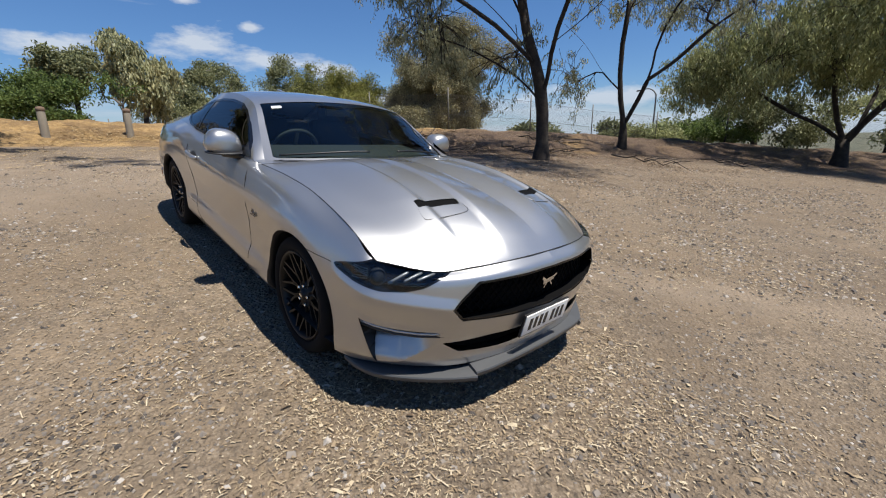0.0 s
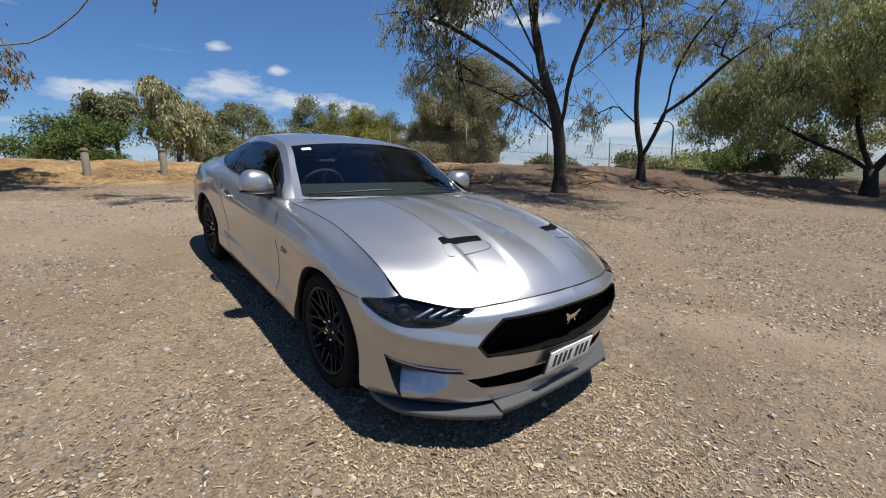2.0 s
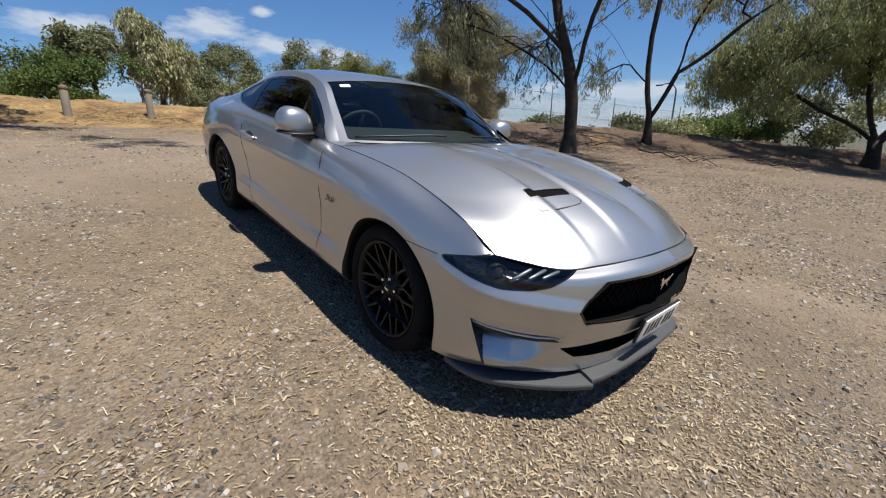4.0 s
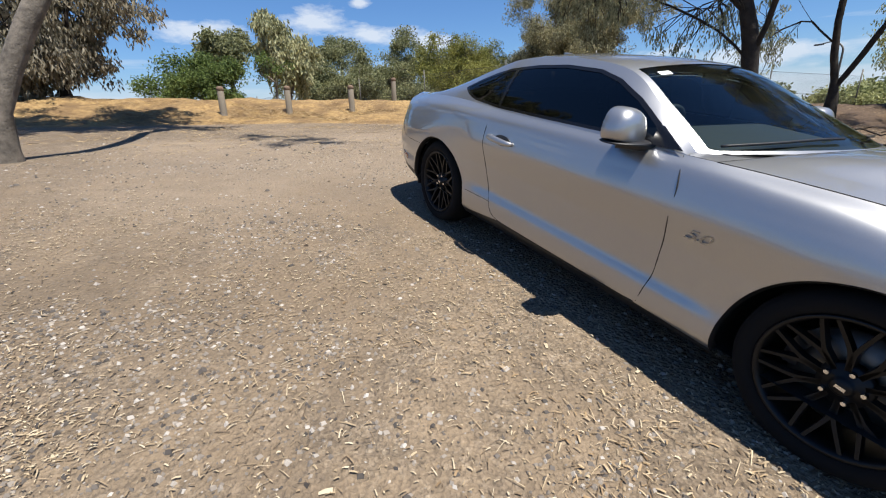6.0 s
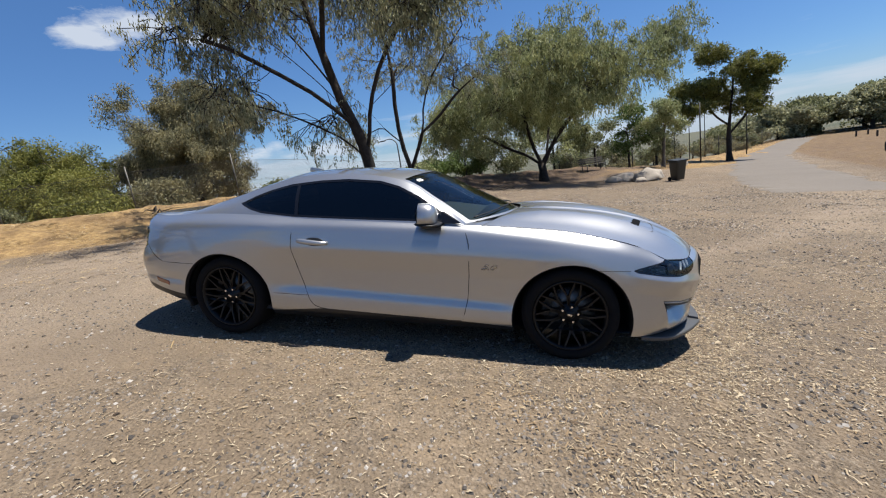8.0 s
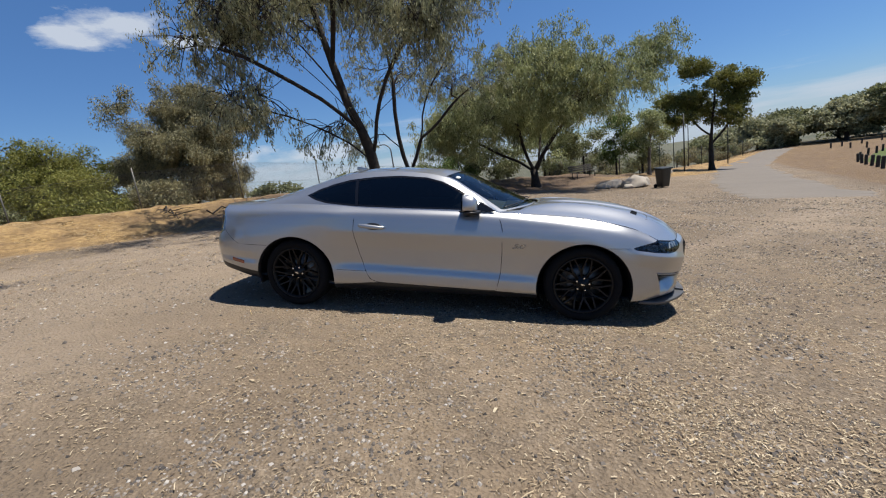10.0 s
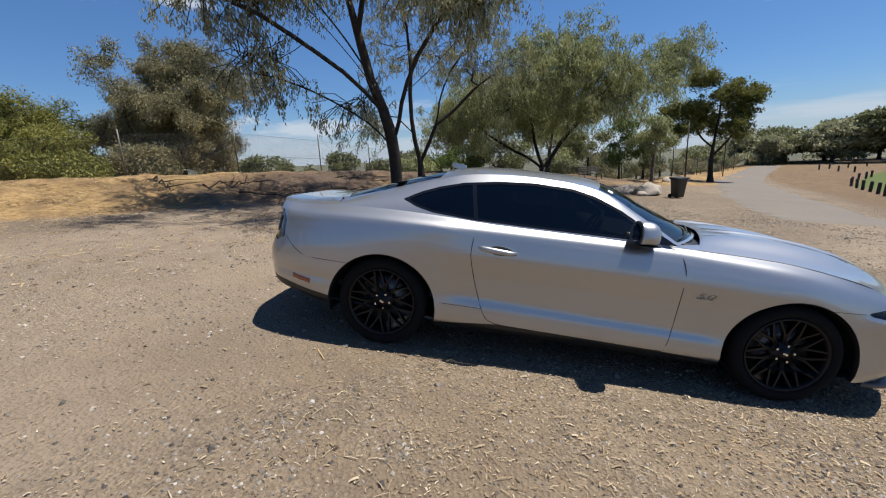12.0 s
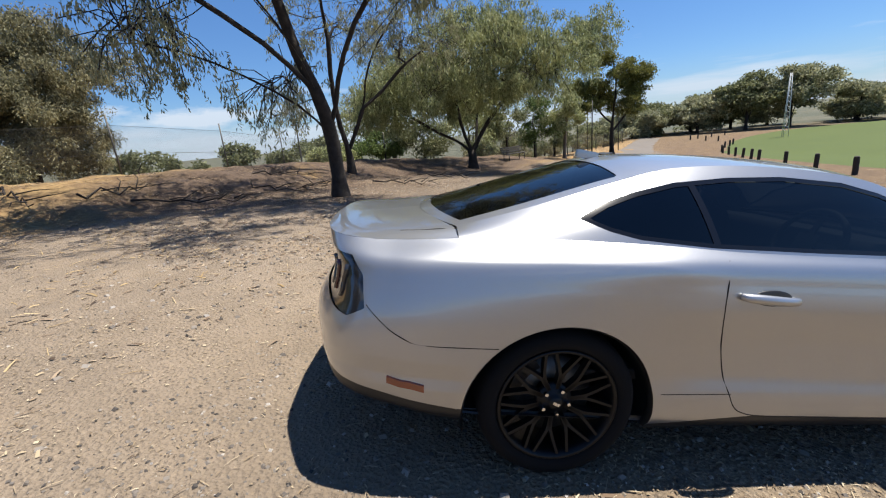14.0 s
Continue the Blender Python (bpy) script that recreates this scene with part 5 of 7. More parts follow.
def tree(name, label, base, stems, targets, clump, leaf, bark, leaf_mat, per=90, length=0.11, width=0.018, hang=0.6, strands=0, strand_len=0.9, girth=0.2, seed=1, twig=0.012, wander=0.12, flatten=0.8, bare=0.0, sprays=0, reach=0.7, fork=0.66):
    """A tree: stems are lists of points from the root; limbs reach from them to every target; leaves hang in clumps there."""
    rng = np.random.default_rng(seed)
    base = np.array(base, float)
    nodes, parent, main = [], [], []
    for stem in stems:
        pts = spline([base + np.array(p) for p in stem], 10)
        for k, p in enumerate(pts):
            if k:
                parent.append(len(nodes) - 1)
            else:
                parent.append(int(np.argmin(np.linalg.norm(np.array(nodes) - p, axis=1))) if nodes else -1)
            nodes.append(p)
            main.append(k >= 3)
    targets = np.array(targets, float) + base
    order = np.argsort(np.min(np.linalg.norm(targets[:, None] - np.array([s for s, m in zip(nodes, main) if m])[None], axis=2), axis=1))
    tips = []
    for t in targets[order]:
        have = np.array(nodes)
        d = np.linalg.norm(have - t, axis=1) + 0.6 * np.maximum(have[:, 2] - t[2] + 0.3, 0) + np.where(main, 0, 50.0)
        k = int(np.argmin(d))
        start, gap = have[k], float(np.linalg.norm(t - have[k]))
        steps = max(2, int(gap / 0.45))
        lift = np.array([0, 0, 0.16 * gap])
        last = k
        for s in range(1, steps + 1):
            f = s / steps
            p = start + (t - start) * f + lift * math.sin(math.pi * f) + rng.normal(size=3) * wander * min(1, gap) * (1 - f * 0.5) * (0 if s == steps else 1)
            parent.append(last)
            nodes.append(p)
            main.append(True)
            last = len(nodes) - 1
        tips.append(last)
    # short twigs that fan out from each limb's end
    if sprays:
        fans = []
        for t in tips:
            back = nodes[t] - nodes[parent[t]]
            back = back / max(np.linalg.norm(back), 1e-6)
            for s in range(sprays):
                root = t if s % 2 else parent[t]
                way = back * 0.6 + rng.normal(size=3) * 0.75 + np.array([0, 0, -0.25 * hang])
                way = way / np.linalg.norm(way) * reach * (0.5 + rng.random())
                mid = nodes[root] + way * 0.5 + rng.normal(size=3) * 0.06 + np.array([0, 0, 0.08])
                parent.append(root)
                nodes.append(mid)
                parent.append(len(nodes) - 1)
                nodes.append(nodes[root] + way - np.array([0, 0, 0.15 * reach * hang]))
                fans.append(len(nodes) - 1)
        tips = fans
    load = np.zeros(len(nodes))
    for t in tips:
        k = t
        while k >= 0:
            load[k] += 1
            k = parent[k]
    stem_top = max(load.max(), 1)
    radius = np.maximum(twig, girth * (np.maximum(load, 0.3) / stem_top) ** fork)
    thing = tagged(empty(name, Matrix.Translation(base)), label, "tree")
    bm = bmesh.new()
    kids = {}
    for k, p in enumerate(parent):
        kids.setdefault(p, []).append(k)
    seen = set()
    for k in range(len(nodes)):
        if k in seen:
            continue
        chain, r = [], []
        if parent[k] >= 0:
            chain.append(nodes[parent[k]])
            r.append(min(radius[parent[k]], radius[k] * 1.15))
        j = k
        while j is not None:
            seen.add(j)
            chain.append(nodes[j])
            flare = 1.0 + 0.5 * max(0, 1 - (nodes[j][2] - base[2]) / 0.5) if parent[j] == -1 or nodes[j][2] - base[2] < 0.5 else 1.0
            r.append(radius[j] * flare)
            nxt = [c for c in kids.get(j, []) if c not in seen]
            j = max(nxt, key=lambda c: load[c]) if nxt else None
        if len(chain) > 1:
            big = max(r)
            tube(bm, [Vector(c - base) for c in chain], r, 12 if big > 0.12 else 7 if big > 0.04 else 4, False)
    part("trunk", bm, bark, thing)
    ends = np.array([nodes[t] for t in tips])
    keep = rng.random(len(ends)) >= bare
    ends = ends[keep] - base
    if not len(ends):
        return thing
    sizes = clump * (0.6 + 0.8 * rng.random(len(ends)))
    at, way, ln, wd = leaves(rng, ends, sizes, per, length, width, hang, flatten)
    v, f = leaf_mesh(rng, at, way, ln, wd)
    if strands:
        n = len(ends) * strands
        root = np.repeat(ends, strands, axis=0) + rng.normal(size=(n, 3)) * clump * 0.5
        drop = strand_len * (0.4 + 0.9 * rng.random(n))
        step = np.arange(14) / 13.0
        sway = rng.normal(size=(n, 1, 3)) * np.array([0.16, 0.16, 0]) * step[None, :, None] ** 1.5
        p = root[:, None] + sway + np.array([0, 0, -1.0]) * (drop[:, None] * step[None])[:, :, None]
        p = p.reshape(-1, 3) + rng.normal(size=(n * 14, 3)) * 0.02
        w = rng.normal(size=p.shape) * 0.45 + np.array([0, 0, -1.0])
        w /= np.linalg.norm(w, axis=1, keepdims=True)
        v2, f2 = leaf_mesh(rng, p, w, length * (0.7 + 0.6 * rng.random((len(p), 1))), width)
        v, f = np.vstack([v, v2]), np.vstack([f, f2 + len(v)])
    pydata("crown", v, f, leaf_mat, thing, smooth=False)
    return thing


def dome(rng, n, rx, ry, low, high, centre=(0, 0), inner=0.55, lean=0.0):
    """Targets for a rounded crown: billowing lobes with gaps between them, or single places where there are few."""
    out, mid, half = [], (low + high) / 2, (high - low) / 2
    count = max(6, n // 5) if n >= 30 else n
    while len(out) < n:
        p = rng.normal(size=3)
        p /= np.linalg.norm(p)
        r = (inner + (1 - inner) * rng.random()) * (0.90 if n >= 30 else 1.0)
        wob = 1 + 0.22 * noise.noise((p[0] * 1.6 + rx, p[1] * 1.6, p[2] * 1.6 + high))
        lobe = np.array([p[0] * r * rx * wob, p[1] * r * ry * wob, p[2] * r * half])
        if n < 30:
            places = [lobe]
        else:
            size = np.array([0.32 * rx, 0.32 * ry, 0.24 * half]) * (0.55 + 0.75 * rng.random())
            places = []
            for _ in range(max(1, round(n / count))):
                q = rng.normal(size=3)
                q /= np.linalg.norm(q)
                q[2] = abs(q[2]) * 1.1 - 0.35
                places.append(lobe + q * size * (0.55 + 0.45 * rng.random()))
        out += [(centre[0] + x + lean * (mid + z), centre[1] + y, mid + z) for x, y, z in places]
    return out[:n]


R = np.random.default_rng
# the forked gum nearest the car: dark trunk, wide thin crown with hanging foliage
a_targets = dome(R(18), 10, 1.1, 0.8, 3.6, 4.5, (-3.3, -1.8), 0.3) + dome(R(3), 165, 4.9, 4.4, 5.0, 10.4, (-1.0, -0.8), 0.35) + dome(R(4), 36, 2.3, 1.6, 4.9, 7.2, (-3.2, -1.9), 0.3) + dome(R(5), 4, 0.6, 0.5, 2.6, 3.3, (-0.9, -0.5), 0.3) + dome(R(2), 30, 1.7, 1.5, 4.4, 7.2, (2.4, -0.6), 0.3)
tree("gum_tree", "forked gum tree with dark trunk and thin hanging foliage", ground_point(-3.95, 9.05),
     [[(0, 0, -0.3), (0.02, 0, 0.8), (0, -0.1, 1.8), (-0.15, -0.2, 2.6), (-0.5, -0.3, 3.7), (-0.75, -0.35, 5.0), (-1.1, -0.3, 6.6), (-1.3, -0.2, 8.2)],
      [(0, -0.1, 1.75), (0.25, -0.2, 2.3), (0.55, -0.4, 3.2), (1.2, -0.6, 4.3), (2.2, -0.9, 5.3), (3.2, -1.0, 6.6)],
      [(-0.02, -0.1, 1.65), (-0.5, -0.5, 2.3), (-1.3, -1.0, 2.9), (-2.2, -1.5, 3.4), (-3.2, -1.9, 3.7), (-4.0, -2.1, 3.6)],
      [(-0.2, -0.25, 2.7), (-0.9, -0.9, 3.6), (-2.0, -1.5, 4.5), (-3.0, -2.0, 5.2), (-4.0, -2.3, 5.5), (-4.9, -2.5, 5.3)],
      [(-0.55, -0.3, 3.8), (-1.2, -0.2, 4.8), (-2.2, 0.3, 6.0), (-3.4, 0.8, 7.2)],
      [(-0.7, -0.35, 4.9), (-0.2, -0.9, 6.0), (0.3, -1.6, 7.3), (0.6, -2.0, 8.4)],
      [(0.5, -0.4, 3.1), (1.2, 0.2, 3.8), (2.1, 0.7, 4.8), (2.8, 1.0, 6.0)],
      [(-0.15, -0.2, 2.6), (-0.3, -1.2, 3.5), (-0.9, -2.6, 4.6), (-1.4, -3.8, 5.4)]],
     a_targets, 0.27, None, BARK, GUM_LEAF, per=33, length=0.115, width=0.016, hang=0.75, strands=2, strand_len=0.45, girth=0.18, seed=11, twig=0.012, fork=0.60, wander=0.28, bare=0.25, sprays=7, reach=0.85)
# three bare-limbed stems behind it
b_targets = dome(R(6), 60, 4.6, 3.6, 4.4, 9.0, (0.6, 0.0), 0.45) + dome(R(7), 8, 1.0, 1.0, 2.4, 3.8, (-1.7, -0.8), 0.3) + dome(R(8), 16, 2.4, 1.6, 4.0, 6.6, (3.6, 0.2), 0.4)
tree("gum_tree", "gum tree with three bare dark stems and sparse leaves", ground_point(-4.65, 15.8),
     [[(0, 0, -0.3), (0.05, -0.05, 0.5), (0.0, -0.1, 1.2), (-0.2, -0.2, 2.4), (-0.2, -0.3, 4.0), (-0.1, -0.2, 5.8), (-0.5, 0.1, 7.4)], [(0.0, -0.05, 0.9), (0.5, -0.1, 1.8), (0.95, -0.2, 2.8), (1.2, -0.4, 3.8), (1.9, -0.6, 5.0), (3.4, -0.6, 6.6)], [(-0.2, -0.2, 2.3), (-0.8, -0.5, 3.0), (-1.5, -0.8, 4.1), (-2.4, -1.0, 5.0)], [(0.9, -0.2, 2.6), (1.7, 0.1, 3.2), (2.8, 0.3, 4.2), (4.2, 0.4, 5.0)]],
     b_targets, 0.24, None, BARK, GUM_LEAF, per=38, length=0.115, width=0.016, hang=0.65, strands=1, strand_len=0.4, girth=0.15, seed=12, twig=0.008, fork=0.66, wander=0.22, bare=0.42, sprays=6, reach=0.8)
# the broad weeping tree by the bench
c_targets = dome(R(9), 190, 5.4, 5.2, 3.0, 8.8, (1.2, 0), 0.45) + dome(R(10), 50, 3.4, 3.6, 2.6, 6.3, (-3.6, -0.5), 0.4) + dome(R(13), 16, 1.3, 1.3, 6.0, 8.2, (7.6, 1.0), 0.3)
tree("weeping_tree", "broad weeping tree with a low forked dark trunk", ground_point(1.55, 23.1),
     [[(0, 0, -0.3), (0, 0, 0.5), (-0.05, 0, 1.1), (-0.5, 0, 2.3), (-0.7, 0, 3.6), (-1.2, 0, 5.6), (-1.2, 0, 7.5)], [(-0.02, 0, 0.9), (0.5, 0, 1.8), (1.2, 0.1, 2.8), (2.4, 0.3, 4.2), (3.4, 0.4, 6.4)], [(-0.05, 0, 1.0), (-0.9, 0.1, 1.7), (-2.0, 0.1, 2.3), (-3.6, 0.1, 3.4)], [(0.3, 0.2, 1.5), (0.6, 1.2, 3.2), (0.8, 2.2, 5.2)]],
     c_targets, 0.46, None, BARK, DROOP_LEAF, per=78, length=0.16, width=0.026, hang=0.6, strands=1, strand_len=0.9, girth=0.24, seed=13, twig=0.012, wander=0.2, sprays=5, reach=1.0)
# the brown-green gum behind the fence, with its skirt of scrub
tree("gum_tree", "large brown-green gum tree beyond the fence", ground_point(-22.6, 21.6),
     [[(0, 0, -0.5), (0.2, 0, 1.6), (0.3, 0, 3.2), (0.6, 0, 5.2), (0.6, 0, 7.5)], [(0.25, 0, 2.2), (1.8, 0.4, 3.8), (3.0, 0.6, 5.0)], [(0.25, 0, 2.6), (-1.6, -0.4, 4.2), (-2.6, -0.5, 6.2)]],
     dome(R(14), 240, 4.6, 4.4, 1.6, 10.6, (0.9, 0), 0.35) + dome(R(15), 45, 2.2, 1.9, 3.4, 6.9, (-4.2, 0.0), 0.3) + dome(R(17), 30, 2.0, 1.8, 1.4, 5.0, (1.6, 0.6), 0.4), 0.62, None, BARK, BROWN_LEAF, per=165, length=0.15, width=0.030, hang=0.5, girth=0.28, seed=14, twig=0.018, sprays=3, reach=0.55)
tree("wattle_tree", "yellow-green rounded wattle beyond the fence", ground_point(-26.5, 14.6), [[(0, 0, -0.5), (0, 0, 1.5), (0, 0, 3.5)]],
     dome(R(16), 110, 4.4, 3.6, 0.4, 6.1, (0, 0), 0.5), 0.62, None, BARK, YELLOW_LEAF, per=150, length=0.13, width=0.032, hang=0.2, girth=0.16, seed=15, twig=0.016, sprays=4, reach=0.8)
for n, (x, y, r, h) in enumerate(((-31.0, 19.5, 3.4, 8.2), (-34.0, 12.8, 4.2, 9.0), (-35.5, 8.4, 3.8, 8.2), (-32.0, 5.4, 2.8, 6.2), (-21.0, 17.4, 2.0, 3.4), (-22.5, 13.5, 1.9, 2.6), (-29.0, 9.4, 2.6, 5.0), (-29.5, 6.2, 2.0, 3.8), (-30.5, 16.6, 3.0, 7.0), (-24.6, 9.8, 1.8, 2.6))):
    tree("gum_sapling", "grey olive scrub gum beyond the fence", ground_point(x, y), [[(0, 0, -0.5), (0.1, 0, 1.5), (0, 0.1, h * 0.5)]],
         dome(R(20 + n), 120, r, r, 0.4, h, (0, 0), 0.45), 0.7, None, PALE_BARK, (BROWN_LEAF, YELLOW_LEAF)[n - 4] if n in (4, 5) else OLIVE_LEAF, per=190, length=0.18, width=0.042, hang=0.35, girth=0.13, seed=20 + n, twig=0.02)
# green bush and pale gum behind the wooden posts
tree("bush", "dense dark green bush behind the posts", ground_point(-25.6, -2.2), [[(0, 0, -0.3), (0, 0, 0.8), (0, 0, 1.8)]],
     dome(R(30), 150, 2.6, 2.7, 0.2, 3.5, (0, 0), 0.5), 0.6, None, BARK, GREEN_LEAF, per=190, length=0.14, width=0.036, hang=0.1, girth=0.14, seed=30, twig=0.02)
tree("umbrella_tree", "flat-topped dark green tree behind the bush", ground_point(-31.0, -0.2), [[(0, 0, -0.3), (0, 0, 2.0), (0, 0, 5.0)]],
     dome(R(31), 80, 2.0, 2.0, 3.2, 6.4, (0, 0), 0.4), 0.6, None, BARK, OLIVE_LEAF, per=110, length=0.22, width=0.055, hang=0.1, girth=0.14, seed=31, twig=0.02)
tree("gum_tree", "pale grey-green young gum tree behind the posts", ground_point(-25.0, 2.2), [[(0, 0, -0.3), (0.0, 0.1, 2.2), (0, -0.2, 4.4), (0, -0.3, 5.4)], [(0, 0.05, 1.2), (0, 0.8, 3.0), (0, 1.2, 4.2)]],
     dome(R(32), 75, 1.2, 1.15, 2.0, 6.1, (0, -0.5), 0.45) + dome(R(33), 55, 1.2, 1.1, 1.2, 4.7, (0, 1.0), 0.45), 0.45, None, PALE_BARK, PALE_LEAF, per=95, length=0.24, width=0.045, hang=0.7, strands=3, strand_len=1.0, girth=0.13, seed=32, twig=0.018)
tree("sapling", "small bare-stemmed sapling by a post", ground_point(-19.5, 0.7), [[(0, 0, -0.2), (0, 0.05, 0.7), (0, 0.1, 1.2)]],
     dome(R(34), 14, 0.8, 0.9, 1.2, 2.3, (0, 0), 0.4), 0.28, None, PALE_BARK, GREEN_LEAF, per=40, length=0.14, width=0.03, hang=0.3, girth=0.05, seed=34, twig=0.012)
# gums at the edge of the car park behind the car
LOW_LIMB = [(-0.2, 1.0, 2.3), (-0.35, 1.8, 2.32), (-0.33, 2.55, 2.48), (-0.28, 2.85, 2.68), (-0.2, 3.2, 3.0), (-0.1, 3.7, 3.7), (0.0, 4.0, 4.3)]
tree("gum_tree", "leaning grey gum tree on the edge of the gravel", ground_point(-5.5, -4.76), [[(0, 0, -0.3), (0.02, 0.08, 0.5), (-0.05, 0.5, 1.4), (-0.2, 1.0, 2.3), (-1.2, 1.5, 3.8), (-2.4, 1.8, 5.4)], [(-0.02, 0.2, 0.8), (-0.3, -0.2, 2.0), (-0.9, -0.5, 3.4), (-1.8, -0.6, 5.0)], LOW_LIMB],
     dome(R(35), 90, 3.2, 2.8, 5.0, 8.4, (-4.4, 0.4), 0.4) + [(-0.2, 4.2, 4.4), (0.2, 4.6, 4.8), (-0.8, 4.0, 4.8)], 0.30, None, PALE_BARK, OLIVE_LEAF, per=95, length=0.15, width=0.030, hang=0.7, strands=2, strand_len=0.5, girth=0.115, seed=35, twig=0.012, bare=0.1, sprays=5, reach=0.7)
tree("gum_tree", "grey-leaved gum tree on the far straw", ground_point(-18.6, -6.6), [[(0, 0, -0.3), (0.1, 0.1, 0.8), (0.0, 0.5, 2.0), (0, 0.9, 3.6)], [(0.05, 0.1, 0.7), (0, -0.9, 1.8), (0, -1.5, 3.4)]],
     dome(R(36), 120, 3.2, 3.4, 0.3, 6.0, (0, 0.1), 0.45), 0.42, None, BARK, GREY_LEAF, per=46, length=0.20, width=0.036, hang=0.65, girth=0.17, seed=36, twig=0.012, sprays=5, reach=0.8)
tree("gum_tree", "slender grey-green gum tree beside the fence", ground_point(11.8, 36.2), [[(0, 0, -0.4), (0.1, 0, 2.2), (0.3, 0, 4.2), (0.4, 0, 5.6)], [(0.1, 0, 2.0), (-1.0, 0.2, 4.2)]],
     dome(R(37), 40, 2.4, 2.2, 2.6, 6.6, (0.2, 0), 0.45), 0.70, None, PALE_BARK, DROOP_LEAF, per=100, length=0.24, width=0.05, hang=0.5, girth=0.14, seed=37, twig=0.02)
# scrub between and behind the weeping tree, and beyond the right-hand fence
for n, (x, y, r, h) in enumerate(((-1.2, 28.6, 2.6, 3.2), (-4.4, 29.0, 2.8, 2.8), (2.6, 32.6, 2.8, 4.6), (6.0, 34.0, 2.8, 4.8), (9.2, 36.8, 2.6, 5.6), (-7.4, 27.0, 2.0, 2.0), (12.6, 41.5, 3.2, 5.4))):
    tree("bush", "olive-green scrub bush on the bank", ground_point(x, y), [[(0, 0, -0.3), (0, 0, 0.6), (0, 0, h * 0.5)]],
         dome(R(40 + n), 70, r, r, 0.2, h, (0, 0), 0.5), 0.62, None, BARK, (OLIVE_LEAF, GREEN_LEAF, DROOP_LEAF)[n % 3], per=85, length=0.20, width=0.045, hang=0.35, girth=0.09, seed=40 + n, twig=0.02)
tree("gum_tree", "dark gum tree behind the weeping tree", ground_point(-3.6, 33.0), [[(0, 0, -0.4), (0, 0, 1.8), (0.4, 0, 4.5)], [(0, 0, 1.2), (-1.4, 0, 3.6)]],
     dome(R(50), 80, 4.4, 4.0, 2.2, 8.6, (0, 0), 0.45), 0.8, None, BARK, GUM_LEAF, per=85, length=0.22, width=0.045, hang=0.6, girth=0.2, seed=50, twig=0.02)
# dry scrub along the far side of the right-hand fence
for n in range(15):
    f = n / 14
    x, y = 4.6 + 36.0 * f ** 1.15, 37.4 + 49.0 * f
    tree("bush", "dry brown scrub behind the roadside fence", ground_point(x, y), [[(0, 0, -0.5), (0, 0, 0.5), (0, 0, 1.0)]],
         dome(R(120 + n), 34, 2.3, 2.3, 0.2, 2.2 + 0.7 * ((n * 7) % 5) / 4, (0, 0), 0.5), 0.65, None, BARK, (BROWN_LEAF, OLIVE_LEAF)[n % 3 == 1], per=70, length=0.26, width=0.06, hang=0.3, girth=0.08, seed=120 + n, twig=0.02)
# tall pine with flat storeys of dark green
pine_targets = [p for k, (x, y, z, r) in enumerate(((-2.2, 0, 5.2, 1.5), (1.6, 0, 5.0, 1.7), (2.6, 0.4, 6.4, 1.4), (-1.0, 0.8, 7.0, 1.6), (1.2, -0.5, 8.2, 1.7), (-0.6, 0.2, 9.6, 1.5), (3.0, 0, 8.0, 1.1), (-2.8, 0.4, 7.0, 1.0), (0.2, 1.6, 6.0, 1.5))) for p in dome(R(60 + k), 18, r, r, 1.1 * z - 1.2, 1.1 * z + 0.3, (1.15 * x - 0.5, y), 0.35)]
tree("pine_tree", "tall pine with rounded storeys of dark green needles", ground_point(19.8, 43.6), [[(0, 0, -0.3), (-0.1, 0, 2.4), (0.1, 0, 5.0), (0.3, 0, 7.2), (0.1, 0, 9.2)], [(-0.05, 0, 2.6), (1.2, 0, 4.0), (2.2, 0.2, 5.4)], [(0, 0, 3.4), (-1.2, 0.2, 4.6), (-2.0, 0.3, 6.2)]],
     pine_targets, 0.62, None, BARK, PINE_LEAF, per=70, length=0.24, width=0.05, hang=-0.1, girth=0.22, seed=60, twig=0.02, flatten=0.6, sprays=3, reach=0.6)
# round trees down the hillside, and the far line beyond the oval
for n, (x, y, r, h, up) in enumerate(((-41.0, 60.0, 4.6, 7.0, 0), (-36.0, 62.0, 3.4, 7.6, 0), (-30.0, 66.0, 3.0, 5.0, 0), (-26.0, 75.0, 3.2, 7.0, 0), (-52.0, 52.0, 4.0, 6.0, 0), (-18.0, 70.0, 3.6, 4.5, 0))):
    z = 2.5 - 0.028 * math.hypot(x, y)
    tree("round_tree", "round olive tree down the hillside", (x, y, z - h + 2.2), [[(0, 0, -6.0), (0, 0, 1.5), (0, 0, h * 0.5)]],
         dome(R(70 + n), 46, r, r, 1.5, h, (0, 0), 0.55), 1.05, None, BARK, OLIVE_LEAF, per=70, length=0.5, width=0.14, hang=0.1, girth=0.2, seed=70 + n, twig=0.05)
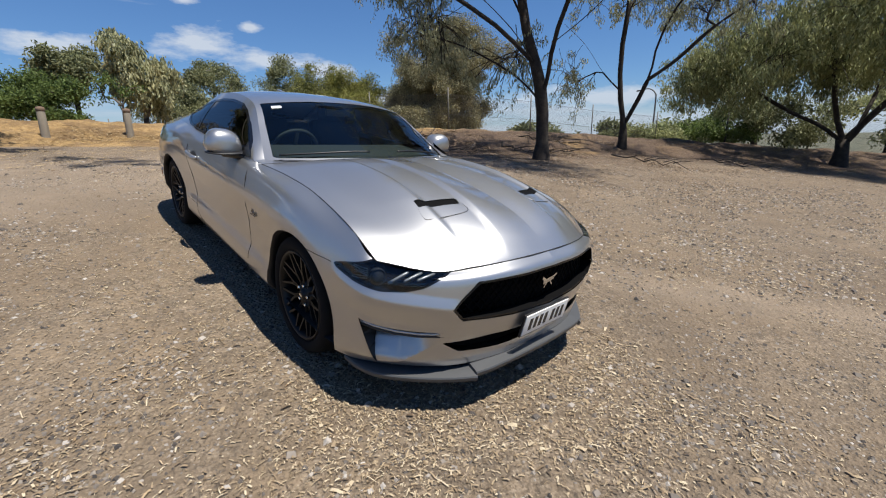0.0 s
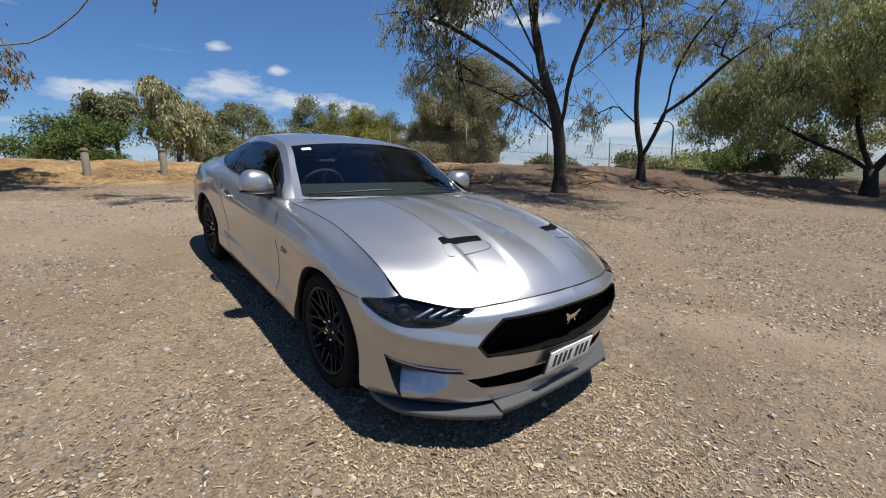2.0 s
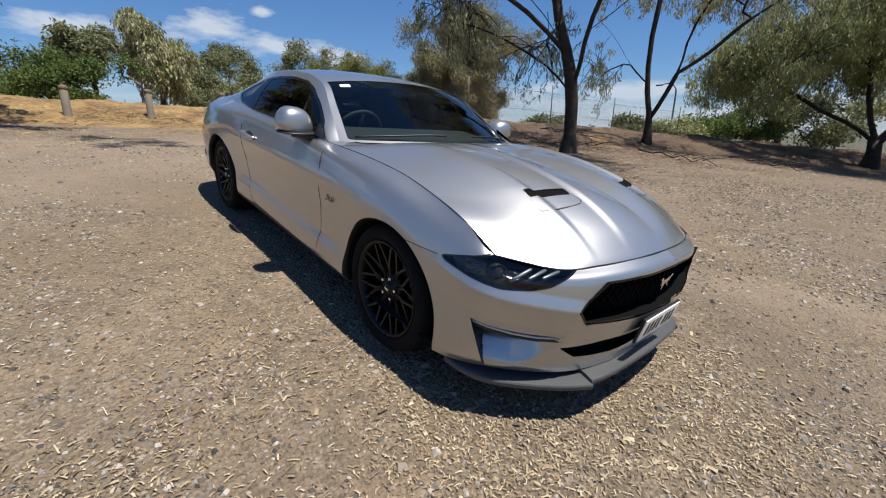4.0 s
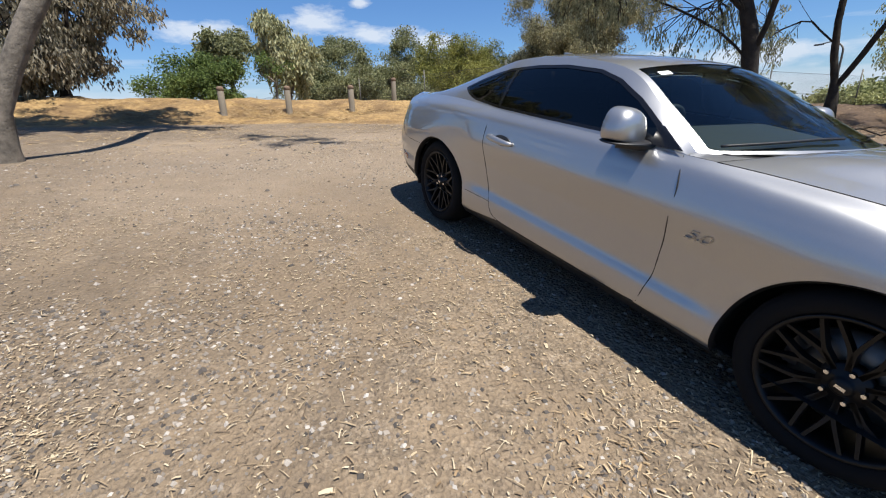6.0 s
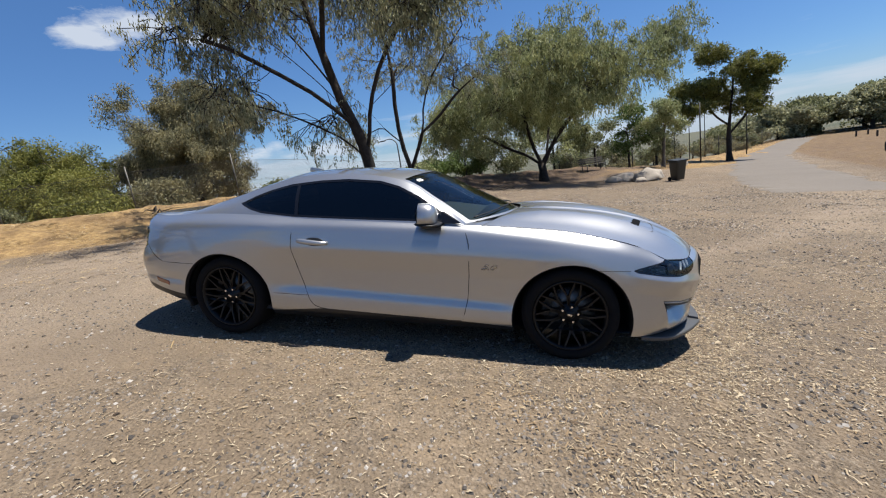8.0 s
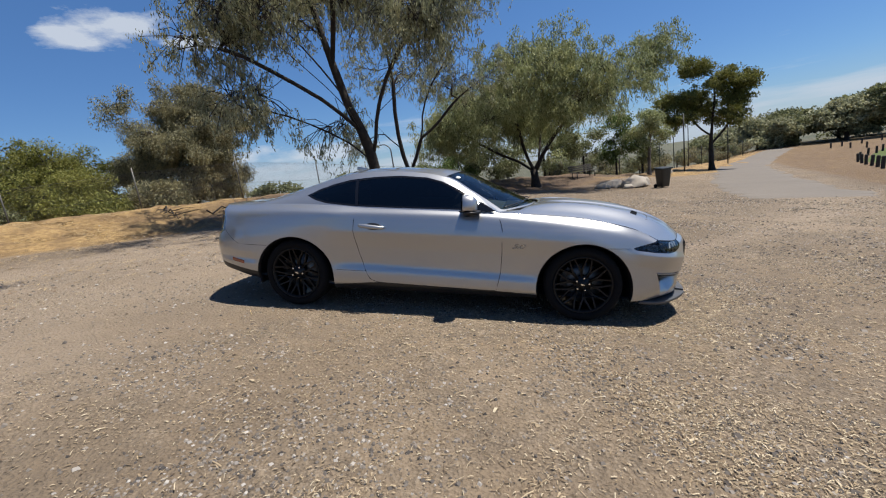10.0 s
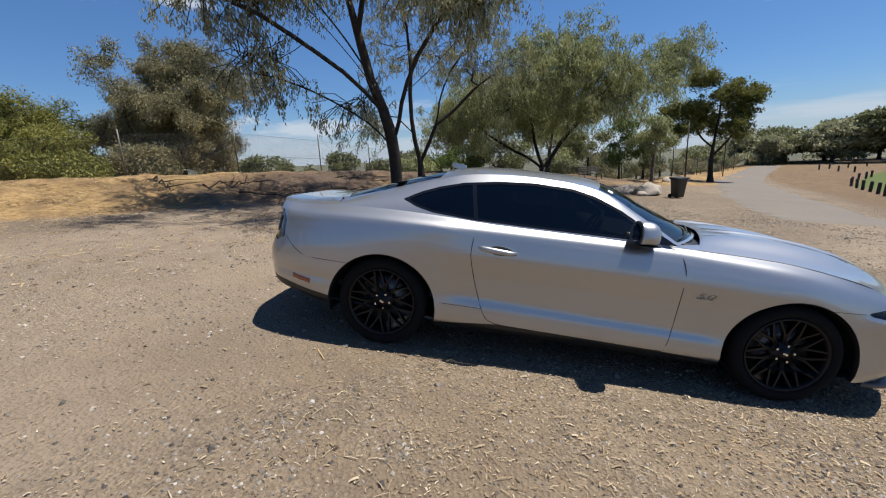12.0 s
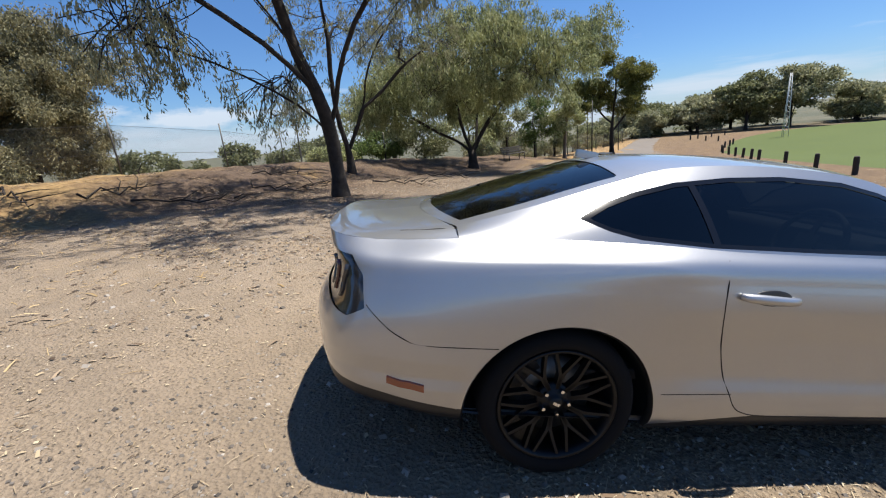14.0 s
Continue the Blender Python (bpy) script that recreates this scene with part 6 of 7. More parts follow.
for n, (x, y, r, h) in enumerate(((48.0, 94.0, 6.0, 6.5), (55.0, 96.0, 5.5, 7.5), (61.0, 90.0, 5.5, 8.0), (69.0, 86.0, 6.5, 11.6), (77.0, 84.0, 7.0, 13.0), (66.0, 100.0, 6.0, 8.6), (96.0, 88.0, 6.0, 6.5), (112.0, 84.0, 7.0, 6.0), (124.0, 72.0, 7.0, 6.0), (130.0, 58.0, 7.0, 6.5), (120.0, 96.0, 7.0, 6.5), (40.0, 97.0, 5.0, 5.0), (84.0, 98.0, 6.5, 9.0), (58.0, 104.0, 6.0, 8.0), (45.0, 104.0, 5.5, 6.5), (74.0, 97.0, 6.0, 9.5), (90.0, 82.0, 6.0, 8.0))):
    tree("field_tree", "grey-green gum tree beyond the oval", ground_point(x, y), [[(0, 0, -0.5), (0, 0, 2.0), (0, 0, h * 0.6)], [(0, 0, 1.5), (1.2, 0, h * 0.4)], [(0, 0, 1.8), (-1.2, 0.5, h * 0.45)]],
         dome(R(80 + n), 150, r, r, h * (0.28 if h > 10 else 0.02), h, (0, 0), 0.45), 1.5, None, BARK, OLIVE_LEAF if n % 2 else GUM_LEAF, per=110, length=0.5, width=0.16, hang=0.15, girth=0.32, seed=80 + n, twig=0.06, flatten=0.6)

# ---- road, oval and the things round the car park ----
def strip_mesh(name, centre, widths, mat, label, category, lift=0.03, count=420, across=10):
    """A band that follows the ground."""
    c = spline([(*p, 0) for p in centre], count)[:, :2]
    wid = np.interp(np.linspace(0, 1, count), np.linspace(0, 1, len(widths)), widths)
    v, f = [], []
    for n in range(count):
        t = c[min(n + 1, count - 1)] - c[max(n - 1, 0)]
        side = np.array([-t[1], t[0]]) / np.linalg.norm(t)
        for k in range(across + 1):
            p = c[n] + side * wid[n] * (k / across - 0.5) * (1 + 0.22 * noise.noise((c[n][0] * 0.5, c[n][1] * 0.5, k // 6)) + 0.16 * noise.noise((c[n][0] * 1.7, c[n][1] * 1.7, k // 6)) + 0.10 * noise.noise((c[n][0] * 5.0, c[n][1] * 5.0, k // 6)))
            sunk = min(1.0, n / (0.10 * count), (count - 1 - n) / (0.05 * count)) * (1.0 if 0 < k < across else -1.5)
            v.append((*p, float(ground_z(*p)) + (lift + 0.05) * sunk - 0.05))
    for n in range(count - 1):
        for k in range(across):
            a = n * (across + 1) + k
            f.append((a, a + across + 1, a + across + 2, a + 1))
    return tagged(pydata(name, v, f, mat), label, category, kind="structure")


def speckled(name, dark, pale, scale, rough=0.95):
    m = material(name, dark, rough)
    k = Nodes(m)
    k.colour(k.mix(k.mix(0.5, k.noise(scale, 6, 0.7), k.noise(scale * 0.07, 4)), dark, pale))
    k.bump(k.noise(scale * 2, 4, 0.7), 0.4, 0.02)
    return m


ROAD = speckled("worn_road", (0.084, 0.072, 0.060), (0.188, 0.164, 0.138), 5.0)
GRASS = speckled("green_grass", (0.032, 0.054, 0.006), (0.078, 0.102, 0.013), 3.0)
DRY = speckled("dry_grass", (0.136, 0.100, 0.044), (0.272, 0.208, 0.104), 2.5)
strip_mesh("road", [(9.6, 9.0), (10.9, 14.0), (13.4, 21.5), (18.3, 33.5), (25.0, 48.5), (38.0, 71.0), (52.0, 92.0)], [3.6, 4.4, 4.8, 4.8, 5.0, 5.0, 5.0], ROAD, "pale worn road leading away from the car park", "road", 0.022)

# the mown oval: an ellipse laid along the line of bollards
oval_c, oval_long, oval_wide = Vector((62.5, 22.5)), 60.0, 36.5
ov, of = [(oval_c.x, oval_c.y, float(ground_z(oval_c.x, oval_c.y)) + 0.05)], []
for ring in range(1, 15):
    for k in range(96):
        a = 2 * math.pi * k / 96
        u, w = oval_long * ring / 14 * math.cos(a), oval_wide * ring / 14 * math.sin(a)
        x, y = oval_c.x + 0.5 * u - 0.866 * w, oval_c.y + 0.866 * u + 0.5 * w
        ov.append((x, y, float(ground_z(x, y)) + (0.07 if ring < 14 else -0.03)))
for k in range(96):
    of.append((0, 1 + k, 1 + (k + 1) % 96))
    for ring in range(13):
        a, b = 1 + ring * 96 + k, 1 + ring * 96 + (k + 1) % 96
        of.append((a, a + 96, b + 96, b))
tagged(pydata("oval", ov, of, GRASS), "green mown sports oval beyond the road", "sports oval", kind="structure")

TIMBER = speckled("grey_timber", (0.120, 0.100, 0.076), (0.272, 0.240, 0.192), 14.0)
DARK_TIMBER = speckled("dark_timber", (0.02, 0.018, 0.016), (0.06, 0.052, 0.045), 12.0)
GALV = material("galvanised_steel", (0.11, 0.105, 0.095), 0.6, 0.4)
DARK_STEEL = material("dark_steel", (0.03, 0.03, 0.03), 0.5, 0.4)
BIN_PLASTIC = material("bin_plastic", (0.018, 0.020, 0.019), 0.45)
ROCK = speckled("pale_rock", (0.208, 0.176, 0.144), (0.400, 0.360, 0.304), 5.0)


# leaning timber posts with rounded, weathered caps
def wooden_post(x, y, height, lean):
    base = ground_point(x, y)
    post = tagged(empty("wooden_post", Matrix.Translation(base) @ pose(0, 0, 0, lean[0], lean[1], 15)), "weathered grey timber post with a rounded brown cap", "post", "posts on the straw bank")
    part("shaft", bm_lathe([(0.105, -0.2), (0.105, 0.3), (0.098, height - 0.15), (0.092, height - 0.135)], 14), TIMBER, post)
    part("cap", bm_lathe([(0.085, height - 0.14), (0.105, height - 0.12), (0.112, height - 0.06), (0.095, height - 0.015), (0.05, height + 0.005), (0.0, height + 0.008)], 14), speckled("brown_cap", (0.10, 0.065, 0.045), (0.20, 0.14, 0.10), 20.0), post, "brown rounded cap")


for x, y, h, lean in ((-13.7, -1.85, 0.88, (-3, -4)), (-14.05, 0.22, 0.86, (-3, -3)), (-13.6, 2.32, 0.86, (-3, -3)), (-16.0, 5.0, 0.95, (-2, 0))):
    wooden_post(x, y, h, lean)


# chain-link fence along the crest
def fence_panel(fence, a, b, height, wire):
    length = (b.xy - a.xy).length
    pitch = 0.085
    v, f = [], []
    for way in (1, -1):
        s = -height
        while s < length:
            lo, hi = max(0.0, -s), min(height, length - s)
            if hi > lo:
                ends = [(s + lo, lo), (s + hi, hi)] if way == 1 else [(length - s - lo, lo), (length - s - hi, hi)]
                k = len(v)
                for along, up in ends:
                    p = a + (b - a) * (along / length) + Vector((0, 0, up + 0.03))
                    v += [p + Vector((0, 0, 0.0028)), p - Vector((0, 0, 0.0028))]
                f.append((k, k + 1, k + 3, k + 2))
            s += pitch
    for up in (0.03, height * 0.5, height + 0.03):
        k = len(v)
        for p in (a, b):
            v += [p + Vector((0, 0, up + 0.006)), p + Vector((0, 0, up - 0.006))]
        f.append((k, k + 1, k + 3, k + 2))
    pydata("wire_panel", v, f, wire, fence, smooth=False)


def make_fence(points, heights, mesh_height, steel, label, lean=0.0, rail=0.028):
    fence = tagged(empty("wire_fence"), label, "fence")
    tops = [ground_point(x, y) for x, y in points]
    for p, h in zip(tops, heights):
        bm = bmesh.new()
        tube(bm, [p - Vector((0, 0, 0.3)), p + Vector((0, 0, h * 0.5)), p + Vector((lean * h, 0, h))], rail, 8)
        part("fence_post", bm, steel, fence)
    for a, b in zip(tops, tops[1:]):
        fence_panel(fence, a, b, mesh_height, GALV)
    return fence


make_fence([(-29.5, 1.0), (-25.8, 3.3), (-22.2, 5.6), (-18.5, 7.8), (-14.9, 10.2), (-11.9, 12.7), (-10.2, 17.0), (-9.0, 21.2), (-7.0, 25.2)], [2.0] * 5 + [2.1, 2.1, 2.1, 2.1], 1.75, GALV, "sagging galvanised wire fence along the crest of the bank")
make_fence([(-4.0, 27.8), (-0.5, 30.4), (3.0, 33.0), (6.5, 35.6), (9.8, 38.4), (12.6, 41.2), (15.2, 44.8), (17.8, 48.6), (21.0, 53.4), (24.4, 58.6), (28.2, 64.4), (33.0, 71.0), (38.5, 79.0), (45.0, 88.0)],
          [2.2, 2.2, 2.2, 2.2, 2.2, 5.2, 3.2, 5.0, 5.6, 2.4, 2.4, 2.4, 2.4, 2.4], 2.1, DARK_STEEL, "dark wire fence with tall posts beside the road", 0.0, 0.045)


# park bench
def park_bench(base, turn):
    bench = tagged(empty("park_bench", Matrix.Translation(base) @ pose(0, 0, 0, 0, 0, turn)), "dark park bench with timber slats on steel legs", "bench")
    for k in range(4):
        part("seat_slat", bm_box((2.2, 0.095, 0.04), pose(0, -0.17 + 0.112 * k, 0.46), 0.008), DARK_TIMBER, bench, smooth=40)
    for k in range(3):
        part("back_slat", bm_box((2.2, 0.03, 0.10), pose(0, 0.27 + 0.03 * k, 0.60 + 0.13 * k, -12), 0.008), DARK_TIMBER, bench, smooth=40)
    for x in (-0.85, 0.85):
        bm = bmesh.new()
        tube(bm, [(x, -0.24, 0), (x, -0.22, 0.44)], 0.03, 8)
        tube(bm, [(x, 0.24, 0), (x, 0.24, 0.44), (x, 0.36, 0.92)], 0.03, 8)
        tube(bm, [(x, -0.24, 0.43), (x, 0.26, 0.43)], 0.03, 8)
        part("leg_frame", bm, DARK_STEEL, bench)
    return bench


park_bench(ground_point(5.05, 27.2), 38)


# wheelie bin
def wheelie_bin(base, turn):
    thing = tagged(empty("wheelie_bin", Matrix.Translation(base) @ pose(0, 0, 0, 0, 2, turn)), "black wheelie bin with a closed lid", "bin")
    bm = bmesh.new()
    rings = []
    for z, hx, hy in ((0.06, 0.20, 0.24), (0.10, 0.22, 0.255), (0.90, 0.285, 0.33), (0.94, 0.30, 0.345), (0.97, 0.30, 0.345)):
        rings.append([bm.verts.new((hx * math.copysign(abs(math.cos(a)) ** 0.35, math.cos(a)), hy * math.copysign(abs(math.sin(a)) ** 0.35, math.sin(a)), z)) for a in (2 * math.pi * (k + 0.5) / 24 for k in range(24))])
    for a, b in zip(rings, rings[1:]):
        for k in range(24):
            bm.faces.new((a[k], a[(k + 1) % 24], b[(k + 1) % 24], b[k]))
    bm.faces.new(rings[0][::-1])
    part("bin_body", bm, BIN_PLASTIC, thing, smooth=40)
    part("lid", bm_box((0.63, 0.71, 0.07), pose(0, 0, 1.02, 0, 3, 0), 0.03), BIN_PLASTIC, thing, smooth=40)
    bm = bmesh.new()
    tube(bm, [(-0.36, -0.25, 0.98), (-0.36, 0.25, 0.98)], 0.018, 8)
    part("bin_handle", bm, BIN_PLASTIC, thing)
    for y in (-0.26, 0.26):
        part("bin_wheel", bm_lathe([(0.0, -0.025), (0.10, -0.025), (0.11, 0.0), (0.10, 0.025), (0.0, 0.025)], 20, pose(-0.24, y, 0.11, 90)), RUBBER, thing)


wheelie_bin(ground_point(8.0, 19.4), -60)


# rough sandstone boulders
def boulder(x, y, size, seed):
    bm = bmesh.new()
    bmesh.ops.create_icosphere(bm, subdivisions=3, radius=1.0)
    for v in bm.verts:
        p = v.co.copy()
        v.co = p * (1 + 0.28 * noise.noise(p * 1.3 + Vector((seed, 0, 0))) + 0.08 * noise.noise(p * 4 + Vector((0, seed, 0))))
        v.co.x, v.co.y, v.co.z = v.co.x * size[0], v.co.y * size[1], max(v.co.z * size[2], -0.1)
    ob = part("boulder", bm, ROCK, None, smooth=35)
    ob.matrix_world = Matrix.Translation(ground_point(x, y) + Vector((0, 0, size[2] * 0.35))) @ pose(0, 0, 0, 0, 0, seed * 40)
    tagged(ob, "pale rough boulder beside the bin", "rock", "boulders by the bin")


for n, (x, y, s) in enumerate(((6.9, 20.6, (0.85, 0.55, 0.48)), (5.9, 21.2, (0.70, 0.5, 0.36)), (7.4, 21.4, (0.5, 0.45, 0.42)), (5.2, 20.6, (0.42, 0.34, 0.24)), (6.4, 19.9, (0.3, 0.26, 0.18)), (13.5, 37.0, (0.6, 0.5, 0.35)))):
    boulder(x, y, s, n + 1)


# bollards along the oval
def bollard(x, y):
    base = ground_point(x, y)
    ob = part("bollard", bm_lathe([(0.11, -0.2), (0.11, 0.72), (0.10, 0.80), (0.06, 0.83), (0.0, 0.835)], 12), DARK_TIMBER, None, smooth=40)
    ob.matrix_world = Matrix.Translation(base) @ pose(0, 0, 0, (x * 7 % 5) - 2, (y * 5 % 5) - 2, 0)
    tagged(ob, "short dark timber bollard beside the oval", "bollard", "bollards round the oval")


for x, y in ((15.9, 11.6), (17.4, 15.0), (19.0, 18.5), (21.4, 23.0), (23.4, 27.5), (24.7, 29.8), (26.4, 32.8), (27.9, 35.6), (30.0, 39.2), (32.2, 43.0), (34.6, 46.4), (38.3, 50.9), (40.2, 52.5), (42.1, 54.4), (46.4, 63.2), (46.5, 66.3), (47.2, 71.4), (49.4, 72.6), (52.8, 73.8), (57.0, 76.0)):
    bollard(x, y)


# street lamp down the hillside, and a floodlight mast beside the oval
def street_lamp(base, height, reach, turn, name="street_lamp", label="grey street lamp with a curved arm"):
    lamp = tagged(empty(name, Matrix.Translation(base) @ pose(0, 0, 0, 0, 0, turn)), label, "lamp post")
    bm = bmesh.new()
    tube(bm, spline([(0, 0, 0), (0, 0, height * 0.5), (0, 0, height - 1.2), (-0.15, 0, height - 0.4), (-reach * 0.5, 0, height), (-reach, 0, height - 0.05)], 24), [0.09 - 0.05 * k / 23 for k in range(24)], 8)
    part("pole", bm, GALV, lamp)
    part("lantern", bm_box((0.6, 0.22, 0.12), pose(-reach - 0.2, 0, height - 0.08), 0.04), GALV, lamp, smooth=40)


street_lamp(Vector((-13.1, 40.0, -5.2)), 10.0, 1.6, -15)
mast = tagged(empty("floodlight_mast", Matrix.Translation(ground_point(53.0, 58.5))), "tall pale floodlight mast beside the oval", "lamp post")
bm = bmesh.new()
for dx, dy in ((0, 0), (0.5, 0), (0.25, 0.45)):
    tube(bm, [(dx * 1.6, dy * 1.6, 0), (dx * 0.5, dy * 0.5, 9.0)], 0.05, 6)
for k in range(12):
    tube(bm, [(0.0, 0.0, 0.4 + 0.7 * k), (0.7 - 0.04 * k, 0.0, 0.75 + 0.7 * k), (0.3, 0.6 - 0.035 * k, 1.1 + 0.7 * k)], 0.025, 5)
part("lattice", bm, material("pale_steel", (0.55, 0.57, 0.58), 0.5), mast)
for x, y in ((16.0, 40.0), (26.5, 56.0)):
    bm = bmesh.new()
    tube(bm, [(0, 0, -0.3), (0, 0, 5.5)], [0.07, 0.05], 8)
    ob = part("light_pole", bm, DARK_STEEL, None)
    ob.matrix_world = Matrix.Translation(ground_point(x, y))
    tagged(ob, "plain dark steel pole beside the fence", "pole")


# fallen branches on the bank under the gums
for n, (x, y, turn, ln) in enumerate(((-7.6, 8.6, 20, 2.6), (-6.0, 10.6, -15, 2.2), (-9.4, 8.8, 60, 2.0), (-2.2, 12.6, 5, 2.4), (-6.6, 13.2, 35, 2.4), (-10.8, 7.4, -30, 1.8), (-0.6, 16.4, -8, 2.6), (-5.2, 11.8, 75, 1.8))):
    rng = np.random.default_rng(200 + n)
    bm = bmesh.new()
    def on_ground(px, py, up):
        return ground_point(px, py) + Vector((0, 0, up))
    line = [(x + ln * (s - 0.5) * math.cos(radians(turn)) + rng.normal() * 0.06, y + ln * (s - 0.5) * math.sin(radians(turn)) + rng.normal() * 0.06) for s in np.linspace(0, 1, 8)]
    tube(bm, [on_ground(px, py, 0.10 + 0.10 * math.sin(3 * k + n)) for k, (px, py) in enumerate(line)], [0.030 - 0.003 * k for k in range(8)], 6)
    for k in (2, 3, 4, 5, 6):
        px, py = line[k]
        side = turn + (50 if k % 2 else -50)
        tube(bm, [on_ground(px, py, 0.12), on_ground(px + 0.4 * math.cos(radians(side)), py + 0.4 * math.sin(radians(side)), 0.24), on_ground(px + 0.8 * math.cos(radians(side + 12)), py + 0.8 * math.sin(radians(side + 12)), 0.22 + 0.1 * rng.random())], [0.018, 0.012, 0.006], 5)
    tagged(part("fallen_branch", bm, BARK, None), "dead fallen branch lying on the straw bank", "branch", "fallen branches on the bank")


# ---- litter: bark strips, straw and small stones on the gravel ----
def litter_material(name, *stops):
    m = material(name, stops[1][1], 0.9)
    k = Nodes(m)
    k.colour(k.ramp(k.island(), *stops))
    return m


CHIP = litter_material("bark_chips", (0.0, (0.081, 0.055, 0.034)), (0.3, (0.214, 0.156, 0.095)), (0.7, (0.334, 0.261, 0.166)), (1.0, (0.454, 0.387, 0.274)))
STONE = litter_material("small_stones", (0.0, (0.040, 0.035, 0.032)), (0.4, (0.134, 0.115, 0.098)), (0.8, (0.241, 0.210, 0.176)), (1.0, (0.388, 0.359, 0.324)))


def thinned(x, y):
    """Little lies on the trodden dust behind the car."""
    return 0.22 + 0.78 * smooth(-2.8, -0.6, x)


def scatter(rng, n, centre, spread, patch, keep=None):
    """Places on the ground, thicker in patches."""
    out = np.zeros((0, 2))
    while len(out) < n:
        p = np.array(centre) + rng.normal(size=(n * 2, 2)) * np.array(spread)
        worth = np.array([0.10 + max(0.0, 0.30 + 1.3 * noise.noise((x * patch, y * patch, 4.2)) + 0.8 * noise.noise((x * patch * 3.3, y * patch * 3.3, 1.2))) ** 1.4 for x, y in p])
        worth = worth * keep(p[:, 0], p[:, 1]) if keep else worth
        out = np.vstack([out, p[rng.random(len(p)) < worth]])
    return out[:n]


def chips(name, label, n, centre, spread, length, width, mat, seed, patch=0.6, keep=None):
    rng = np.random.default_rng(seed)
    p = scatter(rng, n, centre, spread, patch, keep)
    z = ground_z(p[:, 0], p[:, 1]) + 0.004 + 0.006 * rng.random(n)
    c = np.c_[p, z]
    a = rng.random(n) * 2 * math.pi
    way = np.c_[np.cos(a), np.sin(a), rng.normal(size=n) * 0.06]
    side = np.c_[-np.sin(a), np.cos(a), rng.normal(size=n) * 0.18]
    ln = (length * (0.35 + 1.1 * rng.random(n) ** 1.6))[:, None]
    wd = (width * (0.35 + 1.25 * rng.random(n) ** 1.8))[:, None]
    curl = np.c_[np.zeros((n, 2)), 0.002 + 0.07 * ln[:, 0] * rng.random(n)]
    v = np.stack([c - way * ln / 2 + side * wd / 2, c - way * ln / 2 - side * wd / 2, c + side * wd / 2 + curl, c - side * wd / 2 + curl, c + way * ln / 2 + side * wd / 3, c + way * ln / 2 - side * wd / 3], axis=1).reshape(-1, 3)
    v[:, 2] = np.maximum(v[:, 2], ground_z(v[:, 0], v[:, 1]) + 0.002)
    k = np.arange(n)[:, None] * 6
    tagged(pydata(name, v, np.vstack([k + np.array([0, 1, 3, 2]), k + np.array([2, 3, 5, 4])]), mat, smooth=False), label, "litter", kind="stuff")


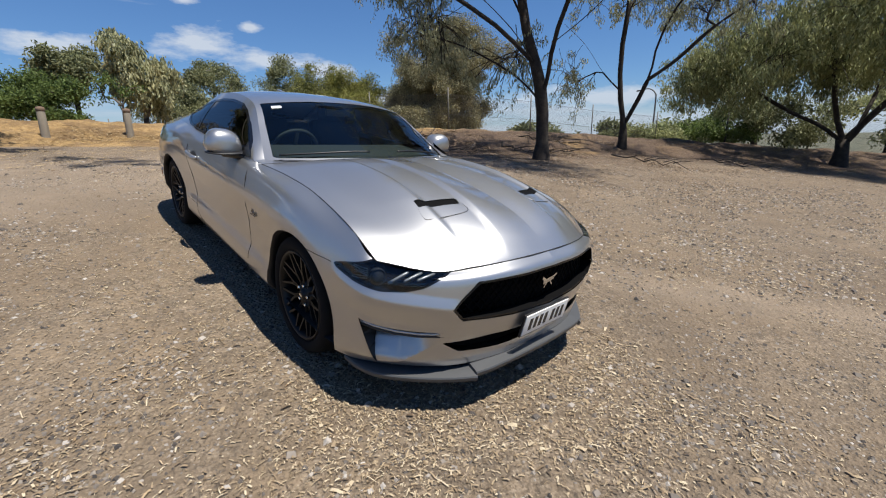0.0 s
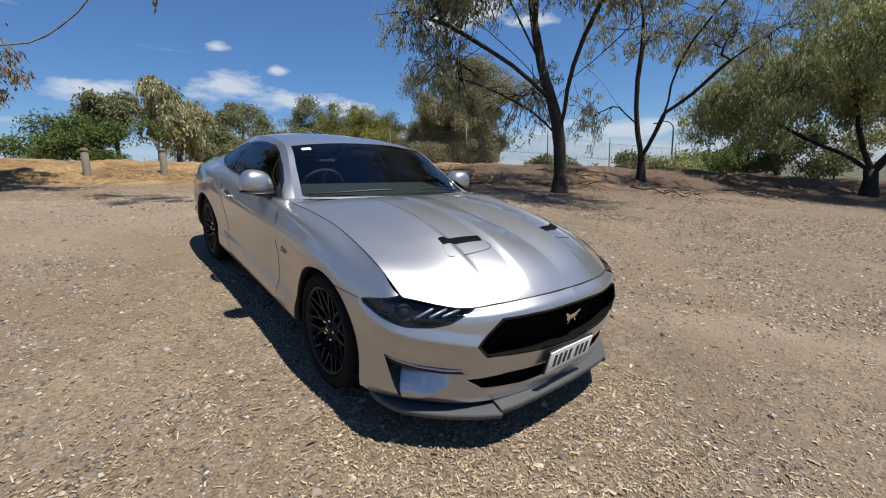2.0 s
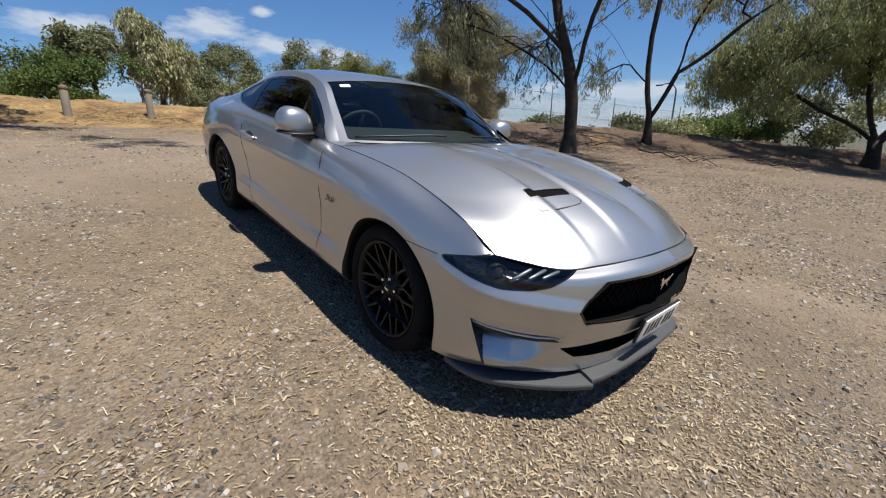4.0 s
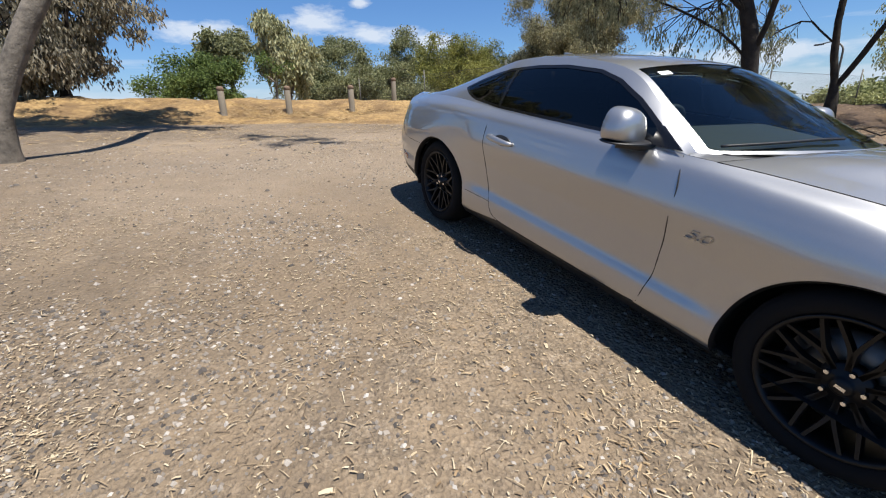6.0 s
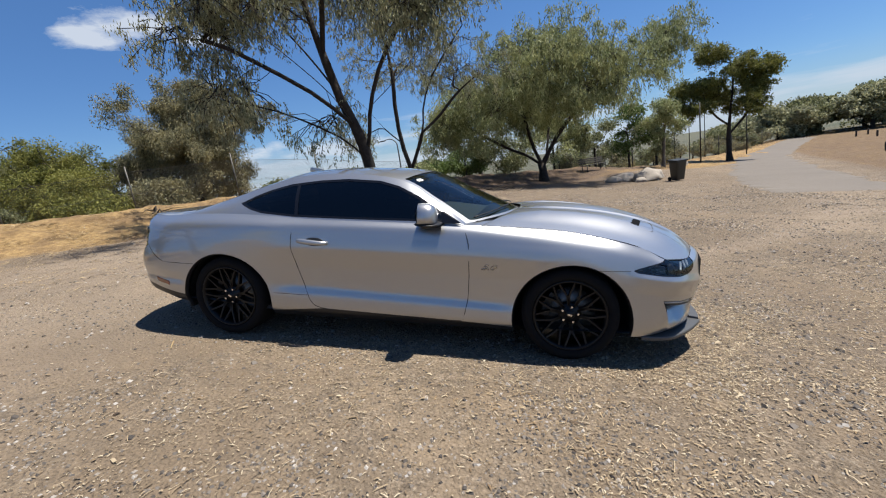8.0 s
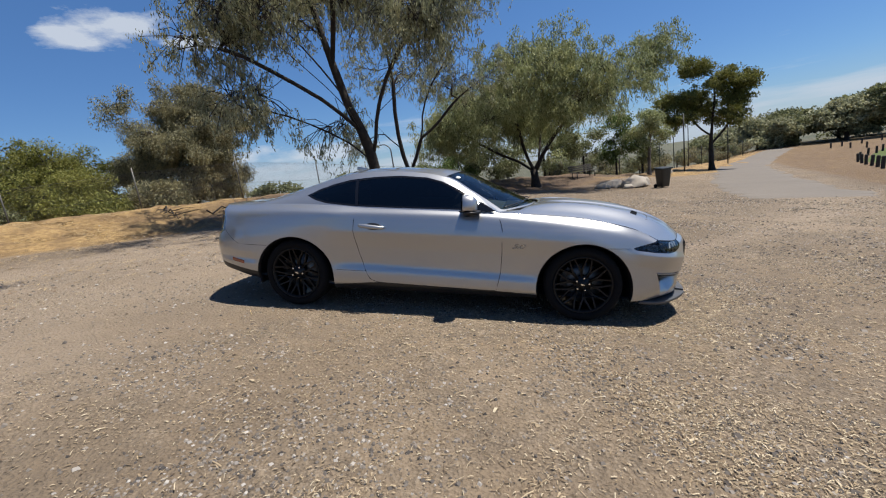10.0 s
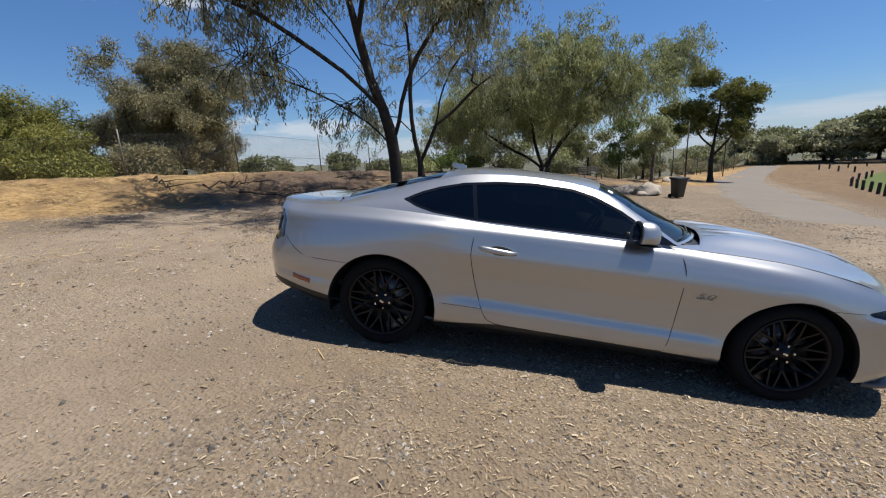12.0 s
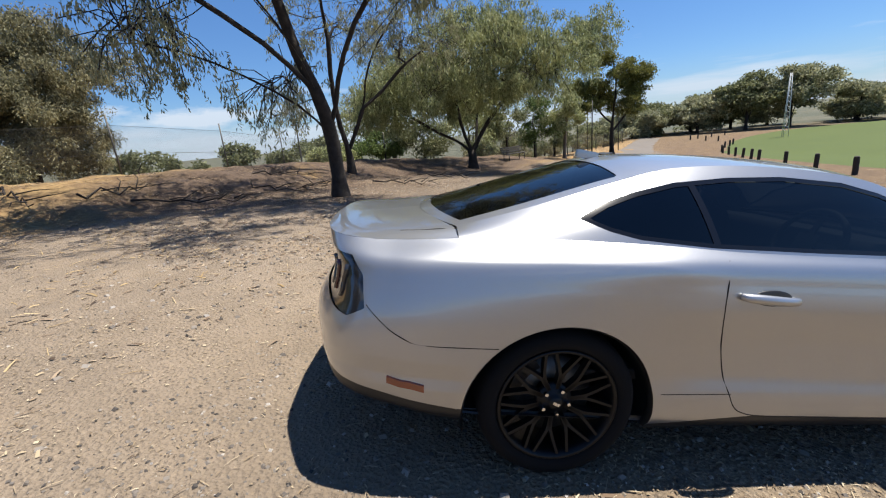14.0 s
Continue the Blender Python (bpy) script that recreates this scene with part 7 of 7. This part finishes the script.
def stones(name, label, n, centre, spread, size, mat, seed, patch=0.9, keep=None):
    rng = np.random.default_rng(seed)
    p = scatter(rng, n, centre, spread, patch, keep)
    c = np.c_[p, ground_z(p[:, 0], p[:, 1])]
    r = (size * (0.4 + 1.2 * rng.random(n) ** 2))[:, None]
    a = rng.random(n) * 2 * math.pi
    x = np.c_[np.cos(a), np.sin(a), np.zeros(n)] * r * 1.2
    y = np.c_[-np.sin(a), np.cos(a), np.zeros(n)] * r * (0.6 + 0.5 * rng.random((n, 1)))
    up = np.array([0, 0, 1.0]) * r * (0.5 + 0.4 * rng.random((n, 1)))
    v = np.stack([c + x, c + y, c - x, c - y, c + x * 0.45 + y * 0.3 + up, c - x * 0.4 - y * 0.3 + up * 0.9], axis=1).reshape(-1, 3)
    k = np.arange(n)[:, None] * 6
    f = np.vstack([k + np.array(t) for t in ((0, 1, 4), (1, 5, 4), (1, 2, 5), (2, 3, 5), (3, 4, 5), (3, 0, 4))])
    tagged(pydata(name, v, f, mat, smooth=False), label, "gravel", kind="stuff")


LEAF_LITTER = litter_material("leaf_litter", (0.0, (0.038, 0.025, 0.016)), (0.3, (0.122, 0.077, 0.048)), (0.7, (0.228, 0.162, 0.104)), (1.0, (0.350, 0.269, 0.184)))
chips("bark_litter", "pale curled bark and leaf strips scattered on gravel", 130000, (-0.1, -2.2), (4.4, 2.8), 0.021, 0.0052, CHIP, 301, keep=thinned)
chips("straw_litter", "thin dry straw scattered on gravel", 9000, (0.0, -1.8), (4.2, 2.6), 0.06, 0.0035, CHIP, 302, 1.1, keep=thinned)
chips("bark_litter", "pale bark strips lying in front of the car", 26000, (5.0, 1.5), (3.2, 3.4), 0.020, 0.0065, CHIP, 303)
chips("bark_litter", "pale bark strips lying beyond the car", 36000, (3.5, 8.0), (5.5, 4.6), 0.040, 0.013, CHIP, 307, 0.5)
stones("gravel_stones", "small grey stones on the car park", 52000, (-0.3, -2.0), (4.6, 3.2), 0.0095, STONE, 304, keep=thinned)
stones("gravel_stones", "small grey stones in front of the car", 12000, (5.0, 1.5), (3.0, 3.2), 0.010, STONE, 305)
stones("gravel_stones", "scattered stones beyond the car", 34000, (3.8, 8.0), (5.5, 4.8), 0.017, STONE, 308, 0.5)
chips("straw_cover", "thick dry straw lying over the bank", 26000, (-14.0, 3.0), (4.0, 6.0), 0.16, 0.012, litter_material("bank_straw", (0.0, (0.167, 0.108, 0.048)), (0.4, (0.319, 0.223, 0.104)), (1.0, (0.441, 0.339, 0.192))), 306, 0.4)
chips("leaf_litter", "brown leaf and bark litter under the gums", 52000, (-5.0, 11.5), (3.2, 3.8), 0.075, 0.020, LEAF_LITTER, 309, 0.5)
chips("bark_litter", "orange-brown bark shreds along the car's side", 900, (1.0, -1.6), (1.3, 0.25), 0.030, 0.006, litter_material("bark_shreds", (0.0, (0.122, 0.077, 0.040)), (0.4, (0.258, 0.177, 0.096)), (1.0, (0.395, 0.308, 0.192))), 310, 1.2)
